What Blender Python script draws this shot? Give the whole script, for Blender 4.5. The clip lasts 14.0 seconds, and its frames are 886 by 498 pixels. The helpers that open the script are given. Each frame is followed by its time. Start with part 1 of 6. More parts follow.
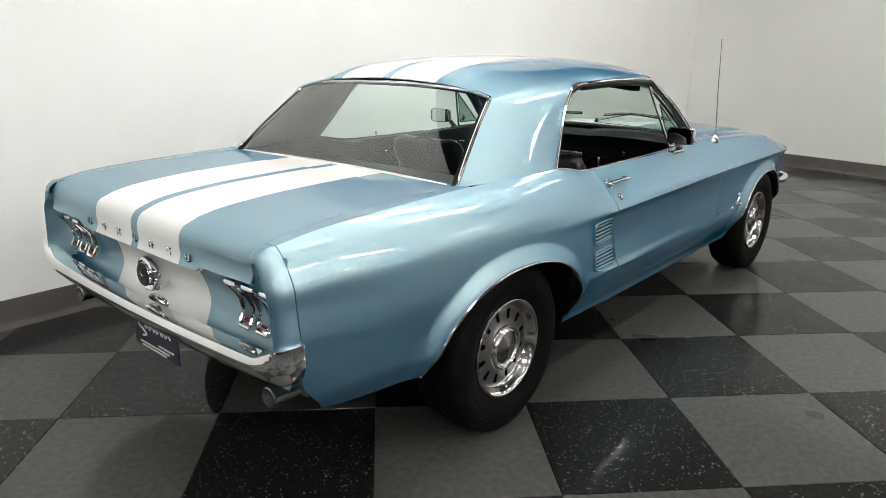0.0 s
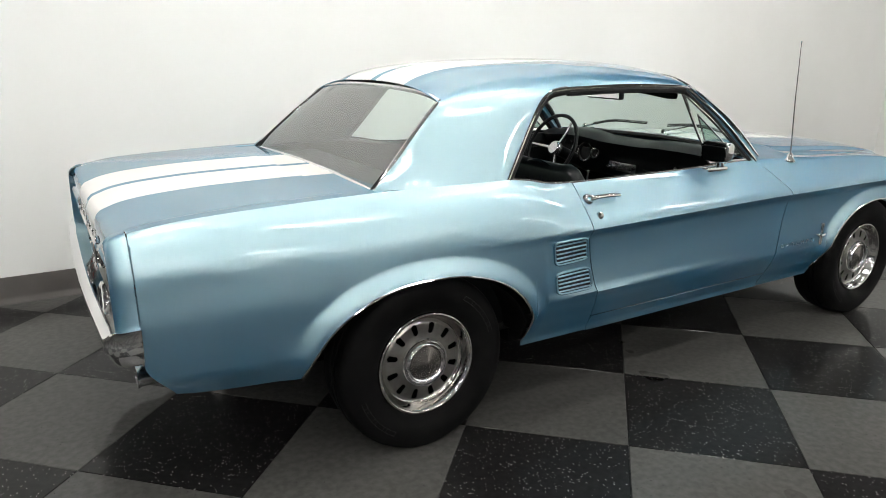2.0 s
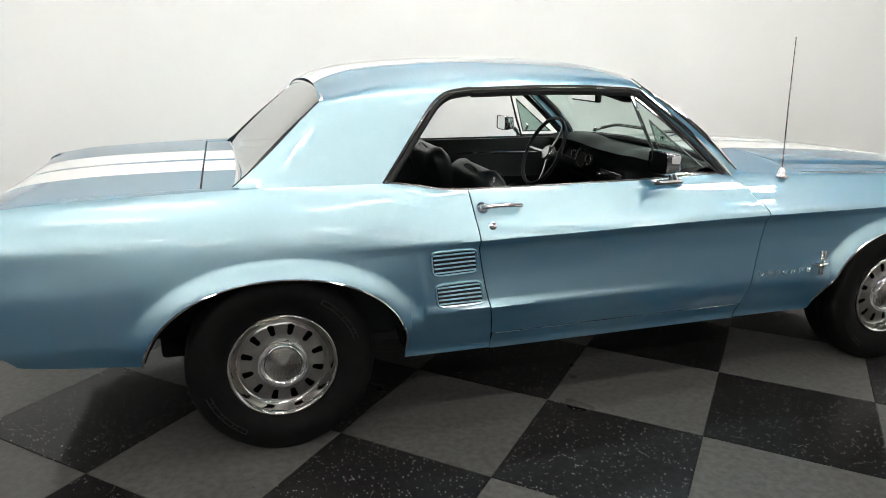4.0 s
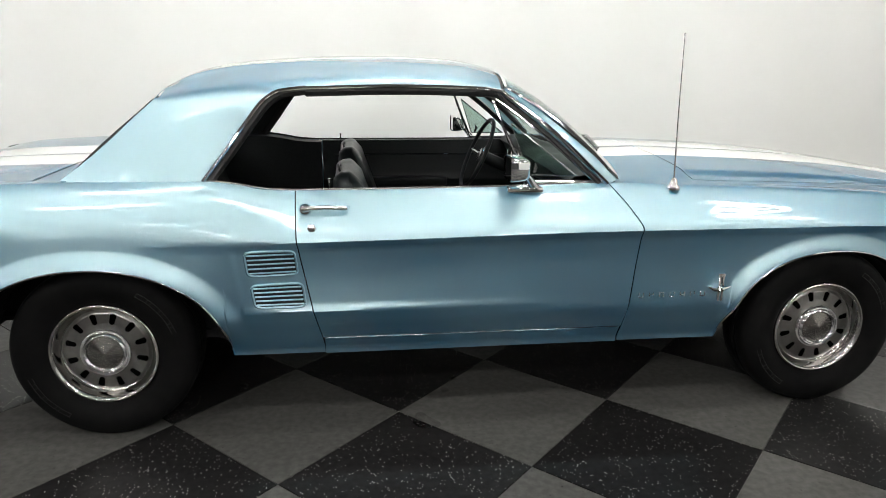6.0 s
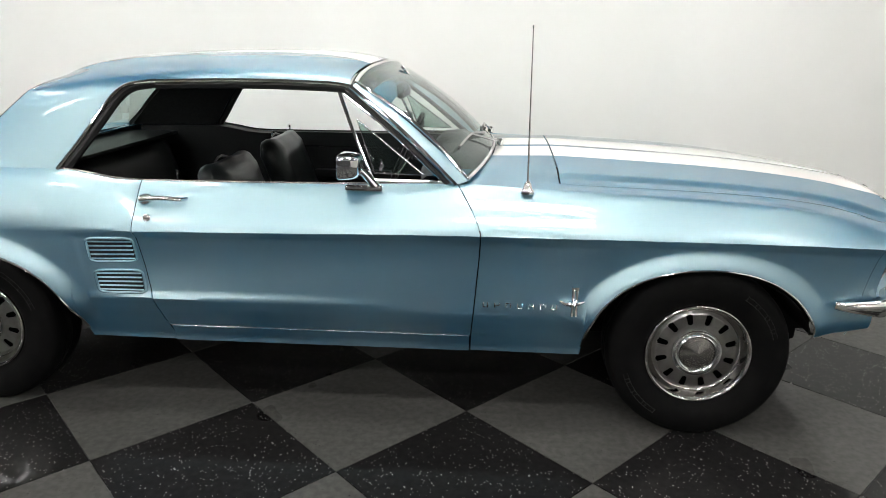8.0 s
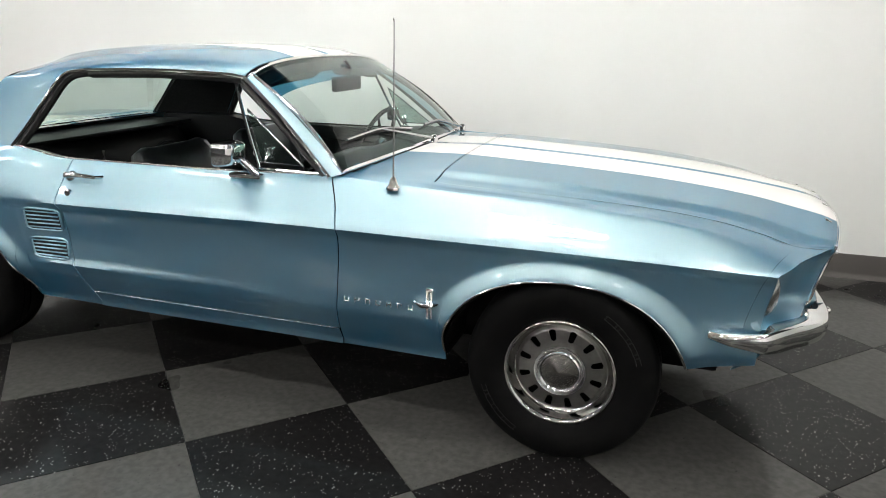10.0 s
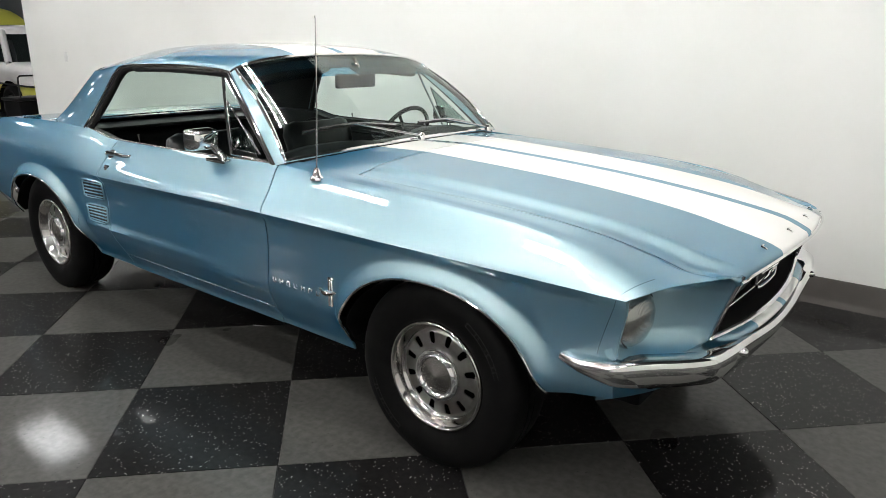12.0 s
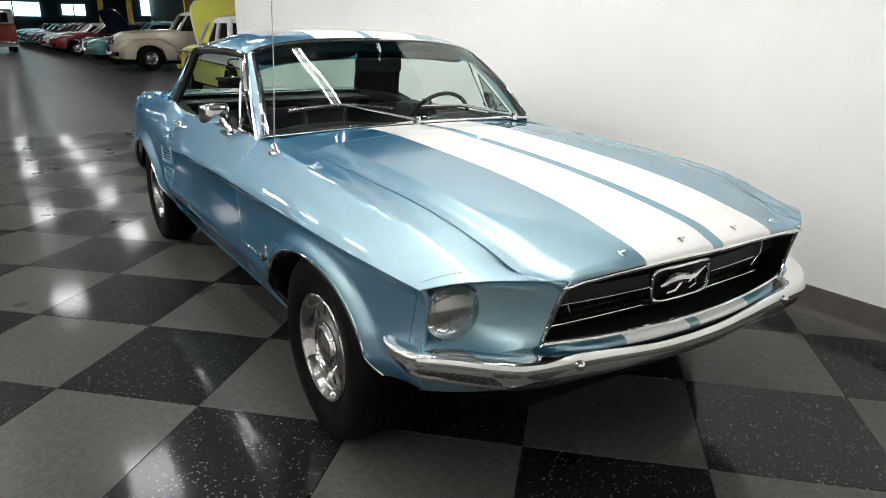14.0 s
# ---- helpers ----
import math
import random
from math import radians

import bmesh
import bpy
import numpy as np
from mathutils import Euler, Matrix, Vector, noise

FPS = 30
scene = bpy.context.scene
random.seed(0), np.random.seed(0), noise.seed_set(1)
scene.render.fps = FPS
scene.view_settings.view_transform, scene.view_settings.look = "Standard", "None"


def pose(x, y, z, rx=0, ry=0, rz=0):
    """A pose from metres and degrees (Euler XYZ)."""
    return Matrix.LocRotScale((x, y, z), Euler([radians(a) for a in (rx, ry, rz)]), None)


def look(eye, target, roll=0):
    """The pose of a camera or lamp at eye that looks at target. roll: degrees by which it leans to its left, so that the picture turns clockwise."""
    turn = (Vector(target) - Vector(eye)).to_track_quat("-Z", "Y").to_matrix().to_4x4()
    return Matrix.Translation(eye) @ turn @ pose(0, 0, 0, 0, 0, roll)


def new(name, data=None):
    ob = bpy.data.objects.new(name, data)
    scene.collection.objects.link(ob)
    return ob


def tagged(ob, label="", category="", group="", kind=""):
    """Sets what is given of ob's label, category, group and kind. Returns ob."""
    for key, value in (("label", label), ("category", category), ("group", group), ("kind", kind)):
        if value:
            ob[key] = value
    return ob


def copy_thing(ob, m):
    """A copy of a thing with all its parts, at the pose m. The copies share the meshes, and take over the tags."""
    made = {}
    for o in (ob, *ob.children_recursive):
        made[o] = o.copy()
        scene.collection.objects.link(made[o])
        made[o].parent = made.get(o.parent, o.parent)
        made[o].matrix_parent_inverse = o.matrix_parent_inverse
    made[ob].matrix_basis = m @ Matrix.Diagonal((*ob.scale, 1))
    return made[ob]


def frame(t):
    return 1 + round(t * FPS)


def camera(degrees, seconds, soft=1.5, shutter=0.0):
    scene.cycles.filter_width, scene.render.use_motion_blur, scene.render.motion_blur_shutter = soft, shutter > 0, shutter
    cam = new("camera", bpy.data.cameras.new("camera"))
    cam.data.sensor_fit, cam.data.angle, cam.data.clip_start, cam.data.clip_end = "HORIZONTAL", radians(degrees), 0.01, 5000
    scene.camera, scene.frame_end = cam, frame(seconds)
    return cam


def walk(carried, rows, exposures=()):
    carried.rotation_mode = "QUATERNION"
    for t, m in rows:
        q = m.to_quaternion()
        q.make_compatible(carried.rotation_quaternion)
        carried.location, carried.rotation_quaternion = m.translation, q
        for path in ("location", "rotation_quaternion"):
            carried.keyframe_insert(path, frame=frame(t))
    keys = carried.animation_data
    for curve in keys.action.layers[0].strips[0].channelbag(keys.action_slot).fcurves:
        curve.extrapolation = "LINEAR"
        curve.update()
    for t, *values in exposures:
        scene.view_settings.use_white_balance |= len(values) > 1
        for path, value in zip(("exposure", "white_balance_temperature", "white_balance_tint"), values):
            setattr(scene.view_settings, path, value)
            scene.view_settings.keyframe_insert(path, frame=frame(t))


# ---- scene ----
from mathutils.bvhtree import BVHTree

cam = camera(65.8, 14.0, soft=0.6)
PATH = [
    (0, (-3.26, -2.159, 1.353), (-1.813, -0.894, 0.798), 0.5),
    (0.5, (-3.077, -2.321, 1.346), (-1.729, -0.95, 0.799), 0.5),
    (1, (-2.884, -2.465, 1.342), (-1.641, -0.995, 0.798), 0.7),
    (1.5, (-2.671, -2.595, 1.345), (-1.549, -1.032, 0.8), 0.7),
    (2, (-2.46, -2.711, 1.345), (-1.459, -1.068, 0.801), 0.7),
    (2.2, (-2.37, -2.743, 1.343), (-1.412, -1.075, 0.797), 0.8),
    (4.3, (-1.35, -3.071, 1.351), (-0.824, -1.22, 0.803), 0.7),
    (4.5, (-1.242, -3.092, 1.35), (-0.754, -1.231, 0.804), 0.7),
    (5, (-0.977, -3.132, 1.341), (-0.573, -1.249, 0.802), 0.7),
    (5.5, (-0.719, -3.157, 1.347), (-0.393, -1.261, 0.801), 0.7),
    (6, (-0.446, -3.174, 1.357), (-0.221, -1.266, 0.803), 0.6),
    (6.5, (-0.188, -3.171, 1.37), (-0.061, -1.256, 0.806), 0.6),
    (7, (0.072, -3.161, 1.373), (0.107, -1.244, 0.804), 0.5),
    (7.5, (0.333, -3.146, 1.377), (0.281, -1.231, 0.8), 0.7),
    (8, (0.606, -3.118, 1.38), (0.456, -1.211, 0.796), 0.5),
    (8.5, (0.869, -3.082, 1.373), (0.634, -1.184, 0.789), 0.5),
    (9, (1.126, -3.031, 1.367), (0.783, -1.149, 0.783), 0.6),
    (9.2, (1.22, -3.009, 1.372), (0.83, -1.138, 0.785), 0.7),
    (11.3, (2.282, -2.588, 1.349), (1.286, -0.95, 0.779), 0.5),
    (11.5, (2.374, -2.531, 1.347), (1.322, -0.929, 0.777), 0.5),
    (12, (2.586, -2.381, 1.347), (1.405, -0.874, 0.769), 0.6),
    (12.5, (2.797, -2.21, 1.35), (1.493, -0.813, 0.76), 0.5),
    (13, (2.986, -2.025, 1.346), (1.569, -0.746, 0.749), 0.6),
    (13.5, (3.158, -1.829, 1.341), (1.643, -0.673, 0.734), 0.6),
    (14, (3.317, -1.618, 1.339), (1.714, -0.59, 0.728), 0.7),
]
walk(cam, [(t, look(eye, target, roll)) for t, eye, target, roll in PATH])
# ---- light ----
scene.view_settings.exposure = 1.22
world = bpy.data.worlds.new("hall_air")
scene.world = world
world.use_nodes = True
world.node_tree.nodes["Background"].inputs[0].default_value = (0.60, 0.66, 0.70, 1)
world.node_tree.nodes["Background"].inputs[1].default_value = 0.02


# ---- materials ----
def mat(name, base, rough=0.5, metal=0.0, coat=0.0, coat_rough=0.03, spec=0.5, emit=None, power=0.0,
        grain=None, bump=None, trans=0.0, ior=1.45):
    """A surface: base colour, an optional second colour mixed in by noise (colour, scale, low, high), an optional bump (scale, strength, distance)."""
    m = bpy.data.materials.new(name)
    m.use_nodes = True
    nt = m.node_tree
    b = nt.nodes["Principled BSDF"]
    b.inputs["Base Color"].default_value = (*base, 1)
    b.inputs["Roughness"].default_value = rough
    b.inputs["Metallic"].default_value = metal
    b.inputs["Coat Weight"].default_value = coat
    b.inputs["Coat Roughness"].default_value = coat_rough
    b.inputs["Specular IOR Level"].default_value = spec
    b.inputs["Transmission Weight"].default_value = trans
    b.inputs["IOR"].default_value = ior
    if emit:
        b.inputs["Emission Color"].default_value = (*emit, 1)
        b.inputs["Emission Strength"].default_value = power
    tc = nt.nodes.new("ShaderNodeTexCoord")
    if grain:
        col, scale, lo, hi = grain
        no = nt.nodes.new("ShaderNodeTexNoise")
        no.inputs["Scale"].default_value = scale
        no.inputs["Detail"].default_value = 6
        mr = nt.nodes.new("ShaderNodeMapRange")
        mr.inputs["From Min"].default_value, mr.inputs["From Max"].default_value = lo, hi
        mx = nt.nodes.new("ShaderNodeMix")
        mx.data_type = "RGBA"
        mx.inputs["A"].default_value, mx.inputs["B"].default_value = (*base, 1), (*col, 1)
        nt.links.new(tc.outputs["Object"], no.inputs["Vector"])
        nt.links.new(no.outputs["Fac"], mr.inputs["Value"])
        nt.links.new(mr.outputs["Result"], mx.inputs["Factor"])
        nt.links.new(mx.outputs["Result"], b.inputs["Base Color"])
    if bump:
        scale, strength, dist = bump
        nb = nt.nodes.new("ShaderNodeTexNoise")
        nb.inputs["Scale"].default_value = scale
        nb.inputs["Detail"].default_value = 4
        bp = nt.nodes.new("ShaderNodeBump")
        bp.inputs["Strength"].default_value, bp.inputs["Distance"].default_value = strength, dist
        nt.links.new(tc.outputs["Object"], nb.inputs["Vector"])
        nt.links.new(nb.outputs["Fac"], bp.inputs["Height"])
        nt.links.new(bp.outputs["Normal"], b.inputs["Normal"])
    return m


PAINT_BLUE = (0.003, 0.113, 0.236)
FLAKE = (0.535, 0.708, 0.722)
FLAKES = 0.585


def paint(name, base, stripe=False, flare=0.0, half=0.262):
    """Metallic car paint under clear coat: deep blue pigment with pale flakes in it, faint orange peel; stripe: two white bands along the middle of the car."""
    m = bpy.data.materials.new(name)
    m.use_nodes = True
    nt = m.node_tree
    nt.nodes.remove(nt.nodes["Principled BSDF"])
    body = nt.nodes.new("ShaderNodeBsdfDiffuse")
    body.inputs["Color"].default_value = (*base, 1)
    flake = nt.nodes.new("ShaderNodeBsdfGlossy")
    flake.distribution = "BECKMANN"
    flake.inputs["Roughness"].default_value = 0.47
    coat = nt.nodes.new("ShaderNodeBsdfGlossy")
    coat.inputs["Color"].default_value = (1, 1, 1, 1)
    coat.inputs["Roughness"].default_value = 0.015
    fresnel = nt.nodes.new("ShaderNodeFresnel")
    fresnel.inputs["IOR"].default_value = 1.45
    tc = nt.nodes.new("ShaderNodeTexCoord")
    fl = nt.nodes.new("ShaderNodeTexVoronoi")
    fl.inputs["Scale"].default_value = 1500
    mr = nt.nodes.new("ShaderNodeMapRange")
    mr.inputs["To Min"].default_value, mr.inputs["To Max"].default_value = 0.90, 1.10
    mul = nt.nodes.new("ShaderNodeMix")
    mul.data_type, mul.blend_type = "RGBA", "MULTIPLY"
    mul.inputs["Factor"].default_value = 1
    mul.inputs["A"].default_value = (*FLAKE, 1)
    nt.links.new(tc.outputs["Object"], fl.inputs["Vector"])
    nt.links.new(fl.outputs["Color"], mr.inputs["Value"])
    nt.links.new(mr.outputs["Result"], mul.inputs["B"])
    peel = nt.nodes.new("ShaderNodeTexNoise")
    peel.inputs["Scale"].default_value = 14
    peel.inputs["Detail"].default_value = 3
    bp = nt.nodes.new("ShaderNodeBump")
    bp.inputs["Strength"].default_value, bp.inputs["Distance"].default_value = 0.05, 0.003
    nt.links.new(tc.outputs["Object"], peel.inputs["Vector"])
    nt.links.new(peel.outputs["Fac"], bp.inputs["Height"])
    nt.links.new(bp.outputs["Normal"], coat.inputs["Normal"])
    mixer = nt.nodes.new("ShaderNodeMixShader")
    slant = nt.nodes.new("ShaderNodeLayerWeight")
    slant.inputs["Blend"].default_value = 0.5
    gloss = nt.nodes.new("ShaderNodeMapRange")
    gloss.inputs["From Min"].default_value, gloss.inputs["From Max"].default_value = 0.25, 0.95
    gloss.inputs["To Min"].default_value, gloss.inputs["To Max"].default_value = FLAKES, FLAKES * 0.45
    nt.links.new(slant.outputs["Facing"], gloss.inputs["Value"])
    nt.links.new(gloss.outputs["Result"], mixer.inputs[0])
    nt.links.new(body.outputs[0], mixer.inputs[1])
    nt.links.new(flake.outputs[0], mixer.inputs[2])
    over = nt.nodes.new("ShaderNodeMixShader")
    nt.links.new(fresnel.outputs[0], over.inputs[0])
    nt.links.new(mixer.outputs[0], over.inputs[1])
    nt.links.new(coat.outputs[0], over.inputs[2])
    nt.links.new(over.outputs[0], nt.nodes["Material Output"].inputs["Surface"])
    if not stripe:
        nt.links.new(mul.outputs["Result"], flake.inputs["Color"])
        return m
    sp = nt.nodes.new("ShaderNodeSeparateXYZ")
    nt.links.new(tc.outputs["Object"], sp.inputs[0])

    def node(op, a, c):
        n = nt.nodes.new("ShaderNodeMath")
        n.operation = op
        for i, v in enumerate((a, c)):
            if v is None:
                continue
            if isinstance(v, (int, float)):
                n.inputs[i].default_value = v
            else:
                nt.links.new(v, n.inputs[i])
        return n.outputs[0]

    ay = node("ABSOLUTE", sp.outputs["Y"], None)
    edge = node("ADD", node("MULTIPLY", node("SUBTRACT", 0.735, sp.outputs["Z"]), flare), half)
    band = node("MULTIPLY", node("GREATER_THAN", ay, 0.022 if not flare else -1.0), node("LESS_THAN", ay, edge))
    mx = nt.nodes.new("ShaderNodeMix")
    mx.data_type = "RGBA"
    mx.inputs["A"].default_value = (*base, 1)
    mx.inputs["B"].default_value = (0.84, 0.84, 0.82, 1)
    nt.links.new(band, mx.inputs["Factor"])
    nt.links.new(mx.outputs["Result"], body.inputs["Color"])
    nt.links.new(mul.outputs["Result"], flake.inputs["Color"])
    nt.links.new(node("MULTIPLY", node("SUBTRACT", 1.0, band), gloss.outputs["Result"]), mixer.inputs[0])
    return m


def floor_tile(name, base, alt, speck, amount, density):
    """Waxed vinyl tile: cloudy base, fine chips of another colour, light scuffs in the gloss; each tile slightly different."""
    m = mat(name, base, rough=0.34, coat=0.38, coat_rough=0.085, spec=0.05)
    nt = m.node_tree
    b = nt.nodes["Principled BSDF"]
    geo = nt.nodes.new("ShaderNodeNewGeometry")
    info = nt.nodes.new("ShaderNodeObjectInfo")

    def noise_at(scale, detail=4.0):
        n = nt.nodes.new("ShaderNodeTexNoise")
        n.inputs["Scale"].default_value, n.inputs["Detail"].default_value = scale, detail
        nt.links.new(geo.outputs["Position"], n.inputs["Vector"])
        return n.outputs["Fac"]

    def ranged(v, a, c, d, e):
        n = nt.nodes.new("ShaderNodeMapRange")
        for i, w in zip(("From Min", "From Max", "To Min", "To Max"), (a, c, d, e)):
            n.inputs[i].default_value = w
        nt.links.new(v, n.inputs["Value"])
        return n.outputs["Result"]

    def mix(f, a, c):
        n = nt.nodes.new("ShaderNodeMix")
        n.data_type = "RGBA"
        nt.links.new(f, n.inputs["Factor"])
        for key, v in (("A", a), ("B", c)):
            if isinstance(v, tuple):
                n.inputs[key].default_value = (*v, 1)
            else:
                nt.links.new(v, n.inputs[key])
        return n.outputs["Result"]

    c = mix(ranged(noise_at(38, 3), 0.36, 0.66, 0, 1), base, alt)
    c = mix(ranged(noise_at(1.6, 2), 0.3, 0.8, 0, 0.22), c, tuple(v * 0.6 for v in base))
    vo = nt.nodes.new("ShaderNodeTexVoronoi")
    vo.inputs["Scale"].default_value = density
    st = nt.nodes.new("ShaderNodeMapping")
    st.inputs["Scale"].default_value = (1, 0.55, 1)
    st.inputs["Rotation"].default_value = (0, 0, 0.8)
    warp = nt.nodes.new("ShaderNodeTexNoise")
    warp.inputs["Scale"].default_value = 40
    ad = nt.nodes.new("ShaderNodeVectorMath")
    ad.operation = "MULTIPLY_ADD"
    ad.inputs[1].default_value = (0.02, 0.02, 0.02)
    nt.links.new(geo.outputs["Position"], warp.inputs["Vector"])
    nt.links.new(warp.outputs["Color"], ad.inputs[0])
    nt.links.new(geo.outputs["Position"], ad.inputs[2])
    nt.links.new(ad.outputs[0], st.inputs["Vector"])
    nt.links.new(st.outputs[0], vo.inputs["Vector"])
    sepc = nt.nodes.new("ShaderNodeSeparateColor")
    nt.links.new(vo.outputs["Color"], sepc.inputs[0])
    pick = ranged(sepc.outputs[0], 1 - amount, 1 - amount + 0.01, 0, 1)
    near = ranged(vo.outputs["Distance"], 0.24, 0.32, 1, 0)
    patch = ranged(noise_at(9, 2), 0.3, 0.62, 0.3, 1)
    chip = nt.nodes.new("ShaderNodeMath")
    chip.operation = "MULTIPLY"
    nt.links.new(pick, chip.inputs[0])
    nt.links.new(near, chip.inputs[1])
    chip2 = nt.nodes.new("ShaderNodeMath")
    chip2.operation = "MULTIPLY"
    nt.links.new(chip.outputs[0], chip2.inputs[0])
    nt.links.new(patch, chip2.inputs[1])
    c = mix(chip2.outputs[0], c, speck)
    tint = ranged(info.outputs["Random"], 0, 1, 0.88, 1.1)
    mul = nt.nodes.new("ShaderNodeVectorMath")
    mul.operation = "SCALE"
    nt.links.new(c, mul.inputs[0])
    nt.links.new(tint, mul.inputs["Scale"])
    nt.links.new(mul.outputs[0], b.inputs["Base Color"])
    nt.links.new(ranged(noise_at(2.5, 2), 0.3, 0.75, 0.27, 0.35), b.inputs["Roughness"])
    return m


M = {}
M["blue"] = paint("blue_metallic_paint", PAINT_BLUE)
M["striped"] = paint("blue_paint_with_white_stripes", PAINT_BLUE, stripe=True, half=0.268)
M["striped_rear"] = paint("blue_paint_with_broad_white_stripes", PAINT_BLUE, stripe=True, half=0.284)
M["striped_tail"] = paint("blue_paint_with_flared_stripes", PAINT_BLUE, stripe=True, flare=0.10, half=0.284)
M["chrome"] = mat("chrome", (0.82, 0.82, 0.82), rough=0.06, metal=1.0, bump=(30, 0.03, 0.002))
M["dull_chrome"] = mat("satin_metal", (0.5, 0.5, 0.5), rough=0.25, metal=1.0, bump=(60, 0.05, 0.001))
M["steel"] = mat("argent_wheel_paint", (0.33, 0.325, 0.31), rough=0.28, metal=1.0, grain=((0.28, 0.27, 0.26), 40, 0.4, 0.7))
M["rubber"] = mat("tyre_rubber", (0.004, 0.004, 0.0042), rough=0.6, spec=0.10, grain=((0.0075, 0.0072, 0.007), 12, 0.4, 0.75), bump=(90, 0.2, 0.001))
M["seal"] = mat("rubber_seal", (0.008, 0.008, 0.008), rough=0.5, grain=((0.014, 0.014, 0.014), 30, 0.4, 0.7))
M["black"] = mat("black_underbody", (0.004, 0.004, 0.0045), rough=0.85, spec=0.15, grain=((0.008, 0.0075, 0.007), 6, 0.4, 0.8))
M["grille"] = mat("black_grille", (0.006, 0.006, 0.006), rough=0.4, spec=0.3, grain=((0.010, 0.010, 0.010), 40, 0.4, 0.7))
M["vinyl"] = mat("black_vinyl", (0.0045, 0.0058, 0.0062), rough=0.42, spec=0.26, grain=((0.0075, 0.0095, 0.0100), 90, 0.35, 0.7), bump=(220, 0.25, 0.0008))
M["seat"] = mat("grained_seat_vinyl", (0.006, 0.008, 0.0085), rough=0.30, spec=0.4, grain=((0.010, 0.013, 0.0135), 60, 0.35, 0.7), bump=(260, 0.25, 0.0008))
M["carpet"] = mat("black_carpet", (0.010, 0.010, 0.011), rough=0.95, bump=(300, 0.6, 0.003), grain=((0.018, 0.018, 0.018), 120, 0.35, 0.7))
M["headliner"] = mat("dark_headliner", (0.009, 0.010, 0.010), rough=0.8, spec=0.2, bump=(150, 0.3, 0.001), grain=((0.014, 0.016, 0.016), 80, 0.35, 0.7))
M["red_lens"] = mat("red_lens", (0.42, 0.010, 0.012), rough=0.12, coat=1, bump=(160, 0.3, 0.001))
M["plate"] = mat("navy_plate", (0.012, 0.016, 0.04), rough=0.3, coat=0.6, grain=((0.018, 0.022, 0.05), 30, 0.4, 0.7))
M["white_ink"] = mat("white_ink", (0.75, 0.76, 0.78), rough=0.45)
M["wall"] = mat("white_painted_wall", (0.82, 0.82, 0.80), rough=0.55, spec=0.3, grain=((0.76, 0.76, 0.735), 0.7, 0.35, 0.7), bump=(120, 0.06, 0.002))
M["base"] = mat("grey_brown_vinyl_base", (0.075, 0.067, 0.062), rough=0.42, grain=((0.095, 0.086, 0.08), 5, 0.4, 0.7), bump=(60, 0.05, 0.001))
M["ceiling"] = mat("dark_painted_ceiling", (0.07, 0.07, 0.072), rough=0.85, grain=((0.05, 0.05, 0.05), 1.5, 0.4, 0.7))
M["hall_floor"] = mat("polished_dark_concrete", (0.020, 0.021, 0.023), rough=0.38, coat=0.14, coat_rough=0.18, spec=0.2, grain=((0.030, 0.031, 0.033), 1.2, 0.35, 0.75), bump=(5, 0.06, 0.004))
M["hall_wall"] = mat("grey_hall_wall", (0.09, 0.093, 0.096), rough=0.7, grain=((0.07, 0.073, 0.076), 0.8, 0.4, 0.7))
M["tube"] = mat("lit_tube", (0.9, 0.9, 0.9), emit=(1.0, 0.985, 0.95), power=39.0)
M["tube_hall"] = mat("lit_hall_tube", (0.9, 0.9, 0.9), emit=(0.97, 0.99, 1.0), power=11.0)
M["housing"] = mat("white_enamel", (0.75, 0.75, 0.74), rough=0.35, grain=((0.68, 0.68, 0.67), 9, 0.4, 0.7))
M["tile_black"] = floor_tile("black_tile", (0.0075, 0.0070, 0.0070), (0.012, 0.0112, 0.0112), (0.46, 0.45, 0.43), 0.15, 165)
M["tile_grey"] = floor_tile("grey_tile", (0.058, 0.057, 0.053), (0.080, 0.078, 0.073), (0.022, 0.021, 0.020), 0.035, 150)


def glass(name, tint, rough=0.0, falloff=6.5):
    """Thin tinted pane: mostly clear, with the mirror of the surroundings on its face."""
    m = bpy.data.materials.new(name)
    m.use_nodes = True
    nt = m.node_tree
    nt.nodes.remove(nt.nodes["Principled BSDF"])
    tr = nt.nodes.new("ShaderNodeBsdfTransparent")
    tr.inputs[0].default_value = (*tint, 1)
    gl = nt.nodes.new("ShaderNodeBsdfGlossy")
    gl.inputs["Roughness"].default_value = rough
    gl.inputs["Color"].default_value = (1, 1, 1, 1)
    lw = nt.nodes.new("ShaderNodeLayerWeight")
    lw.inputs["Blend"].default_value = 0.5
    pw = nt.nodes.new("ShaderNodeMath")
    pw.operation = "POWER"
    pw.inputs[1].default_value = falloff
    fr = nt.nodes.new("ShaderNodeMath")
    fr.operation = "MULTIPLY_ADD"
    fr.inputs[1].default_value, fr.inputs[2].default_value = 0.92, 0.05
    nt.links.new(lw.outputs["Facing"], pw.inputs[0])
    nt.links.new(pw.outputs[0], fr.inputs[0])
    mx = nt.nodes.new("ShaderNodeMixShader")
    nt.links.new(fr.outputs[0], mx.inputs[0])
    nt.links.new(tr.outputs[0], mx.inputs[1])
    nt.links.new(gl.outputs[0], mx.inputs[2])
    nt.links.new(mx.outputs[0], nt.nodes["Material Output"].inputs["Surface"])
    return m


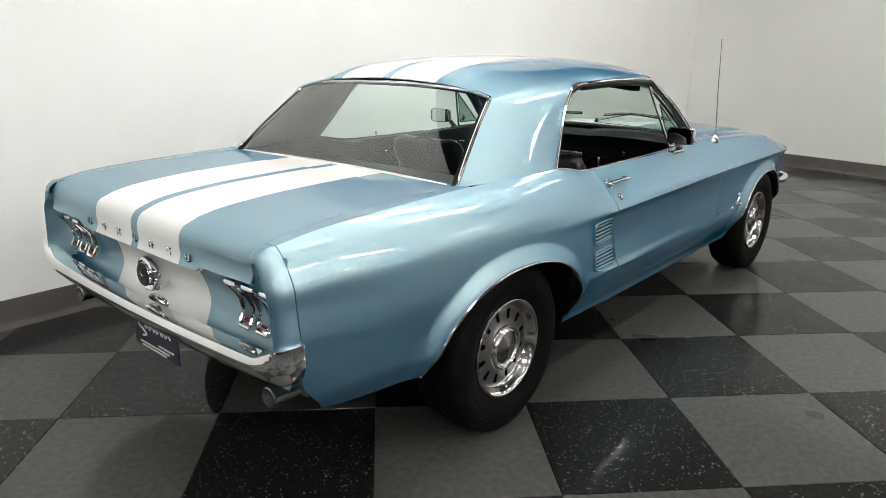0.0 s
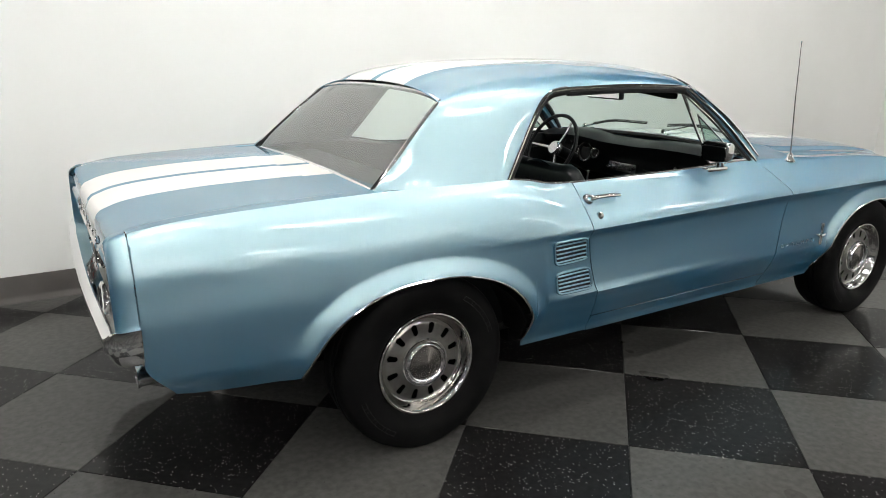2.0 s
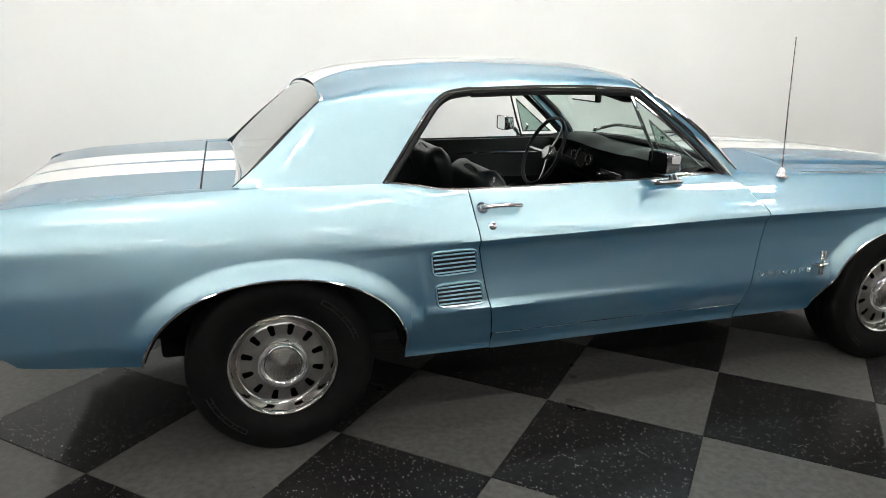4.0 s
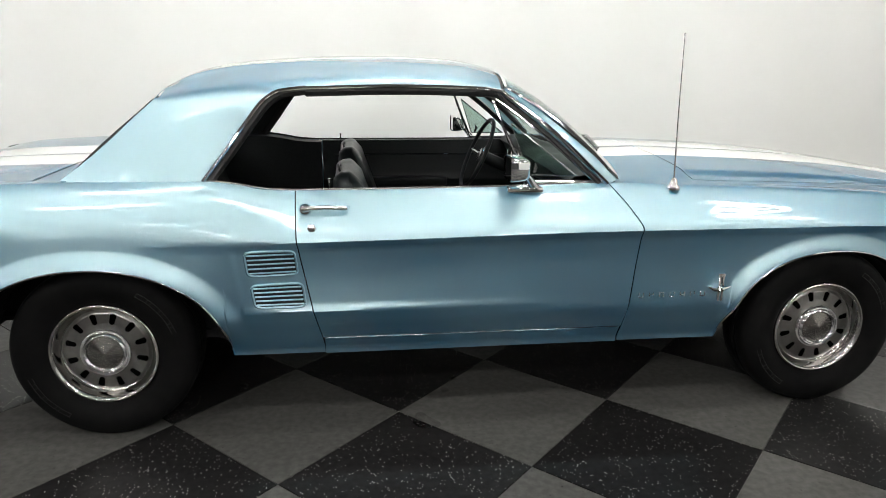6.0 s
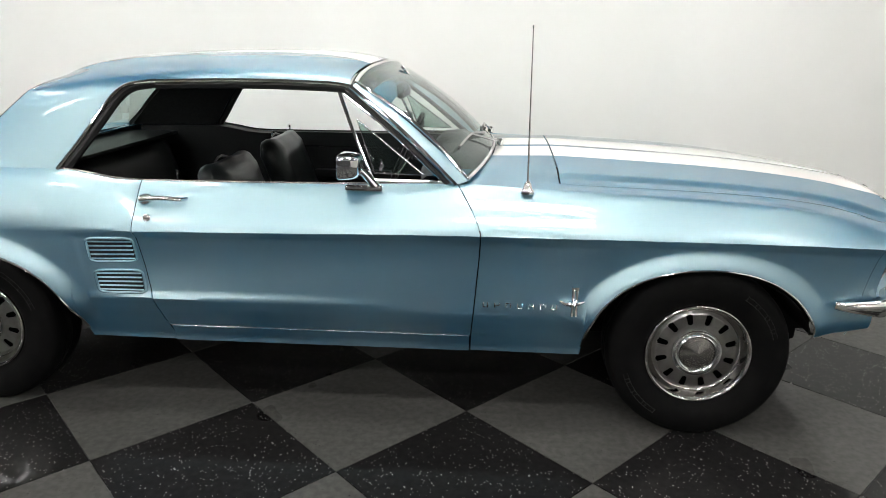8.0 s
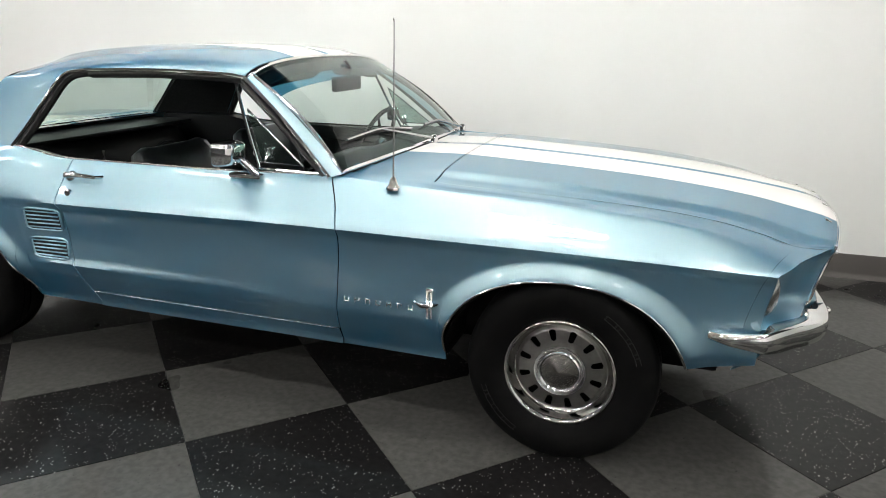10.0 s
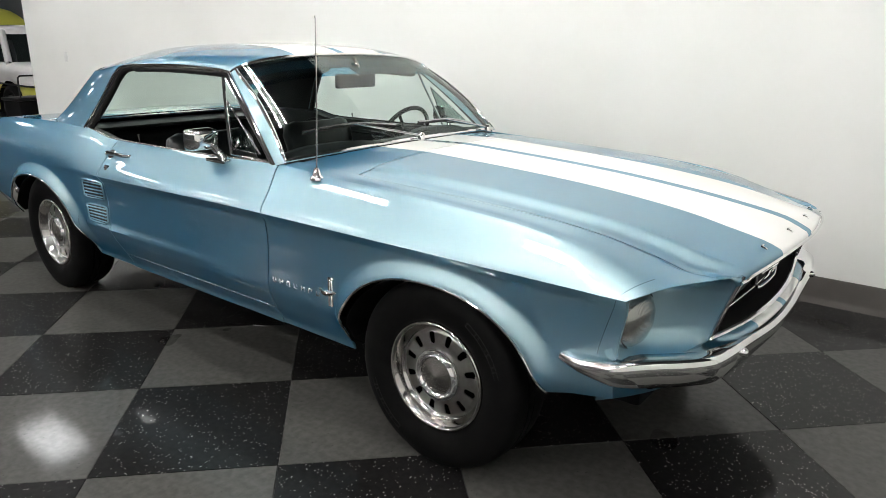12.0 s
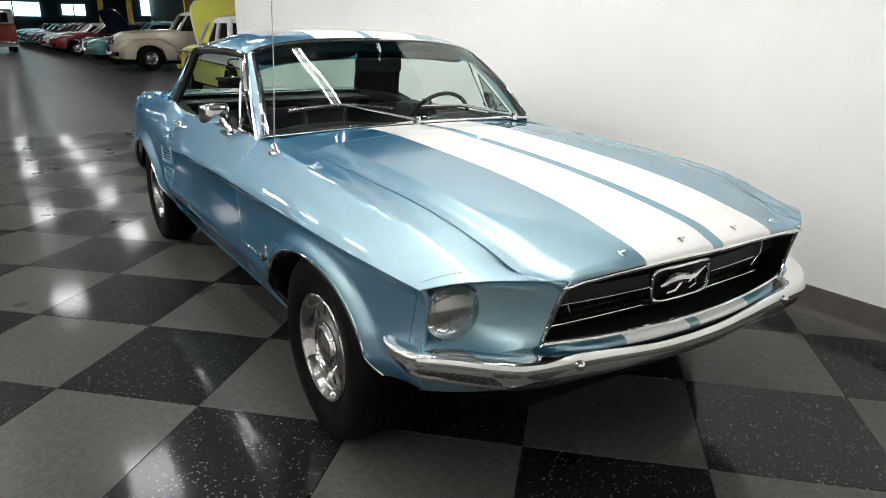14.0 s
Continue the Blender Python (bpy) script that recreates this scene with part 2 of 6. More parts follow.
M["mirror"] = mat("mirror_glass", (0.85, 0.87, 0.87), rough=0.01, metal=1.0)
M["glass"] = glass("green_tinted_glass", (0.66, 0.77, 0.73))
M["rear_glass"] = glass("green_tinted_rear_glass", (0.64, 0.77, 0.72), falloff=3.0)
M["clear"] = glass("clear_lens", (0.9, 0.9, 0.88))
M["shade_band"] = glass("blue_shade_band", (0.09, 0.33, 0.52))


# ---- mesh helpers ----
def mesh_of(name, verts, faces, material, smooth=40.0, thick=0.0):
    me = bpy.data.meshes.new(name)
    me.from_pydata([tuple(map(float, v)) for v in verts], [], [tuple(int(i) for i in f) for f in faces])
    me.materials.append(material)
    bm = bmesh.new()
    bm.from_mesh(me)
    bmesh.ops.remove_doubles(bm, verts=bm.verts, dist=0.0002)
    bmesh.ops.recalc_face_normals(bm, faces=bm.faces)
    if thick:
        bmesh.ops.solidify(bm, geom=bm.faces[:], thickness=thick)
    bm.to_mesh(me)
    bm.free()
    if smooth:
        me.shade_smooth()
        me.set_sharp_from_angle(angle=radians(smooth))
    return me


def part(name, geo, material, parent=None, label="", smooth=40.0, thick=0.0):
    """One mesh object under a thing or part. geo: (verts, faces), or a bmesh."""
    if isinstance(geo, tuple):
        me = mesh_of(name, geo[0], geo[1], material, smooth, thick)
    else:
        me = bpy.data.meshes.new(name)
        geo.to_mesh(me)
        geo.free()
        me.materials.append(material)
        if smooth:
            me.shade_smooth()
            me.set_sharp_from_angle(angle=radians(smooth))
    ob = new(name, me)
    if parent is not None:
        ob.parent = parent
        ob.matrix_parent_inverse = parent.matrix_world.inverted()
    if label:
        tagged(ob, label=label)
    return ob


def thing(name, label, category, group="", kind="", at=None):
    ob = new(name)
    if at is not None:
        ob.matrix_basis = at
    bpy.context.view_layer.update()
    return tagged(ob, label, category, group, kind)


def join(*geos):
    """Several (verts, faces) as one."""
    vs, fs = [], []
    for v, f in geos:
        k = len(vs)
        vs += [tuple(p) for p in v]
        fs += [tuple(i + k for i in q) for q in f]
    return vs, fs


def grid(P, skip=None):
    """Faces over an array of points [m, n, 3]."""
    P = np.asarray(P, float)
    m, n = P.shape[:2]
    fs = [(i * n + j, i * n + j + 1, (i + 1) * n + j + 1, (i + 1) * n + j)
          for i in range(m - 1) for j in range(n - 1) if not (skip and skip(i, j))]
    return [tuple(p) for p in P.reshape(-1, 3)], fs


def flip_y(geo):
    return [(x, -y, z) for x, y, z in geo[0]], [tuple(reversed(f)) for f in geo[1]]


def moved(geo, m):
    return [tuple(m @ Vector(v)) for v in geo[0]], geo[1]


def box(x0, x1, y0, y1, z0, z1, bevel=0.0, seg=2):
    bm = bmesh.new()
    bmesh.ops.create_cube(bm, size=1)
    for v in bm.verts:
        v.co = Vector(((x0 + x1) / 2 + v.co.x * (x1 - x0), (y0 + y1) / 2 + v.co.y * (y1 - y0), (z0 + z1) / 2 + v.co.z * (z1 - z0)))
    if bevel:
        bmesh.ops.bevel(bm, geom=bm.edges[:], offset=bevel, segments=seg, profile=0.6, affect="EDGES")
    bm.verts.ensure_lookup_table()
    out = [tuple(v.co) for v in bm.verts], [tuple(v.index for v in f.verts) for f in bm.faces]
    bm.free()
    return out


def tube(path, r, n=8, closed=False, flat=1.0, up=(0, 0, 1)):
    """A round bar along a path; r may be a list; flat squeezes it along up."""
    pts = [Vector(p) for p in path]
    k = len(pts)
    rr = r if isinstance(r, (list, tuple)) else [r] * k
    rows = []
    for i, p in enumerate(pts):
        a, b = pts[(i - 1) % k if closed else max(i - 1, 0)], pts[(i + 1) % k if closed else min(i + 1, k - 1)]
        d = (b - a).normalized()
        u = Vector(up)
        if abs(d.dot(u)) > 0.97:
            u = Vector((1, 0, 0)) if abs(d.x) < 0.9 else Vector((0, 1, 0))
        s = d.cross(u).normalized()
        w = s.cross(d)
        rows.append([tuple(p + rr[i] * (math.cos(t) * s + flat * math.sin(t) * w)) for t in (2 * math.pi * j / n for j in range(n))])
    vs = [v for row in rows for v in row]
    fs = []
    for i in range(k if closed else k - 1):
        for j in range(n):
            a, b = i * n, ((i + 1) % k) * n
            fs.append((a + j, a + (j + 1) % n, b + (j + 1) % n, b + j))
    if not closed:
        fs += [tuple(range(n)), tuple(reversed(range((k - 1) * n, k * n)))]
    return vs, fs


def revolve(profile, n=48, axis="y", centre=(0, 0, 0), skip=None):
    """A turned shape: profile of (radius, offset along the axis)."""
    vs = []
    for r, h in profile:
        for j in range(n):
            t = 2 * math.pi * j / n
            a, b = r * math.cos(t), r * math.sin(t)
            v = {"y": (a, h, b), "x": (h, a, b), "z": (a, b, h)}[axis]
            vs.append((v[0] + centre[0], v[1] + centre[1], v[2] + centre[2]))
    fs = [(i * n + j, i * n + (j + 1) % n, (i + 1) * n + (j + 1) % n, (i + 1) * n + j)
          for i in range(len(profile) - 1) for j in range(n) if not (skip and skip(i, j))]
    return vs, fs


def curve(*knots):
    """A smooth function through knots (x, y), with level tangents at turning points."""
    ks = sorted(knots)
    X, Y = [k[0] for k in ks], [k[1] for k in ks]
    n = len(X)
    d = [(Y[i + 1] - Y[i]) / (X[i + 1] - X[i]) for i in range(n - 1)]
    g = [d[0]] + [0.0 if d[i - 1] * d[i] <= 0 else 2 * d[i - 1] * d[i] / (d[i - 1] + d[i]) for i in range(1, n - 1)] + [d[-1]]

    def f(x):
        if x <= X[0]:
            return Y[0]
        if x >= X[-1]:
            return Y[-1]
        i = max(k for k in range(n - 1) if X[k] <= x)
        h = X[i + 1] - X[i]
        t = (x - X[i]) / h
        return ((2 * t**3 - 3 * t**2 + 1) * Y[i] + (t**3 - 2 * t**2 + t) * h * g[i]
                + (-2 * t**3 + 3 * t**2) * Y[i + 1] + (t**3 - t**2) * h * g[i + 1])

    return f


def smoothstep(a, b, x):
    t = min(1.0, max(0.0, (x - a) / (b - a)))
    return t * t * (3 - 2 * t)


def polyline(points, n):
    """n points spread evenly along a smooth line through the given points."""
    P = [Vector(p) for p in points]
    s = [0.0]
    for a, b in zip(P, P[1:]):
        s.append(s[-1] + (b - a).length)
    fs = [curve(*[(t, p[k]) for t, p in zip(s, P)]) for k in range(3)]
    return [tuple(f(s[-1] * i / (n - 1)) for f in fs) for i in range(n)]


def coons(c0, c1, d0, d1):
    """A patch between the lines c0, c1 (same length m) and d0, d1 (same length n) that join their starts and their ends."""
    c0, c1, d0, d1 = (np.asarray(c, float) for c in (c0, c1, d0, d1))
    m, n = len(c0), len(d0)
    u, v = np.linspace(0, 1, m)[:, None, None], np.linspace(0, 1, n)[None, :, None]
    return ((1 - v) * c0[:, None] + v * c1[:, None] + (1 - u) * d0[None] + u * d1[None]
            - (1 - u) * (1 - v) * c0[0] - (1 - u) * v * c1[0] - u * (1 - v) * c0[-1] - u * v * c1[-1])


# ---- the room ----
SLOPE = 0.0189  # the room lies about one degree off the car's line
TURN = math.degrees(math.atan(SLOPE))
ROOM = pose(0, 0, 0, 0, 0, TURN)
WALL_Y, END_X, FAR_X = 1.612, 6.05, -7.13
EDGE_X = -6.70  # where the checkered bay ends
SKEW = 0.24  # the end wall stands askew
CEIL = 4.3
WALL_H = 3.4  # the partitions stop short of the hall's ceiling


def setting(name, geo, material, label, category, m=ROOM, smooth=0.0):
    ob = part(name, moved(geo, m), material, smooth=smooth)
    return tagged(ob, label, category, kind="structure")


setting("wall_side", box(FAR_X, END_X + 0.65, WALL_Y, WALL_Y + 0.14, 0, WALL_H, 0.004, 1), M["wall"], "smooth white painted partition wall behind the parked coupe", "wall")
ASKEW = Matrix(((1, SKEW, 0, END_X), (0, 1, 0, 0), (0, 0, 1, 0), (0, 0, 0, 1)))
setting("wall_end", moved(box(0, 0.15, -9, WALL_Y - 0.003, 0, WALL_H), ASKEW), M["wall"], "smooth white painted end wall of the photo bay", "wall")


def base_profile(length):
    """Vinyl wall base with a rounded toe, running along x."""
    prof = [(0.0, 0.0), (-0.022, 0.0), (-0.021, 0.005), (-0.010, 0.02), (-0.006, 0.04), (-0.006, 0.142), (-0.003, 0.15), (0.0, 0.15)]
    return grid([[(x, y, z) for y, z in prof] for x in np.linspace(0, length, 12)])


setting("baseboard_side", moved(base_profile(END_X + 0.36 - FAR_X), pose(FAR_X, WALL_Y - 0.001, 0)), M["base"], "grey-brown vinyl wall base along the white wall", "baseboard", smooth=40)
setting("baseboard_end", moved(base_profile(WALL_Y + 9 - 0.03), ASKEW @ pose(-0.001, WALL_Y - 0.024, 0, 0, 0, -90)), M["base"], "grey-brown vinyl wall base along the end wall", "baseboard", smooth=40)
setting("ground", box(-95, 12, -30, 30, -0.3, -0.012), M["hall_floor"], "polished dark concrete floor of the hall", "floor")
setting("ceiling", box(-95, 12, -30, 30, CEIL + 0.45, CEIL + 0.6), M["ceiling"], "dark hall ceiling above the light fittings", "ceiling")
setting("wall_hall_south", box(-95, 12, -16, -15.8, 0, CEIL + 0.45), M["hall_wall"], "grey painted outer wall of the hall", "wall")
setting("wall_hall_north", box(-95, 12, 14, 14.2, 0, CEIL + 0.45), M["hall_wall"], "grey painted outer wall of the hall", "wall")
setting("wall_hall_east", box(11.8, 12, -15.8, 14, 0, CEIL + 0.45), M["hall_wall"], "grey painted outer wall of the hall", "wall")

# fluorescent fittings
TUBES = {}


def light_fitting(x, y, long=1.25, glow="tube"):
    t = thing("ceiling_light", "white twin-tube fluorescent fitting hanging under the ceiling, lit", "ceiling light", "hall lights", at=ROOM @ pose(x, y, CEIL))
    if (long, glow) in TUBES:
        bpy.data.objects.remove(t)
        return copy_thing(TUBES[long, glow], ROOM @ pose(x, y, CEIL))
    h = long / 2
    prof = [(-0.035, 0.05), (-0.03, 0.09), (0.03, 0.09), (0.035, 0.05)]
    o = part("housing", moved(grid([[(s, y0, z0) for y0, z0 in prof + prof[:1]] for s in (-h, h)]), ROOM @ pose(x, y, CEIL)), M["housing"], t)
    for s in (-1, 1):
        part("tube", moved(tube([(-h + 0.03, 0.068 * s, 0.022), (h - 0.03, 0.068 * s, 0.022)], 0.019, 8), ROOM @ pose(x, y, CEIL)), M[glow], t, "glowing white tube")
    for s in (-1, 1):
        part("hanger", moved(tube([(s * h * 0.7, 0, 0.09), (s * h * 0.7, 0, 0.45)], 0.006, 6), ROOM @ pose(x, y, CEIL)), M["dull_chrome"], t)
    TUBES[long, glow] = t
    return t


for ly, first in ((0.45, -5.3), (-2.5, -7.4), (-5.8, -7.775), (-9.1, -9.875), (-12.4, -7.775)):
    if ly > 0:
        light_fitting(-0.2, ly, 2.4)
        continue
    for k_ in range(6):
        light_fitting(first - 0.62 + 2.475 * k_, ly)
for lx in (-2.4, 0.9, 3.4):
    light_fitting(lx, -0.92)


def high_bay(at):
    """A broad hall fitting: four tubes side by side under a white reflector."""
    t = thing("ceiling_light", "broad white four-tube hall fitting hanging under the ceiling, lit", "ceiling light", "hall lights", at=at)
    rows = [[(s, y, z) for y, z in ((-0.31, 0.03), (-0.29, 0.085), (0.29, 0.085), (0.31, 0.03), (0.30, 0.03), (0.28, 0.075), (-0.28, 0.075), (-0.30, 0.03), (-0.31, 0.03))] for s in (-0.63, 0.63)]
    for nm, geo, m, lab in [("housing", grid(rows), M["housing"], "")] + [("tube", tube([(-0.60, y, 0.035), (0.60, y, 0.035)], 0.019, 8), M["tube_hall"], "glowing white tube") for y in (-0.21, -0.07, 0.07, 0.21)] + [("hanger", tube([(x, 0, 0.085), (x, 0, 0.45)], 0.006, 6), M["dull_chrome"], "") for x in (-0.5, 0.5)]:
        part(nm, geo, m, None, lab).parent = t
    return t


bay = high_bay(pose(-5.25, -0.66, CEIL))
for y_, x_, step_, n_ in ((1.06, -7.45, 5.05, 10), (-0.98, -12.7, 8.4, 6), (-5.8, -9.5, 8.4, 6), (-10.7, -12.7, 8.4, 6), (5.9, -9.5, 8.4, 7), (10.7, -12.7, 8.4, 6)):
    for k_ in range(n_):
        copy_thing(bay, pose(x_ - step_ * k_, y_, CEIL))

# checkered tiles: nearest ones are pieces of the floor, the rest one sheet
TILE = 0.5994
TX, TY = -0.330, -0.768
TURN_T = TURN + 45.0
floor = tagged(part("floor", moved(box(EDGE_X, END_X + 0.45, -9, WALL_Y, -0.010, -0.003), ROOM), M["black"], smooth=0), "checkered floor of waxed black and grey vinyl tiles", "floor", kind="structure")


def tile_geo(h):
    e = 0.0022
    a, b = h - 0.0006, h - e
    vs = [(-a, -a, -0.003), (a, -a, -0.003), (a, a, -0.003), (-a, a, -0.003), (-b, -b, 0), (b, -b, 0), (b, b, 0), (-b, b, 0)]
    return vs, [(4, 5, 6, 7), (0, 1, 5, 4), (1, 2, 6, 5), (2, 3, 7, 6), (3, 0, 4, 7)]


TILE_ME = [mesh_of("tile", *tile_geo(TILE / 2), M[k], smooth=0) for k in ("tile_black", "tile_grey")]
rest = {0: ([], []), 1: ([], [])}
inv = ROOM.inverted()
for i in range(-22, 23):
    for j in range(-22, 23):
        m = pose(TX, TY, 0, 0, 0, TURN_T) @ pose((i + 0.5) * TILE, (j + 0.5) * TILE, 0)
        c = inv @ m.translation
        if not (-6.2 < c.x < END_X + SKEW * c.y - 0.45 and -8.6 < c.y < WALL_Y - 0.40):
            # tiles cut by the edges of the bay
            if not (EDGE_X - 0.42 < c.x < END_X + 0.9 and -9 < c.y < WALL_Y + 0.42):
                continue
            q = [inv @ (m @ Vector((sx * TILE / 2, sy * TILE / 2, 0))) for sx, sy in ((-1, -1), (1, -1), (1, 1), (-1, 1))]
            q = [(p.x, p.y) for p in q]
            for ax, lim, sg in ((0, EDGE_X, 1), (0, END_X + 0.40, -1), (1, WALL_Y - 0.002, -1)):
                out = []
                for a, b in zip(q, q[1:] + q[:1]):
                    ia, ib = sg * (a[ax] - lim) >= 0, sg * (b[ax] - lim) >= 0
                    if ia:
                        out.append(a)
                    if ia != ib:
                        f = (lim - a[ax]) / (b[ax] - a[ax])
                        out.append((a[0] + f * (b[0] - a[0]), a[1] + f * (b[1] - a[1])))
                q = out
                if len(q) < 3:
                    break
            if len(q) < 3:
                continue
            vs, fs = rest[(i + j) % 2]
            k = len(vs)
            vs += [tuple(ROOM @ Vector((a, b, 0.0))) for a, b in q]
            fs.append(tuple(range(k, k + len(q))))
            continue
        if -3.4 < m.translation.x < 4.6 and -3.2 < m.translation.y < 1.6:
            ob = new("tile", TILE_ME[(i + j) % 2])
            ob.parent = floor
            ob.matrix_basis = m
        else:
            vs, fs = rest[(i + j) % 2]
            g = moved(tile_geo(TILE / 2), m)
            k = len(vs)
            vs += g[0]
            fs += [tuple(a + k for a in f) for f in g[1]]
for k, nm in ((0, "tile_black"), (1, "tile_grey")):
    me = bpy.data.meshes.new("far_tiles")
    me.from_pydata(rest[k][0], [], rest[k][1])
    me.materials.append(M[nm])
    ob = new("far_tiles", me)
    ob.parent = floor
    tagged(ob, kind="stuff")


# ---- the coupe: nose towards +x, its right side towards -y ----
car = thing("car", "light blue metallic classic two-door coupe with white racing stripes", "car")

# lines along the body: height and half width at a place x along the car
WIDE = 1.02


def wide(*knots):
    return curve(*[(x, y * WIDE) for x, y in knots])


top_z = curve((-2.27, 0.858), (-2.1, 0.885), (-1.8, 0.902), (-1.5, 0.911), (-1.2, 0.914), (-1.0, 0.916), (-0.9, 0.905), (-0.78, 0.884), (-0.66, 0.879),
              (0.0, 0.881), (0.45, 0.888), (0.72, 0.878), (1.2, 0.862), (1.55, 0.840), (1.78, 0.808), (1.93, 0.766), (2.03, 0.742), (2.2, 0.730))
top_y = wide((-2.27, 0.690), (-2.1, 0.702), (-1.5, 0.706), (-1.2, 0.722), (-1.0, 0.735), (-0.7, 0.733), (0.0, 0.722), (0.45, 0.700), (0.75, 0.706), (1.2, 0.708),
             (1.6, 0.706), (1.93, 0.700))
crease_z = curve((-2.27, 0.70), (-1.3, 0.712), (-0.68, 0.722), (0.54, 0.742), (1.2, 0.742), (1.6, 0.735), (1.93, 0.717))
crease_y = wide((-2.27, 0.770), (-2.1, 0.800), (-1.8, 0.830), (-1.37, 0.852), (-1.0, 0.858), (-0.68, 0.860), (0.0, 0.866), (0.54, 0.862), (1.2, 0.855), (1.6, 0.836), (1.93, 0.793))
low_y = wide((-2.27, 0.762), (-2.1, 0.795), (-1.8, 0.822), (-1.37, 0.842), (-0.68, 0.846), (0.0, 0.836), (0.54, 0.830), (1.2, 0.834), (1.6, 0.815), (1.93, 0.776))
foot_y = wide((-2.27, 0.69), (-2.1, 0.73), (-1.8, 0.765), (-1.37, 0.79), (-0.68, 0.792), (0.54, 0.782), (1.2, 0.782), (1.6, 0.755), (1.93, 0.705))
cove = curve((-1.15, 0.0), (-0.95, 0.008), (-0.68, 0.034), (0.0, 0.028), (0.54, 0.020), (1.2, 0.012), (1.93, 0.010))
sharp = curve((-1.25, 0.0), (-0.85, 0.55), (-0.66, 1.0), (1.93, 1.0))
lowlift = curve((-0.95, 0.0), (-0.72, 1.0), (-0.3, 0.7), (0.35, 0.0))
low_edge = curve((-2.27, 0.388), (-2.15, 0.374), (-1.82, 0.360), (-0.93, 0.274), (0.90, 0.273), (1.70, 0.382), (1.93, 0.422))
ARCHES = ((-1.375, 0.440, 0.332, 0.313), (1.333, 0.403, 0.332, 0.313))


def arch_r(x, z, a):
    cx, ra, rb, cz = a
    return (abs((x - cx) / ra) ** 2.15 + abs(max(0.0, z - cz) / rb) ** 2.15) ** (1 / 2.15)


def bottom_z(x):
    z = low_edge(x)
    for cx, ra, rb, cz in ARCHES:
        t = abs((x - cx) / ra)
        if t < 1:
            z = max(z, cz + rb * (1 - t**2.15) ** (1 / 2.15))
    return z


def side_y(x, z):
    """Half width of the body's side at a place x and a height z."""
    zt, yt, zc, yc, cv = top_z(x), top_y(x), crease_z(x), crease_y(x), cove(x)
    zl, yl = 0.455, low_y(x)
    if cv > 0 and x < -0.62:
        edge = -0.905 + 0.16 * (0.70 - z)
        cv *= smoothstep(edge - 0.012, edge + 0.018, x)
    lower = [(0.29, foot_y(x) - 0.020), (0.365, foot_y(x) + 0.020), (zl, yl), (0.60, yl + 0.55 * (yc - 0.018 - yl) - 0.35 * cv), (zc - 0.035, yc - 0.014 - 0.30 * cv), (zc - 0.012, yc - 0.007), (zc, yc)]
    hz = max(zt - zc, 0.03)
    upper = [(zc, yc), (zc + 0.10 * hz, yc - 0.007), (zc + 0.40 * hz, yc - 0.34 * (yc - yt)), (zc + 0.80 * hz, yt + 0.245 * (yc - yt)), (zc + 0.94 * hz, yt + 0.085 * (yc - yt)), (zt, yt)]
    s = sharp(x)
    flat = [(0.29, foot_y(x) - 0.020), (0.365, foot_y(x) + 0.020), (zl, yl), (0.60, yc + 0.003), (zc, yc - 0.008), (zc + 0.30 * hz, yc - 0.14 * (yc - yt)), (zc + 0.60 * hz, yc - 0.37 * (yc - yt)), (zc + 0.85 * hz, yt + 0.32 * (yc - yt)), (zc + 0.95 * hz, yt + 0.13 * (yc - yt)), (zt, yt)]
    y = curve(*(lower if z <= zc else upper))(z) * s + (curve(*flat)(z) * (1 - s) if s < 1 else 0.0)
    if x > 1.865:
        y -= 0.004 * (min(x, 1.935) / 0.07 - 1.865 / 0.07) ** 2
    if cv > 0 and s > 0:
        y += 0.011 * lowlift(x) * math.exp(-((z - 0.468) / 0.015) ** 2)
    for a in ARCHES:
        r = arch_r(x, z, a)
        if r < 1.6 and z > 0.30:
            y += 0.027 * (1 - smoothstep(1.0, 1.19, r)) * smoothstep(0.30, 0.45, z)
    return y


door_rear = curve((0.30, -0.600), (0.367, -0.612), (0.47, -0.634), (0.58, -0.657), (0.72, -0.680), (0.89, -0.688))
door_front = curve((0.30, 0.526), (0.363, 0.530), (0.53, 0.544), (0.742, 0.557), (0.80, 0.532), (0.886, 0.470))


def stations(x0, x1, step=0.028):
    xs = list(np.linspace(x0, x1, max(3, int((x1 - x0) / step))))
    for cx, ra, rb, cz in ARCHES:
        xs += [cx + ra * math.cos(t) for t in np.linspace(0.02, math.pi - 0.02, 46)] + [cx - ra - 0.003, cx + ra + 0.003]
    xs += list(np.arange(-0.94, -0.86, 0.006)) + list(np.arange(-2.23, -2.15, 0.012))
    xs = sorted(x for x in xs if x0 + 1e-3 < x < x1 - 1e-3)
    keep = [x0]
    for x in xs:
        if x - keep[-1] > 0.0035:
            keep.append(x)
    return keep + [x1]


def skin(xs, warp=None, zlow=None, lo=34, hi=14, side=1, zcap=None, crown=True):
    """Body side between stations: rows from the lower edge to the crease and on to the shoulder."""
    rows = []
    for x in xs:
        row = []
        zb = zlow(x) if zlow else bottom_z(x)
        zc, zt = (crease_z(x), top_z(x)) if zcap is None else (zcap, zcap)
        hs = [zb + (zc - zb) * k / lo for k in range(lo + 1)]
        if zcap is None and crown:
            hs += [zc + (zt - zc) * k / hi for k in range(1, hi + 1)]
        for z in hs:
            xx = warp(x, z) if warp else x
            row.append((xx, side * side_y(xx, z), z))
        rows.append(row)
    return grid(rows)


GAP = 0.0022


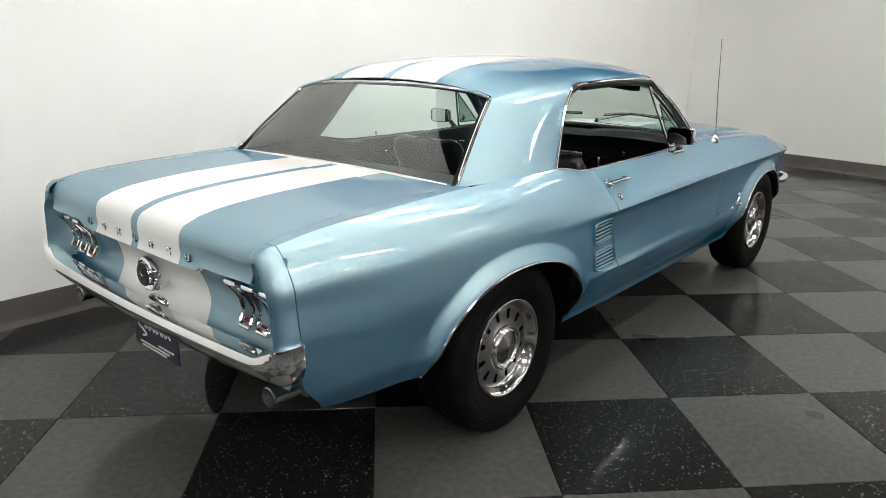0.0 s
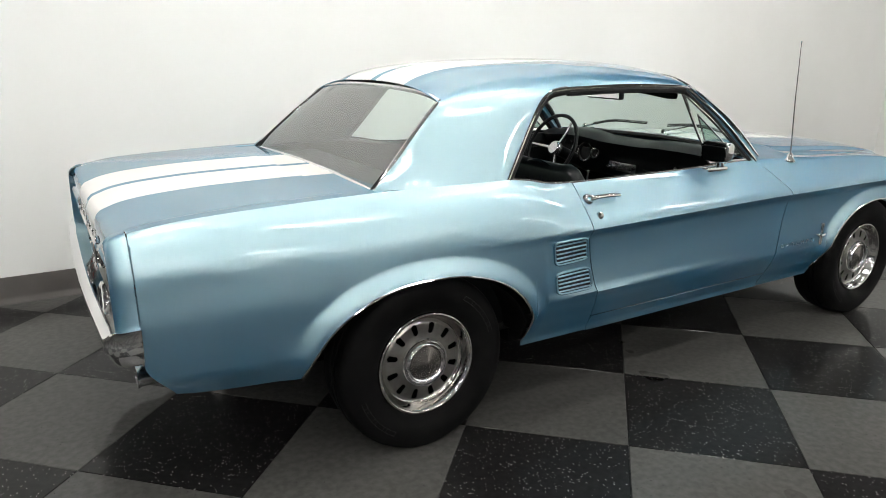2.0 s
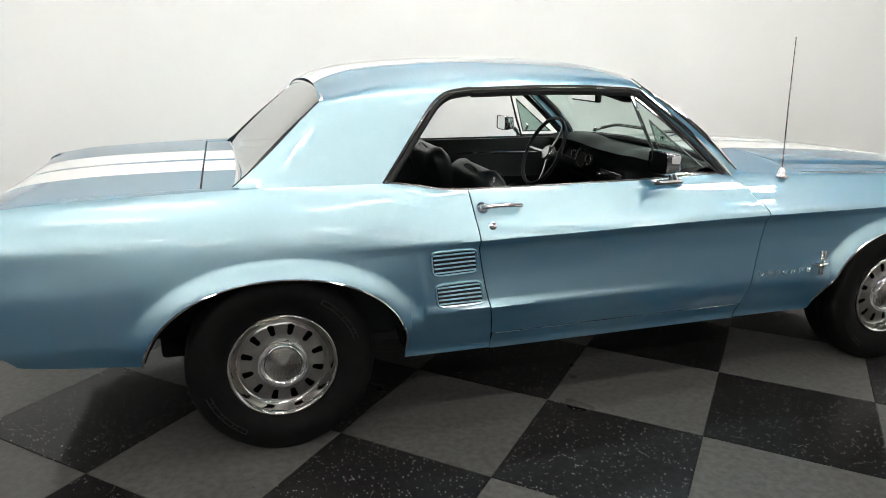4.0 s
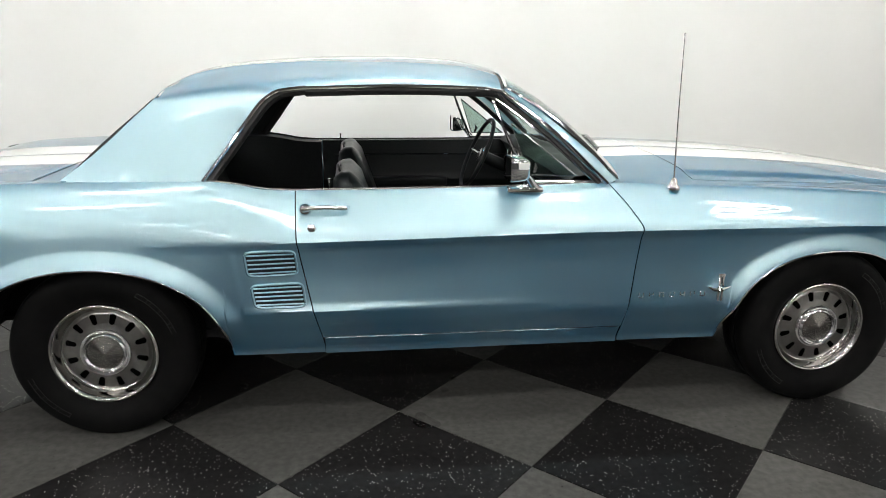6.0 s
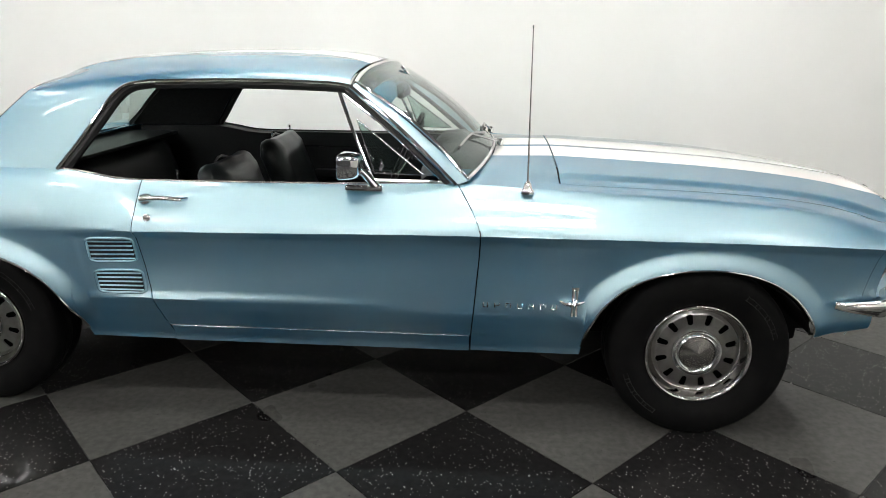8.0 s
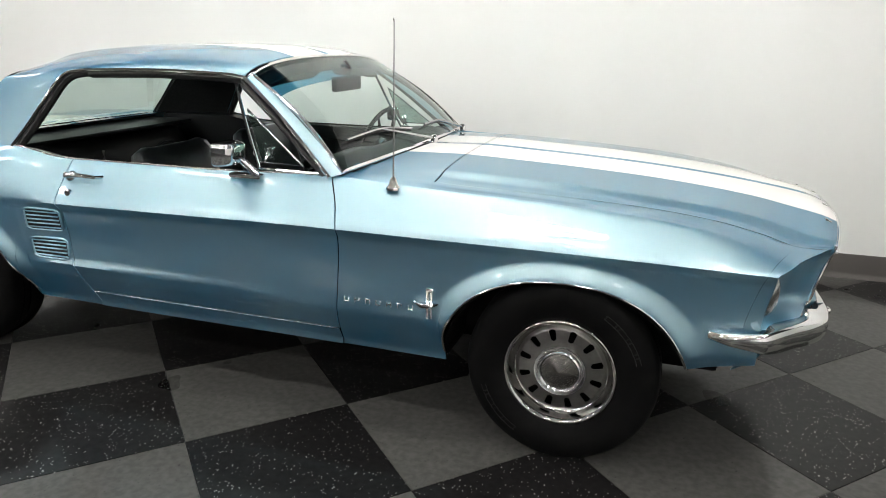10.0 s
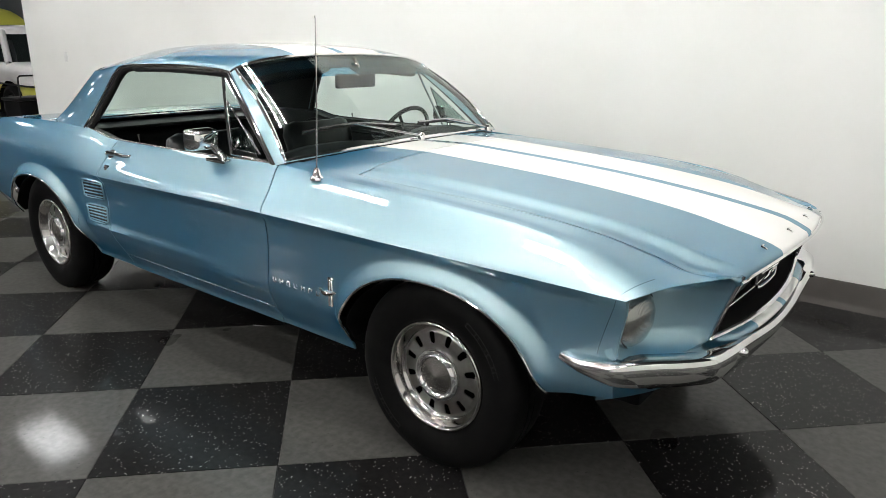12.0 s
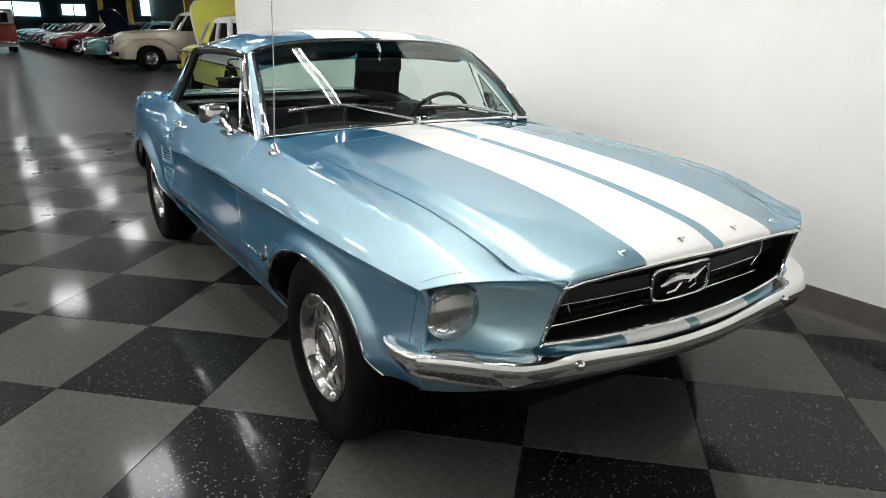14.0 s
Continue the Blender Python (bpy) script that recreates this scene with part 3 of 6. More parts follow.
def quarter_warp(x, z):
    return x + (door_rear(z) - GAP + 0.68) * smoothstep(-0.93, -0.68, x) + 0.085 * smoothstep(0.50, 0.36, z) * smoothstep(-1.90, -2.236, x)


brow_x = curve((0.45, 2.150), (0.52, 2.134), (0.58, 2.100), (0.71, 2.016), (0.77, 1.980), (0.81, 1.944), (0.83, 1.926))


def fender_warp(x, z):
    """The fender's ends: along the door's edge, and forward towards the brow beside the headlight."""
    return x + (brow_x(0.808) - 1.925) * smoothstep(1.45, 1.925, x) * smoothstep(0.56, 0.715, z) + (door_front(z) + GAP - 0.545) * (1 - smoothstep(0.545, 0.85, x))


def door_warp(x, z):
    a, b = door_rear(z) + GAP, door_front(z) - GAP
    return a + (b - a) * (x + 0.68) / 1.225


for s in (-1, 1):
    q = part("quarter_panel", skin(stations(-2.236, -0.68), quarter_warp, side=s), M["blue"], car, "blue metallic rear quarter panel with side scoop", thick=0.003)
    f = part("front_fender", skin(stations(0.545, 1.925), fender_warp, side=s, crown=False), M["blue"], car, "blue metallic front fender", thick=0.003)
    d = part("door", skin(list(np.linspace(-0.68, 0.545, 60)), door_warp, zlow=lambda x: 0.346, side=s), M["blue"], car, "blue metallic passenger door" if s < 0 else "blue metallic driver door", thick=0.003)
    part("rocker_panel", skin(list(np.linspace(-0.60, 0.522, 24)), None, zlow=lambda x: 0.270, lo=6, side=s, zcap=0.341), M["blue"], car, thick=0.003)
    # bright sill strip under the door
    part("sill_moulding", tube([(x, s * (side_y(x, 0.343) + 0.001), 0.3435) for x in np.linspace(-0.60, 0.515, 20)], 0.0010, 6), M["dull_chrome"], d, "thin bright sill strip")
    # wheel lip mouldings
    for cx, ra, rb, cz in ARCHES:
        pts = []
        for t in np.linspace(0.0, math.pi, 60):
            x = cx + ra * abs(math.cos(t)) ** (2 / 2.15) * (1 if math.cos(t) > 0 else -1)
            z = cz + rb * math.sin(t) ** (2 / 2.15)
            z = max(z, low_edge(x))
            pts.append((x, s * (side_y(x, z) + 0.002), z))
        part("wheel_lip_moulding", tube(pts, 0.0042, 8), M["chrome"], q if cx < 0 else f, "narrow bright wheel lip moulding")
    # wheel wells
    for cx, ra, rb, cz in ARCHES:
        rows = []
        for yy in (0.845, 0.80, 0.60, 0.42):
            grow = -0.006 if yy > 0.83 else 0.0
            rim_ = [(cx + (ra + grow) * math.cos(t), max(cz + 0.01 + (rb + grow - 0.012) * max(0.0, math.sin(t)), low_edge(cx + (ra + grow) * math.cos(t)) + 0.012)) for t in np.linspace(0, math.pi, 28)]
            rows.append([(x_, s * min(yy, side_y(x_, z_) - 0.012), z_) for x_, z_ in rim_])
        back = [[(cx, s * 0.42, cz)] * 28, rows[-1]]
        part("wheel_well", join(grid(rows), grid(back)), M["black"], car, "black wheel well", thick=0.002)


# roof, windscreen and rear window lines (right half, y given as half width)
roof_mid = curve((-1.21, 1.210), (-1.17, 1.240), (-1.12, 1.268), (-1.0, 1.300), (-0.85, 1.317), (-0.6, 1.332), (-0.35, 1.337), (-0.10, 1.328), (0.02, 1.312), (0.10, 1.290))
roof_side_z = curve((-1.20, 1.180), (-0.9, 1.214), (-0.62, 1.231), (-0.3, 1.238), (0.0, 1.230), (0.08, 1.218))
roof_side_y = curve((-1.20, 0.578), (-0.9, 0.628), (-0.62, 0.650), (-0.3, 0.650), (0.0, 0.630), (0.08, 0.617))


def roof_point(u, v):
    """u: 0 at the windscreen, 1 at the rear window; v: 0 on the middle line, 1 at the gutter."""
    x = 0.085 + (-1.165 - 0.085) * u
    x -= 0.02 * v**2
    zm, ze = roof_mid(x), roof_side_z(x)
    soft = smoothstep(-0.45, -0.75, x)
    roll = (1 - soft) * (1 - math.sqrt(max(0.0, 1 - v**8))) + soft * v**7
    return (x, roof_side_y(x) * v, zm - (zm - ze) * (0.40 * v**2 + 0.28 * v**4 + 0.32 * roll))


ROOF_V = [math.sin(a) for a in np.linspace(-math.pi / 2, math.pi / 2, 61)]
roof_rows = [[(p[0], p[1] * (1 if v > 0 else -1), p[2]) for p, v in ((roof_point(u, abs(v)), v) for v in ROOF_V)] for u in np.linspace(0, 1, 40)]
WIN_REAR = [(-0.66, 0.650, 1.2300), (-0.735, 0.655, 1.219), (-0.785, 0.662, 1.192), (-0.855, 0.684, 1.108), (-0.935, 0.718, 1.000), (-1.000, 0.749, 0.916)]
REAR_EDGE = [(-1.185, 0.576, 1.182), (-1.27, 0.603, 1.106), (-1.38, 0.640, 1.004), (-1.497, 0.682, 0.900)]


def sail():
    """The broad rear roof pillar between side window and rear window: nearly flat, flowing out of the roof into the quarter panel."""
    n = 26
    tops = [row[-1] for row in roof_rows[23:]]
    m = len(tops)
    bot = []
    for k in range(m):
        x = -1.000 + (-1.500 + 1.000) * k / (m - 1)
        bot.append((x, top_y(x) - 0.034 * smoothstep(0.6, 1.0, k / (m - 1)), top_z(x) - 0.003))
    front = polyline([tops[0]] + WIN_REAR[1:-1] + [bot[0]], n)
    rear = polyline([tops[-1]] + REAR_EDGE[1:-1] + [bot[-1]], n)
    P = coons(tops, bot, front, rear)
    # one gentle surface through the border, the small rest spread over the inside
    basis = lambda q: np.stack([np.ones(q.shape[:-1]), q[..., 0], q[..., 2], q[..., 0] * q[..., 2], q[..., 2] ** 2], -1)
    rim = np.array(tops + bot + front + rear)
    w = np.linalg.lstsq(basis(rim), rim[:, 1], rcond=None)[0]
    left = [np.array([(0, 0, p[1] - float(basis(np.array(p)) @ w)) for p in line]) for line in (tops, bot, front, rear)]
    P[:, :, 1] = basis(P) @ w + coons(*left)[:, :, 2]
    for i in range(m):
        for j in range(n):
            a, b = i / (m - 1), j / (n - 1)
            P[i, j, 1] += 0.025 * math.sin(math.pi * a) * b**0.8 * (1 - b) ** 1.5
    return P


sail_grid = sail()
roof_geo = join(grid(roof_rows), grid(sail_grid), flip_y(grid(sail_grid)))
# ease the roof into the pillars
bm = bmesh.new()
vs_ = [bm.verts.new(v) for v in roof_geo[0]]
for f_ in roof_geo[1]:
    bm.faces.new([vs_[i] for i in f_])
bmesh.ops.remove_doubles(bm, verts=bm.verts[:], dist=0.0005)
ease = [v for v in bm.verts if v.co.x < -0.50 and abs(v.co.y) > 0.36 and not v.is_boundary]
for _ in range(80):
    bmesh.ops.smooth_vert(bm, verts=ease, factor=0.5, use_axis_x=True, use_axis_y=True, use_axis_z=True)
bm.verts.index_update()
roof_geo = [tuple(v.co) for v in bm.verts], [tuple(v.index for v in f_.verts) for f_ in bm.faces]
bm.free()
roof = part("roof", roof_geo, M["striped_rear"], car, "blue metallic roof with two white stripes", smooth=60, thick=0.004)

# front posts
WS_TOP, WS_LOW = (0.085, 0.602, 1.229), (0.502, 0.705, 0.905)
for s in (-1, 1):
    o = polyline([(0.080, 0.621, 1.219), (0.26, 0.673, 1.080), (0.47, 0.720, 0.888)], 14)
    i = polyline([(0.092, 0.600, 1.236), (0.29, 0.650, 1.090), (0.515, 0.704, 0.902)], 14)
    w = polyline([(0.06, 0.580, 1.212), (0.25, 0.630, 1.066), (0.46, 0.685, 0.888)], 14)
    w2 = polyline([(0.066, 0.615, 1.211), (0.243, 0.667, 1.071), (0.452, 0.716, 0.886)], 14)
    rows = [[(p[0], s * p[1], p[2]) for p in (a, b, c, d, a)] for a, b, c, d in zip(o, i, w, w2)]
    part("post_seal", tube([(a, s * b, c) for a, b, c in polyline([(0.052, 0.616, 1.204), (0.228, 0.663, 1.066), (0.434, 0.710, 0.888)], 14)], 0.012, 8), M["seal"], car, "black door seal along the windscreen post")
    part("windscreen_post", grid(rows), M["blue"], car, "slim blue windscreen post", smooth=50)
    part("gutter_moulding", tube([(x, s * (roof_side_y(x) + 0.006), roof_side_z(x) - 0.002) for x in np.linspace(0.07, -0.64, 30)] + [(a, s * (b + 0.007), c) for a, b, c in polyline([(-0.66, 0.650, 1.228)] + WIN_REAR[1:], 26)], 0.0065, 8), M["chrome"], roof, "polished drip moulding round the side window")
    part("post_moulding", tube([(a, s * (b + 0.006), c) for a, b, c in polyline([(0.070, 0.620, 1.216), (0.255, 0.671, 1.078), (0.462, 0.720, 0.886)], 16)], 0.0075, 8), M["chrome"], roof, "polished windscreen post moulding")
    part("rear_pillar_trim", tube([(a, s * b, c) for a, b, c in polyline([(p[0] - 0.001, p[1] - 0.003, p[2] + 0.001) for p in REAR_EDGE], 18)], 0.0035, 8), M["chrome"], roof)


def pane(c_low, c_high, bow_low, bow_high, bulge, n=29, m=16, inset=0.0):
    """A curved window: corner points (x, half width, z) at its lower and upper edge; the middle is pushed out by the bows."""
    lo = [(c_low[0] + bow_low[0] * (1 - v * v), c_low[1] * v, c_low[2] + bow_low[1] * (1 - v * v)) for v in np.linspace(-1, 1, n)]
    hi = [(c_high[0] + bow_high[0] * (1 - v * v), c_high[1] * v, c_high[2] + bow_high[1] * (1 - 0.40 * v**2 - 0.28 * v**4 - 0.32 * v**8)) for v in np.linspace(-1, 1, n)]
    rows = []
    for k in range(m):
        t = k / (m - 1)
        b = bulge * math.sin(math.pi * t)
        rows.append([(a[0] + (c[0] - a[0]) * t + b, a[1] + (c[1] - a[1]) * t, a[2] + (c[2] - a[2]) * t + abs(b) * 0.6) for a, c in zip(lo, hi)])
    return rows


def ring(rows):
    return rows[0] + [r[-1] for r in rows[1:-1]] + rows[-1][::-1] + [r[0] for r in rows[1:-1]][::-1]


ws = pane(WS_LOW, WS_TOP, (0.085, 0.028), (0.022, 0.058), 0.026)
screen = part("windscreen", grid(ws), M["glass"], car, "green-tinted curved windscreen", smooth=60)
screen.visible_shadow = False
part("windscreen_moulding", tube(ring(ws), 0.0075, 8, closed=True), M["chrome"], screen, "polished windscreen moulding")
part("windscreen_seal", tube([(p[0] - 0.012, p[1] * 0.985, p[2] - 0.012) for p in ring(ws)], 0.012, 6, closed=True), M["seal"], screen)
band = [[(p[0] - 0.004, p[1] * 0.985, p[2] - 0.003) for p in r] for r in ws[11:16]]
part("windscreen_header", grid([[(p[0] - 0.020, p[1] * 0.97, p[2] - 0.012) for p in r] for r in ws[13:16]]), M["headliner"], screen, "dark padded header behind the glass", smooth=60, thick=0.006)
b_ = part("shade_band", grid(band), M["shade_band"], screen, "blue shade band along the top of the glass", smooth=60)
b_.visible_shadow = False
rg = pane((-1.488, 0.668, 0.903), (-1.172, 0.561, 1.188), (0.020, 0.008), (0.012, 0.036), -0.006)
back = part("rear_window", grid(rg), M["rear_glass"], car, "green-tinted rear window", smooth=60)
back.visible_shadow = False
part("rear_window_moulding", tube(ring(rg), 0.0065, 8, closed=True), M["chrome"], back, "polished rear window moulding")
part("rear_window_seal", tube([(p[0] + 0.010, p[1] * 0.975, p[2] - 0.010) for p in ring(rg)], 0.004, 6, closed=True), M["seal"], back)

# padded sun visors folded down a little under the header
for s in (-1, 1):
    rows = []
    for y in np.linspace(0.075, 0.560, 16):
        v = y / 0.602
        top = 1.229 + 0.058 * (1 - 0.40 * v**2 - 0.28 * v**4 - 0.32 * v**8) - 0.024
        low = top - 0.070 + 0.020 * (abs(y - 0.32) / 0.245) ** 6
        x = 0.072 - 0.012 * v * v
        rows.append([(x, s * y, top), (x + 0.010, s * y, top - 0.012), (x + 0.016, s * y, low + 0.010), (x + 0.010, s * y, low), (x, s * y, low), (x - 0.006, s * y, low + 0.010), (x - 0.008, s * y, top - 0.012), (x, s * y, top)])
    part("sun_visor", grid(rows), M["headliner"], car, "dark padded sun visor", smooth=60)

# hood, cowl and fender tops
hood_mid = curve((0.58, 0.931), (0.80, 0.931), (1.1, 0.920), (1.5, 0.897), (1.8, 0.868), (2.02, 0.837), (2.13, 0.815), (2.21, 0.780))
seam_y = curve((0.46, 0.650), (1.2, 0.637), (1.8, 0.605), (2.12, 0.560))


brow_z = curve((0.50, 0.752), (0.56, 0.752), (0.63, 0.751), (0.71, 0.745), (0.77, 0.735), (0.81, 0.719))
ridge_y = curve((0.80, 0.555), (1.50, 0.550), (1.85, 0.525), (2.10, 0.485))


def top_surface(x, y):
    """Height of the front deck at a place; edges at the fenders' shoulders."""
    yt, zt, zm = top_y(x), top_z(x), hood_mid(x)
    v = min(1.2, abs(y) / yt)
    a, r = abs(y), ridge_y(x)
    fade = smoothstep(0.72, 0.94, x) * (1 - 0.35 * smoothstep(1.9, 2.15, x))
    plain = 0.25 * v**2 + 0.75 * v**3.2
    raised = 0.42 * min(1.0, a / r) ** 2.2 + 0.24 * smoothstep(r - 0.018, r + 0.034, a) + 0.34 * min(1.1, max(0.0, (a - r) / (yt - r)))
    z = zm - (zm - zt) * (plain + (raised - plain) * fade)
    z -= 0.028 * smoothstep(1.90, 2.12, x) * smoothstep(0.10, 0.56, abs(y)) * (1 - smoothstep(0.58, 0.74, abs(y)))
    z -= 0.004 * fade * (1 - smoothstep(1.70, 1.90, x)) * math.exp(-((a - 0.665) / 0.030) ** 2)
    # the brow over the headlight
    edge = brow_x(a)
    return z + (brow_z(a) - z) * smoothstep(edge - 0.13, edge, x) * smoothstep(0.46, 0.55, a)


def nose_x(y):
    """Leading edge of the hood above the grille."""
    a = abs(y)
    return 2.200 - 0.068 * (a / 0.52) ** 2 if a < 0.52 else brow_x(a)


def fender_upper(side):
    """The fender from its crease over the peak to the hood seam; towards the headlight the peak softens into a round brow."""
    rows = []
    tip = top_y(2.0)
    for x in stations(0.545, 1.925):
        go = smoothstep(1.45, 1.925, x)
        zc, row = crease_z(x), []
        xt = x + (brow_x(tip) - 1.925) * go
        for k in range(15):
            f = k / 14
            z = zc + (top_z(xt) - zc) * f
            xx = fender_warp(x, z) + (brow_x(0.808 + (tip - 0.808) * f) - brow_x(0.808)) * go
            zz = top_z(xx)
            row.append((xx, side_y(xx, min(zz, crease_z(xx) + (zz - crease_z(xx)) * f)), z))
        x_peak = row[-1][0]
        for k in range(1, 15):
            f = k / 14
            y = tip + (0.562 - tip) * f
            xx = x_peak + (brow_x(y) - brow_x(tip)) * go
            a, b = seam_y(xx) + 0.0007, top_y(xx)
            yy = b + (a - b) * f
            row.append((xx, yy, top_surface(xx, yy)))
        w = smoothstep(1.80, 1.925, x)
        rows.append([(p[0], side * p[1], p[2] + (brow_z(p[1]) - p[2]) * w * (1 if p[2] > zc + 1e-4 else 0)) for p in row])
    bm = bmesh.new()
    vs, fs = grid(rows)
    made = [bm.verts.new(v) for v in vs]
    for f in fs:
        bm.faces.new([made[i] for i in f])
    for far, times in ((1.72, 14), (1.80, 16), (1.85, 16)):
        round_off = [v for v in bm.verts if v.co.x > far and not v.is_boundary]
        for _ in range(times):
            bmesh.ops.smooth_vert(bm, verts=round_off, factor=0.5, use_axis_x=True, use_axis_y=True, use_axis_z=True)
    bm.verts.index_update()
    out = [tuple(v.co) for v in bm.verts], [tuple(v.index for v in f.verts) for f in bm.faces]
    bm.free()
    return out


rows = []
for u in np.linspace(0, 1, 54):
    row = []
    for v in np.linspace(-1, 1, 121):
        x0 = 0.838
        x = x0 + (2.15 - x0) * u
        ye = seam_y(x) - 0.0007
        y = v * ye
        xx = x0 + (nose_x(y) - x0) * u
        row.append((xx, y, top_surface(xx, y)))
    rows.append(row)
# rolled leading edge
for d, dz in ((0.006, -0.008), (0.006, -0.020), (0.0, -0.030)):
    rows.append([(p[0] + d * k, p[1], p[2] + dz * (0.12 + 0.88 * k)) for p, k in ((p, 1 - smoothstep(0.505, 0.545, abs(p[1]))) for p in rows[53])])
hood = part("hood", grid(rows), M["striped"], car, "blue hood with two white stripes and raised ridges", smooth=50, thick=0.003)
rows = []
for u in np.linspace(0, 1, 10):
    row = []
    for v in np.linspace(-1, 1, 49):
        a = (0.497 + 0.096 * (1 - (v * 0.9) ** 2)) + 0.004
        x = a + (0.832 - a) * u
        y = v * seam_y(x)
        row.append((x, y, top_surface(max(x, 0.58), y) - 0.006 * (1 - u)))
    rows.append(row)
part("cowl", grid(rows), M["striped"], car, "cowl panel under the windscreen", smooth=50, thick=0.003)
for s in (-1, 1):
    part("cowl_side", grid([[(x, s * y, top_surface(max(x, 0.58), y) - 0.005) for y in np.linspace(0.52, 0.712, 8)] for x in np.linspace(0.45, 0.62, 8)]), M["blue"], car, smooth=50, thick=0.002)
    part("hood_gutter", grid([[(x, s * (seam_y(x) + d), top_surface(x, seam_y(x)) - 0.006) for d in (-0.02, 0.0, 0.02)] for x in np.linspace(0.60, 2.08, 30)]), M["blue"], car, smooth=50, thick=0.002)
    part("fender_top", fender_upper(s), M["blue"], car, "upper face of the front fender", smooth=50, thick=0.003)

# trunk lid and rear deck
deck_mid = curve((-2.27, 0.846), (-2.2, 0.872), (-2.1, 0.888), (-1.9, 0.903), (-1.6, 0.910), (-1.45, 0.911))


def deck(x, y):
    v = abs(y) / top_y(x)
    zm, zt = deck_mid(x), top_z(x)
    return zm - (zm - zt) * (0.3 * v**2 + 0.7 * v**5)


rows = []
for x in np.linspace(-1.60, -2.262, 34):
    rows.append([(x, 0.662 * v, deck(x, 0.662 * v)) for v in np.linspace(-1, 1, 49)])
last = rows[-1]
for d, dz in ((-0.012, -0.012), (-0.020, -0.030), (-0.022, -0.055), (-0.020, -0.085), (-0.026, -0.105), (-0.030, -0.114), (-0.022, -0.120), (0.0, -0.120)):
    rows.append([(p[0] + d, p[1], p[2] + dz * (1 - 0.16 * smoothstep(0.37, 0.42, abs(p[1])))) for p in last])
lid = part("trunk_lid", grid(rows), M["striped_rear"], car, "blue trunk lid with two white stripes", smooth=50, thick=0.003)
rows = [[(x, 0.69 * v, deck(x, 0.69 * v) - 0.003) for v in np.linspace(-1, 1, 41)] for x in np.linspace(-1.445, -1.594, 8)]
part("rear_deck", grid(rows), M["striped_rear"], car, "deck panel under the rear window", smooth=50, thick=0.003)
for s in (-1, 1):
    rows = []
    for x in np.linspace(-1.475, -2.236, 40):
        a, b = 0.665, top_y(x)
        rows.append([(x, s * (a + (b - a) * k), deck(x, a + (b - a) * k)) for k in np.linspace(0, 1, 8)])
    part("quarter_top", grid(rows), M["blue"], car, "upper face of the rear quarter", smooth=50, thick=0.003)
    # end cap behind the seam: the quarter's outline drawn back and rounded in
    outline = [(side_y(-2.236, z), z) for z in np.linspace(0.550, 0.80, 14)]
    outline += [(side_y(-2.236, z), z) for z in np.linspace(0.812, top_z(-2.236), 8)]
    outline += [(y, deck(-2.236, y)) for y in np.linspace(top_y(-2.236) - 0.008, 0.666, 6)]
    rows = []
    for t in np.linspace(0, 1, 9):
        back_, in_ = 0.058 * math.sin(t * math.pi / 2), 0.040 * (1 - math.cos(t * math.pi / 2))
        rows.append([(-2.239 - back_, s * (y - in_ * min(1.0, max(0.0, (y - 0.668) / 0.09))), z - in_ * smoothstep(0.70, 0.85, z)) for y, z in outline])
    rows.append([(-2.272, s * (y - 0.055), z - 0.055 * smoothstep(0.70, 0.85, z)) for y, z in outline])
    rows.append([(-2.205, s * (y - 0.085), z - 0.075 * smoothstep(0.70, 0.85, z)) for y, z in outline])
    part("corner_filler", box(-2.280, -2.20, min(s * 0.625, s * 0.70), max(s * 0.625, s * 0.70), 0.738, 0.836, 0.012), M["blue"], car)
    part("quarter_extension", grid(rows), M["blue"], car, "rounded end cap of the rear quarter", smooth=50)

# concave tail panel
rows = []
for z in np.linspace(0.838, 0.470, 28):
    k = (z - 0.47) / 0.265
    rows.append([(-2.205 - (0.045 * min(1.0, abs(2 * k - 1) ** 2.0) if k > 0.5 else 0.060 * (1 - 2 * k) ** 1.3) + 0.012 * v * v, 0.752 * v, z) for v in np.linspace(-1, 1, 57)])
tail = part("tail_panel", grid(rows), M["striped_tail"], car, "concave blue tail panel with white stripes", smooth=50, thick=0.003)
rows = []
for z in np.linspace(0.50, 0.375, 8):
    k = (0.50 - z) / 0.125
    rows.append([(-2.235 + 0.05 * k + 0.05 * v * v, (0.705 - 0.03 * k) * v, z) for v in np.linspace(-1, 1, 31)])
part("rear_valance", grid(rows), M["striped_rear"], car, "blue valance under the rear bumper", smooth=50, thick=0.003)

# black underbody pan and inner closing panels
under = part("underbody", box(-1.80, 1.86, -0.40, 0.40, 0.20, 0.30, 0.02), M["black"], car, "black underbody")
# unseen low parts, added to block wall light from the floor beneath
part("floor_pan", box(-0.90, 0.90, -0.66, 0.66, 0.222, 0.32, 0.03), M["black"], under)
part("gearbox", box(-0.35, 0.95, -0.20, 0.20, 0.15, 0.26, 0.06, 3), M["black"], under)
part("oil_pan", box(1.05, 1.55, -0.24, 0.24, 0.16, 0.30, 0.05, 3), M["black"], under)
part("rear_axle", tube([(-1.372, -0.66, 0.316), (-1.372, -0.12, 0.316), (-1.372, 0.0, 0.316), (-1.372, 0.12, 0.316), (-1.372, 0.66, 0.316)], [0.045, 0.05, 0.13, 0.05, 0.045], 12), M["black"], under)
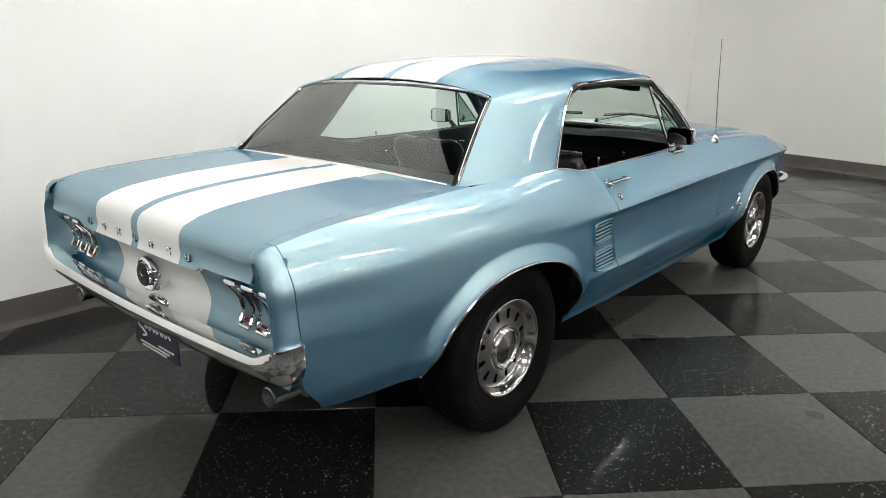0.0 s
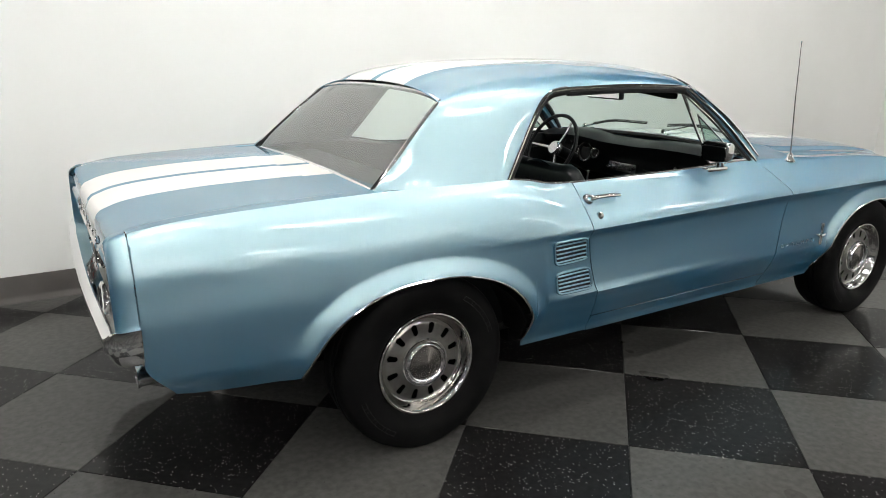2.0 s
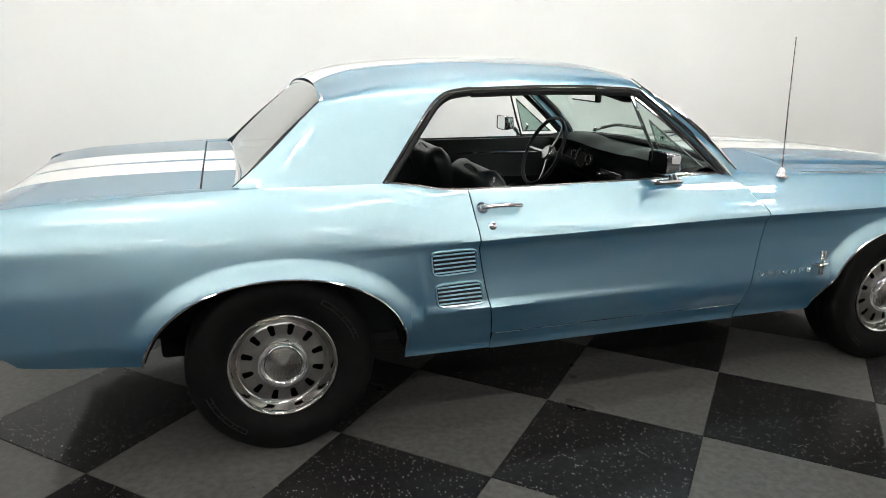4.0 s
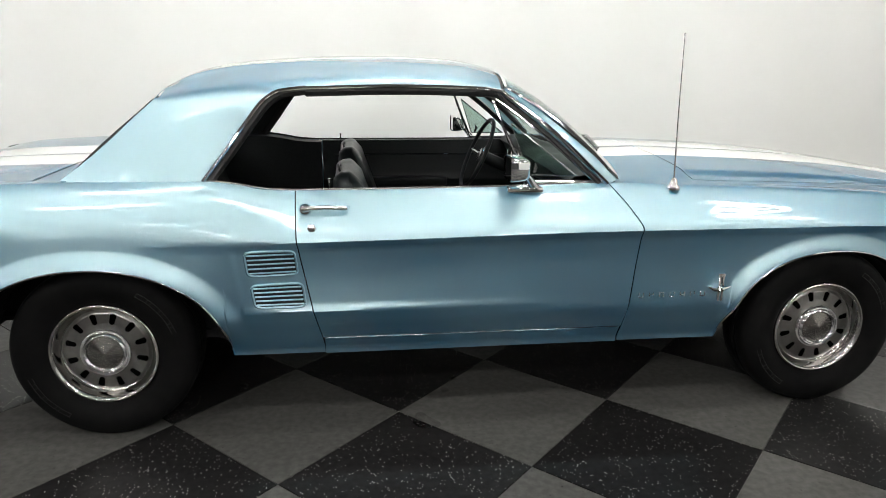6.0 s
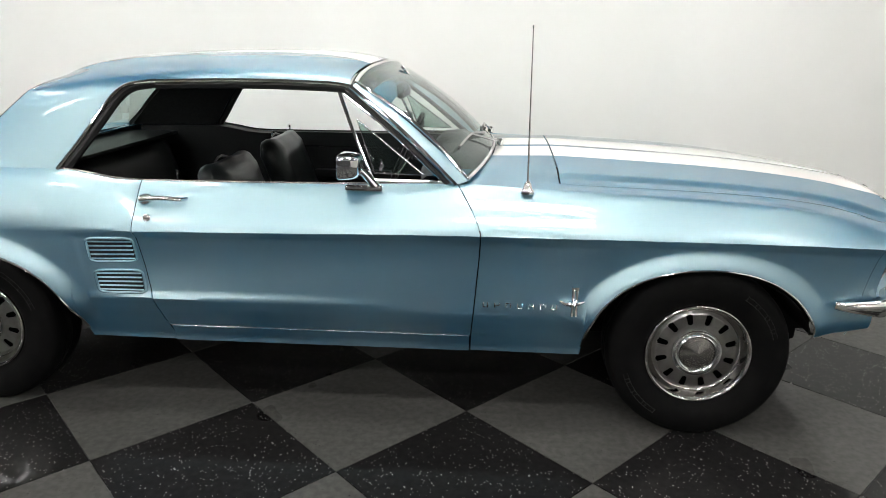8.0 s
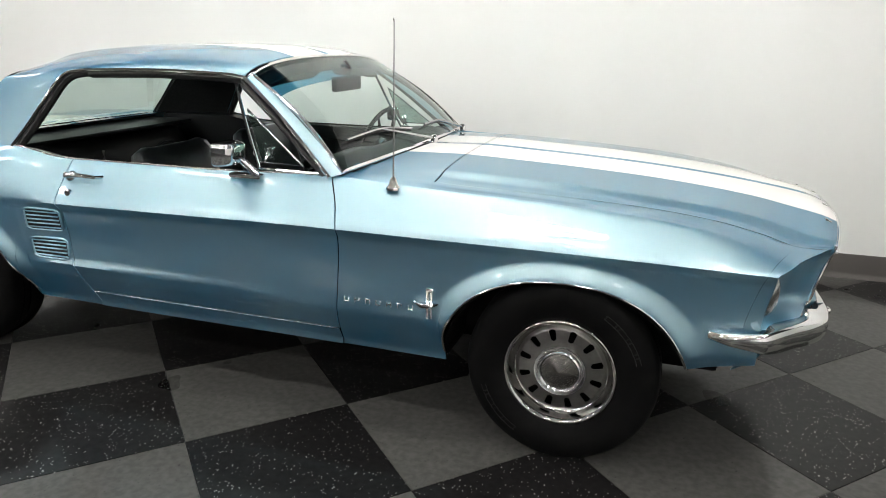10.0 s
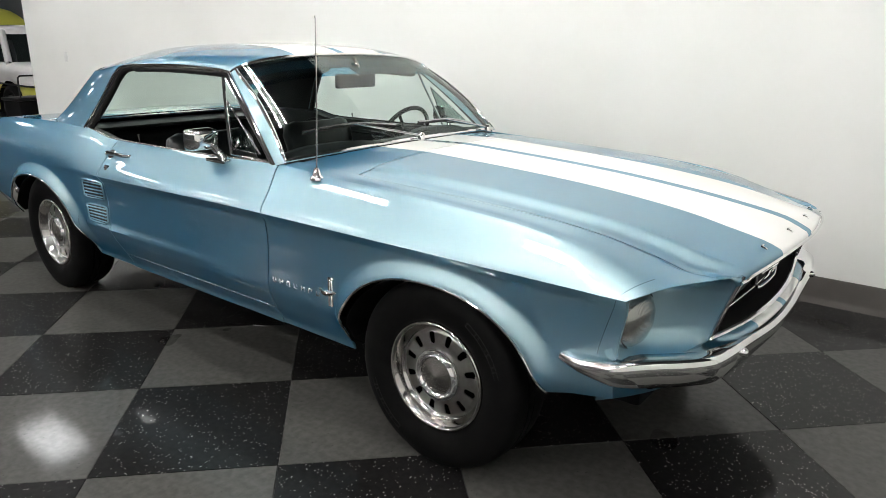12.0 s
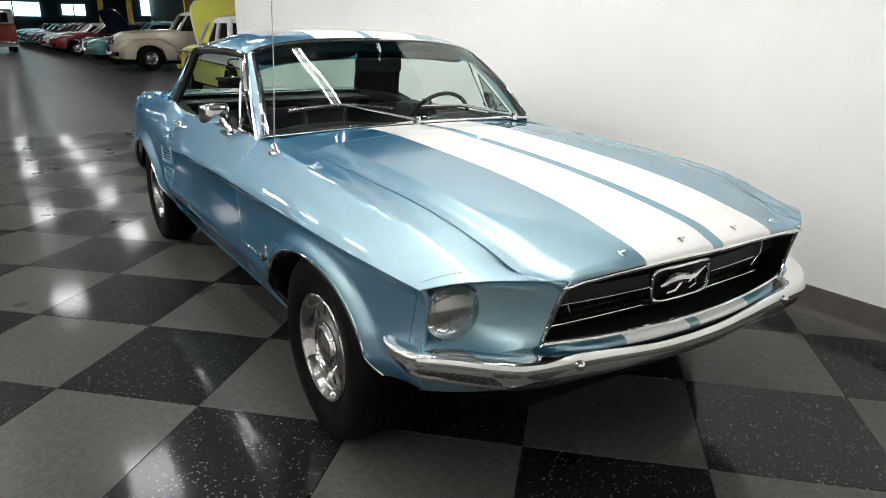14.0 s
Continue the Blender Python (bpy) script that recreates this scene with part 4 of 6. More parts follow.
for s in (-1, 1):
    part("exhaust_pipe", tube(polyline([(0.9, s * 0.30, 0.24), (0.2, s * 0.36, 0.20), (-0.8, s * 0.38, 0.19), (-1.25, s * 0.42, 0.36), (-1.7, s * 0.55, 0.38), (-2.15, s * 0.635, 0.40)], 40), 0.028, 8), M["black"], under)
    part("muffler", box(-0.75, -0.15, s * 0.38 - 0.14, s * 0.38 + 0.14, 0.15, 0.27, 0.05, 3), M["black"], under)
part("spare_well", box(-2.12, -1.82, -0.62, 0.62, 0.34, 0.42, 0.02), M["black"], under)
part("front_crossmember", box(1.78, 1.98, -0.64, 0.64, 0.40, 0.48, 0.02), M["black"], under)
part("trunk_liner", box(-2.15, -1.55, -0.62, 0.62, 0.41, 0.80, 0.02), M["black"], car, "black trunk liner")
part("engine_liner", box(0.70, 1.84, -0.55, 0.55, 0.31, 0.74, 0.02), M["black"], car, "black engine bay liner")


# ---- bumpers ----
def bumper(path, ups, downs, depths, name, label, under=1.0):
    """A chrome blade swept along a path: a narrow crown, a shelf leaning back above it and a face turned under below."""
    pts = [Vector(p) for p in path]
    rows = []
    for i, p in enumerate(pts):
        d = (pts[min(i + 1, len(pts) - 1)] - pts[max(i - 1, 0)]).normalized()
        out = Vector((d.y, -d.x, 0)).normalized()
        u, w, g = ups[i], downs[i], depths[i]
        e = 0.25 + 0.75 * min(1.0, min(i, len(pts) - 1 - i) / 7)
        soft_ = [(-g, u * 0.85), (-g * 0.4, u), (-0.010, u * 0.96), (-0.003, u * 0.80), (0.0, u * 0.45), (0.0, -w * 0.10), (-0.002, -w * 0.30), (-0.006, -w * 0.55), (-0.011, -w * 0.85), (-0.016, -w * 0.97), (-0.05, -w)]
        prof = soft_ if under < 1 else [(-g, u * 0.85), (-g * 0.45, u), (-0.012 * e, u * 0.98), (-0.008 * e, u * 0.84), (-0.001, u * 0.30), (0.0, -w * 0.14), (-0.003, -w * 0.28), (-0.010, -w * 0.60), (-0.019, -w * 0.88), (-0.032, -w * 0.97), (-0.06, -w)]
        rows.append([tuple(p + out * a + Vector((0, 0, b))) for a, b in prof])
    ob = part(name, grid(rows), M["chrome"], car, label, smooth=50, thick=0.003)
    return ob, rows


fb_half = [(1.778, 0.826, 0.516), (1.84, 0.845, 0.514), (1.93, 0.840, 0.512), (1.985, 0.797, 0.510), (2.032, 0.745, 0.508), (2.096, 0.675, 0.505), (2.142, 0.60, 0.502), (2.158, 0.50, 0.498), (2.166, 0.38, 0.492), (2.172, 0.24, 0.483), (2.178, 0.10, 0.475), (2.180, 0.0, 0.474)]
fp = polyline(fb_half, 34)
full = [(x, -y, z) for x, y, z in fp] + [(x, y, z) for x, y, z in fp[::-1][1:]]
fu = [0.018 + 0.026 * smoothstep(0, 0.25, i / 33) - 0.014 * smoothstep(0.55, 0.85, i / 33) for i in range(34)]
fd = [0.018 + 0.022 * smoothstep(0, 0.25, i / 33) - 0.006 * smoothstep(0.55, 0.85, i / 33) for i in range(34)]
fg = [0.030 + 0.050 * smoothstep(0.515, 0.545, p[1]) * (1 - smoothstep(0.78, 0.83, p[1])) for p in fp]
fbump, _ = bumper(full, fu + fu[::-1][1:], fd + fd[::-1][1:], fg + fg[::-1][1:], "front_bumper", "polished chrome front bumper with wrap-round ends", 0.45)
rb_half = [(-2.236, 0.809, 0.560), (-2.272, 0.808, 0.558), (-2.312, 0.780, 0.553), (-2.328, 0.71, 0.546), (-2.332, 0.55, 0.540), (-2.338, 0.25, 0.534), (-2.340, 0.0, 0.532)]
rp = polyline(rb_half, 30)
fullr = [(x, y, z) for x, y, z in rp] + [(x, -y, z) for x, y, z in rp[::-1][1:]]
ru = [0.056 - 0.034 * smoothstep(0.09, 0.22, i / 29) for i in range(30)]
rd = [0.060 - 0.015 * smoothstep(0.05, 0.24, i / 29) for i in range(30)]
rgp = [0.030 + 0.045 * smoothstep(0.06, 0.16, i / 29) for i in range(30)]
rbump, _ = bumper(fullr, ru + ru[::-1][1:], rd + rd[::-1][1:], rgp + rgp[::-1][1:], "rear_bumper", "polished chrome rear bumper")
for y in (-0.45, 0.45):
    part("bolt", revolve([(0.0, 0.016), (0.008, 0.014), (0.013, 0.008), (0.015, 0.0)], 14, "x", (2.160, y, 0.512)), M["chrome"], fbump)
    part("bolt", moved(revolve([(0.0, 0.016), (0.008, 0.014), (0.013, 0.008), (0.015, 0.0)], 14, "x"), pose(-2.288, y * 1.13, 0.552, 0, 55, 180)), M["chrome"], rbump)


# ---- wheels ----
def wheel(x, s):
    """One wheel: tyre, bright trim ring, slotted steel centre, cone cap. s: side of the car."""
    c = (x, s * 0.741, 0.316)
    w = part("wheel", moved(revolve([(0.19, 0.02), (0.19, -0.09), (0.10, -0.09), (0.0, -0.085)], 40), pose(*c) @ Matrix.Scale(s, 4, (0, 1, 0))), M["black"], car, "slotted steel wheel with bright ring on a black tyre")
    at = pose(*c) @ Matrix.Scale(s, 4, (0, 1, 0))
    R = 0.321
    prof = [(0.172, 0.066), (0.182, 0.080), (0.198, 0.090), (0.222, 0.100), (0.25, 0.1065), (0.275, 0.106), (0.290, 0.101), (0.296, 0.0985), (0.305, 0.094), (0.314, 0.084), (0.3195, 0.068),
            (R, 0.04), (R, 0.034), (R - 0.008, 0.033), (R - 0.008, 0.027), (R + 0.001, 0.026), (R + 0.001, 0.004), (R - 0.008, 0.003), (R - 0.008, -0.003), (R + 0.001, -0.004), (R + 0.001, -0.03), (R - 0.004, -0.07), (0.305, -0.094), (0.27, -0.106), (0.22, -0.10), (0.186, -0.08)]
    geo = moved(revolve(prof, 72), at)
    flat = [(v[0], v[1] + (s * 0.006 * max(0, 0.03 - v[2]) / 0.03), max(v[2], 0.0008)) for v in geo[0]]
    part("tyre", (flat, geo[1]), M["rubber"], w, "black radial tyre", smooth=35)
    disc = at @ Matrix.Diagonal((0.957, 1, 0.957, 1))
    part("trim_ring", moved(revolve([(0.1955, 0.078), (0.1965, 0.086), (0.1935, 0.0925), (0.188, 0.094), (0.183, 0.090), (0.178, 0.080), (0.172, 0.066), (0.166, 0.054), (0.161, 0.050), (0.157, 0.050)], 64), disc), M["trim_steel"], w, "polished trim ring", smooth=60)
    # slotted centre: twelve openings
    rings = [(0.166, 0.046), (0.158, 0.0525), (0.151, 0.057), (0.148, 0.0585), (0.144, 0.059), (0.115, 0.061), (0.111, 0.0615), (0.108, 0.062), (0.099, 0.064), (0.088, 0.066), (0.080, 0.066)]
    n = 12 * 12
    vs, fs = revolve(rings, n, skip=lambda i, j: (3 <= i <= 5 and j % 12 in (4, 5, 6, 7)) or (2 <= i <= 6 and j % 12 in (5, 6)) )
    part("wheel_centre", moved((vs, fs), disc), M["steel"], w, "argent steel centre with twelve slots", smooth=35, thick=0.004)
    part("cap_ring", moved(revolve([(0.092, 0.064), (0.093, 0.073), (0.089, 0.079), (0.084, 0.079), (0.080, 0.074), (0.078, 0.076), (0.075, 0.083), (0.070, 0.0865), (0.066, 0.084), (0.064, 0.079)], 56), disc), M["chrome"], w, "stepped chrome cap ring", smooth=50)
    part("cap_cone", moved(revolve([(0.064, 0.078), (0.040, 0.0835), (0.010, 0.0905), (0.0, 0.092)], 56), disc), M["brushed"], w, "brushed metal cone cap", smooth=70)
    # raised sidewall lettering, kept as plain bars
    for k, a0 in enumerate((0.35, 0.35 + math.pi)):
        for q in range(7):
            a = a0 + q * 0.105
            g = join(box(-0.013, 0.013, 0.0, 0.0014, 0.006, 0.009, 0.0005, 1), box(-0.013, 0.013, 0.0, 0.0014, -0.009, -0.006, 0.0005, 1), box(-0.013 + 0.013 * (q % 2), -0.009 + 0.013 * (q % 2), 0.0, 0.0014, -0.006, 0.006, 0.0005, 1))
            part("sidewall_mark", moved(g, at @ pose(0, 0, 0, 0, -math.degrees(a), 0) @ pose(0.262, 0.1058, 0, 0, 90, 0)), M["rubber_mark"], w)
    return w


br = mat("brushed_cone", (0.32, 0.305, 0.285), rough=0.26, metal=1.0)
bn = br.node_tree.nodes["Principled BSDF"]
bn.inputs["Anisotropic"].default_value = 0.9
tg = br.node_tree.nodes.new("ShaderNodeTangent")
bn.inputs["Anisotropic Rotation"].default_value = 0.25
tg.direction_type, tg.axis = "RADIAL", "Y"
br.node_tree.links.new(tg.outputs[0], bn.inputs["Tangent"])
M["brushed"] = br
M["trim_steel"] = mat("polished_trim_ring_steel", (0.60, 0.585, 0.56), rough=0.10, metal=1.0, grain=((0.50, 0.485, 0.46), 45, 0.4, 0.7), bump=(40, 0.04, 0.002))
M["rubber_mark"] = mat("raised_rubber", (0.014, 0.014, 0.0135), rough=0.56, spec=0.2, grain=((0.008, 0.008, 0.008), 60, 0.4, 0.7))


for wx in (-1.372, 1.339):
    for s in (-1, 1):
        wheel(wx, s)


# ---- nose: headlight bowls, grille, lower panels ----
def lens_ribs():
    m = mat("ribbed_headlight_glass", (0.34, 0.35, 0.34), rough=0.16, metal=0.85, coat=1.0, coat_rough=0.02)
    nt = m.node_tree
    wv = nt.nodes.new("ShaderNodeTexWave")
    wv.inputs["Scale"].default_value = 66
    wv.inputs["Distortion"].default_value = 0.4
    tc = nt.nodes.new("ShaderNodeTexCoord")
    mp = nt.nodes.new("ShaderNodeMapping")
    mp.inputs["Rotation"].default_value = (0, 0, radians(90))
    bp = nt.nodes.new("ShaderNodeBump")
    bp.inputs["Strength"].default_value, bp.inputs["Distance"].default_value = 0.25, 0.003
    nt.links.new(tc.outputs["Object"], mp.inputs[0])
    nt.links.new(mp.outputs[0], wv.inputs["Vector"])
    nt.links.new(wv.outputs["Fac"], bp.inputs["Height"])
    nt.links.new(bp.outputs["Normal"], nt.nodes["Principled BSDF"].inputs["Normal"])
    return m


M["lamp_glass"] = lens_ribs()
M["black_bar"] = mat("black_satin_bar", (0.022, 0.022, 0.024), rough=0.55, spec=0.25, grain=((0.02, 0.02, 0.02), 25, 0.4, 0.7))
for s in (-1, 1):
    topl = [(brow_x(y), y, brow_z(y) - 0.003) for y in np.linspace(0.800, 0.500, 26)]
    lowl = polyline([(1.905, 0.798, 0.545), (1.985, 0.752, 0.542), (2.042, 0.66, 0.544), (2.082, 0.527, 0.556)], 26)
    outl = [(fender_warp(1.925, z) + 0.001, side_y(fender_warp(1.925, z), z), z) for z in np.linspace(0.718, 0.545, 20)]
    topl[0] = outl[0]
    lowl[0] = outl[-1]
    innl = polyline([topl[-1], (2.110, 0.512, 0.66), lowl[-1]], 20)
    P = coons(topl, lowl, outl, innl)
    for a in range(26):
        for b in range(20):
            u, v = a / 25, b / 19
            edge = min(1.0, math.sin(math.pi * v) * 1.6) ** 0.6 * min(1.0, math.sin(math.pi * (u * 0.97 + 0.03)) * 1.8) ** 0.7
            P[a, b, 0] -= (0.045 + 0.085 * math.exp(-((u - 0.40) / 0.30) ** 2)) * edge
    strip = [lowl] + [[(x - b, y + c - 0.016 * d * max(0.0, 1 - i / 5), z - d * 0.065) for i, (x, y, z) in enumerate(lowl)] for b, c, d in ((0.004, 0.001, 0.18), (0.018, -0.002, 0.54), (0.030, -0.004, 1.0))]
    bowl = part("headlight_bowl", moved(join(grid(P), grid(strip)), Matrix.Scale(s, 4, (0, 1, 0))), M["blue"], car, "scooped blue headlight surround", smooth=60, thick=0.003)
    lip = [[(x + 0.007 * math.sin(t) - 0.014 * t / math.pi, y - 0.011 * (1 - math.cos(t)), z) for t in np.linspace(0, math.pi, 12)] for x, y, z in outl]
    part("bowl_lip", moved(grid(lip), Matrix.Scale(s, 4, (0, 1, 0))), M["blue"], bowl, "rounded painted rim beside the headlight", smooth=70)
    # seam between the fender and its headlight surround
    skin_of = BVHTree.FromPolygons(*fender_upper(s))
    line = [(xx, s * side_y(xx, z), z) for z, xx in ((z, 1.874 + 0.045 * ((z - 0.54) / 0.175) ** 1.3) for z in np.linspace(0.545, 0.712, 12))]
    for y in np.linspace(0.792, 0.700, 10):
        hit = skin_of.ray_cast(Vector((1.921 + (0.808 - y) * 0.50, s * y, 1.2)), Vector((0, 0, -1)))[0]
        line.append(tuple(hit))
    part("surround_seam", tube(line, 0.0006, 6), M["black"], bowl, "thin dark panel gap")
    hc = pose(1.920, s * 0.698, 0.634, 0, 3, s * 8)
    part("headlight_ring", moved(revolve([(0.085, -0.050), (0.0865, 0.010), (0.0860, 0.019), (0.0830, 0.022), (0.0795, 0.016)], 40, "x"), hc), M["dull_chrome"], bowl, "narrow satin headlight ring", smooth=60)
    part("headlight", moved(revolve([(0.082, 0.012), (0.076, 0.027), (0.059, 0.041), (0.034, 0.051), (0.0, 0.055)], 40, "x"), hc), M["lamp_glass"], bowl, "round ribbed sealed-beam headlight", smooth=60)
    part("grille_cheek", moved(grid([[(x - d, y - 0.004, z) for x, y, z in innl] for d in (0.0, 0.06, 0.13)]), Matrix.Scale(s, 4, (0, 1, 0))), M["grille"], bowl, "black inner side of the grille opening", smooth=50, thick=0.002)
    # chrome upright edge of the grille opening
    part("grille_side_trim", tube([(x + 0.006, s * (y - 0.004), z) for x, y, z in innl], 0.006, 8), M["chrome"], bowl)

half_y = np.linspace(-0.514, 0.514, 41)
hood_trim = [(nose_x(y) + 0.012, y, top_surface(nose_x(y), y) - 0.016) for y in half_y]
part("hood_moulding", tube(hood_trim, 0.0052, 8), M["chrome"], hood, "polished moulding along the hood's front edge")
low_trim = [(2.082 + 0.054 * (1 - (y / 0.527) ** 2), y, 0.557 - 0.016 * (1 - (y / 0.527) ** 2)) for y in np.linspace(-0.527, 0.527, 41)]
grille = part("grille", grid([[(1.990 + 0.04 * (1 - (y / 0.53) ** 2), y, z) for y in np.linspace(-0.53, 0.53, 31)] for z in np.linspace(0.545, 0.758, 10)]), M["grille"], car, "black recessed grille with bright bars and badge frame", thick=0.01)
part("grille_lower_trim", tube(low_trim, 0.0085, 8), M["chrome"], grille)
part("grille_floor", grid([[(x, y, z) for y, x, z in ((y, 1.96 + (t[0] - 1.96) * k, t[2] - 0.004) for y, t in zip(np.linspace(-0.527, 0.527, 41), low_trim))] for k in np.linspace(0, 1, 4)]), M["grille"], grille, thick=0.004)
# honeycomb of thin bars
for z in np.linspace(0.575, 0.745, 9):
    part("grille_wire", tube([(1.999 + 0.04 * (1 - (y / 0.53) ** 2), y, z) for y in np.linspace(-0.52, 0.52, 21)], 0.0016, 5), M["grille"], grille)
for y in np.linspace(-0.50, 0.50, 35):
    part("grille_wire", tube([(1.998 + 0.04 * (1 - (y / 0.53) ** 2), y, z) for z in (0.555, 0.66, 0.765)], 0.0013, 5), M["grille"], grille)
for s in (-1, 1):
    ys = np.linspace(0.135, 0.512, 12)
    px = lambda y: 2.035 + 0.045 * (1 - (y / 0.53) ** 2)
    part("grille_bar", grid([[(px(y) - 0.02, s * y, 0.690), (px(y) + 0.012, s * y, 0.684), (px(y) + 0.020, s * y, 0.650), (px(y) - 0.005, s * y, 0.638)] for y in ys]), M["black_bar"], grille, "broad dark satin grille bar", thick=0.004)
    part("grille_bar_edge", tube([(px(y) + 0.021, s * y, 0.646) for y in ys], 0.0018, 6), M["dull_chrome"], grille)
    part("grille_upright", tube([(px(0.43) + 0.012, s * 0.43, 0.745), (px(0.43) + 0.018, s * 0.43, 0.70), (px(0.42) + 0.018, s * 0.425, 0.65), (px(0.40) + 0.006, s * 0.40, 0.61)], 0.0028, 6), M["chrome"], grille)
part("grille_line", tube([(2.050 + 0.030 * (1 - (y / 0.53) ** 2), y, 0.585) for y in np.linspace(-0.52, 0.52, 25)], 0.0024, 6), M["chrome"], grille)
frame_pts = []
for k in range(40):
    a = 2 * math.pi * k / 40
    c_, s_ = math.cos(a), math.sin(a)
    frame_pts.append((2.106 - 0.01 * abs(c_), 0.124 * (abs(c_) ** 0.35) * (1 if c_ > 0 else -1), 0.645 + 0.050 * (abs(s_) ** 0.35) * (1 if s_ > 0 else -1)))
part("badge_frame", tube(frame_pts, 0.0056, 8, closed=True), M["chrome"], grille, "polished rounded badge frame")
part("badge_plate", box(2.079, 2.090, -0.115, 0.115, 0.602, 0.688, 0.004), M["grille"], grille)
bd = tube(polyline([(2.102, -0.095, 0.642), (2.109, -0.04, 0.660), (2.112, 0.02, 0.654), (2.109, 0.06, 0.664), (2.102, 0.10, 0.672)], 14), [0.004, 0.008, 0.013, 0.016, 0.017, 0.016, 0.016, 0.015, 0.013, 0.011, 0.009, 0.007, 0.005, 0.003], 8)
part("badge", join(bd, tube([(2.108, -0.01, 0.648), (2.108, -0.035, 0.622), (2.106, -0.07, 0.618)], [0.007, 0.005, 0.003], 6), tube([(2.108, 0.045, 0.654), (2.108, 0.055, 0.628), (2.106, 0.03, 0.615)], [0.007, 0.005, 0.003], 6)), M["chrome"], grille, "plain running badge shape in dull chrome")
for y in (-0.311, -0.106, 0.121, 0.345):
    x = nose_x(y) - 0.030
    z = top_surface(x, y)
    part("hood_letter", moved(join(box(-0.010, 0.010, -0.013, -0.006, 0, 0.006, 0.0015, 1), box(-0.010, -0.004, -0.013, 0.012, 0, 0.006, 0.0015, 1)), pose(x, y, z, 0, 22, 0)), M["chrome"], hood)

# panel between grille and bumper, and the valance below
rows = []
for k in np.linspace(0, 1, 9):
    rows.append([(2.086 + 0.054 * (1 - (y / 0.535) ** 2) + 0.026 * math.sin(k * 1.9) * (1 - smoothstep(0.42, 0.53, abs(y))) - (0.004 + 0.016 * k) * smoothstep(0.42, 0.53, abs(y)), y, 0.556 - 0.018 * (1 - (y / 0.535) ** 2) - 0.005 * k - 0.015 * k * k - 0.022 * k * smoothstep(0.42, 0.53, abs(y))) for y in np.linspace(-0.534, 0.534, 45)])
part("stone_deflector", grid(rows), M["striped"], car, "blue lower panel with white stripes behind the bumper", smooth=60, thick=0.003)
rows = []
for z in np.linspace(0.510, 0.385, 10):
    k = (0.510 - z) / 0.125
    rows.append([(1.918 + 0.182 * (1 - abs(v) ** 4) - 0.055 * k, (0.785 - 0.03 * k) * v, z + 0.012 * (1 - v * v) * k) for v in np.linspace(-1, 1, 45)])
val = part("front_valance", grid(rows), M["blue"], car, "blue front valance under the bumper", smooth=60, thick=0.003)
for s in (-1, 1):
    g = revolve([(0.0, 0.020), (0.030, 0.018), (0.044, 0.010), (0.048, 0.0), (0.05, -0.03)], 28, "x")
    g = ([(x, y * 1.5, z * 0.8) for x, y, z in g[0]], g[1])
    part("parking_lamp", moved(g, pose(2.045, s * 0.44, 0.432, 0, 12, s * 14)), M["clear"], val, "oval clear parking lamp")
    part("parking_lamp_rim", moved(tube([(0.004, 0.072 * math.cos(a), 0.040 * math.sin(a)) for a in np.linspace(0, 2 * math.pi, 28, endpoint=False)], 0.005, 6, closed=True), pose(2.045, s * 0.44, 0.432, 0, 12, s * 14)), M["chrome"], val)
    part("parking_lamp_back", moved(box(-0.03, 0.0, -0.066, 0.066, -0.034, 0.034, 0.012), pose(2.045, s * 0.44, 0.432, 0, 12, s * 14)), M["dull_chrome"], val)
    part("bumper_guard_bolt", tube([(2.100, s * 0.40, 0.455), (2.125, s * 0.40, 0.465)], 0.014, 10), M["chrome"], fbump)

# ---- tail: lamps, cap, letters, plate, exhausts ----
def tail_x(y, z):
    k = (z - 0.47) / 0.265
    return -2.205 - (0.045 * abs(2 * k - 1) ** 2.0 if k > 0.5 else 0.060 * (1 - 2 * k) ** 1.3) + 0.012 * (y / 0.70) ** 2


for s in (-1, 1):
    lamp = part("tail_lamp", box(-2.215, -2.19, min(s * 0.49, s * 0.70), max(s * 0.49, s * 0.70), 0.600, 0.70, 0.01), M["blue"], car, "triple tail lamp with chrome bezels")
    for y in (0.522, 0.604, 0.686):
        for_z = np.linspace(0.728, 0.585, 14)
        bx = lambda z: tail_x(y, z) - 0.012 - 0.013 * smoothstep(0.67, 0.73, z) - 0.014 * smoothstep(0.63, 0.59, z)
        w = 0.025
        loop = [(bx(z), s * (y - w), z) for z in for_z] + [(bx(z), s * (y + w), z) for z in for_z[::-1]]
        part("lamp_bezel", tube(loop, 0.0085, 8, closed=True), M["chrome"], lamp, "curved chrome bezel")
        part("lamp_side", grid([[(bx(z), s * (y + q * w), z), (tail_x(y, z) + 0.004, s * (y + q * w * 0.9), z)] for z in for_z for q in (1,)]), M["chrome"], lamp, thick=0.002)
        part("lamp_side", grid([[(bx(z), s * (y - w), z), (tail_x(y, z) + 0.004, s * (y - w * 0.9), z)] for z in for_z]), M["chrome"], lamp, thick=0.002)
        part("lamp_lens", grid([[(bx(z) + 0.007, s * (y + q), z) for q in np.linspace(-w, w, 5)] for z in np.linspace(0.715, 0.595, 12)]), M["red_lens"], lamp, "red lens", thick=0.004)
    # exhaust tips
    ex = moved(revolve([(0.029, 0.10), (0.031, 0.0), (0.036, -0.010), (0.030, -0.012), (0.027, 0.0), (0.026, 0.10)], 24, "x"), Matrix.LocRotScale(Vector((-2.236, s * 0.640, 0.404)), None, Vector((1, 0.95, 0.95))))
    part("exhaust_tip", ex, M["dull_chrome"], car, "dull chrome exhaust tip")
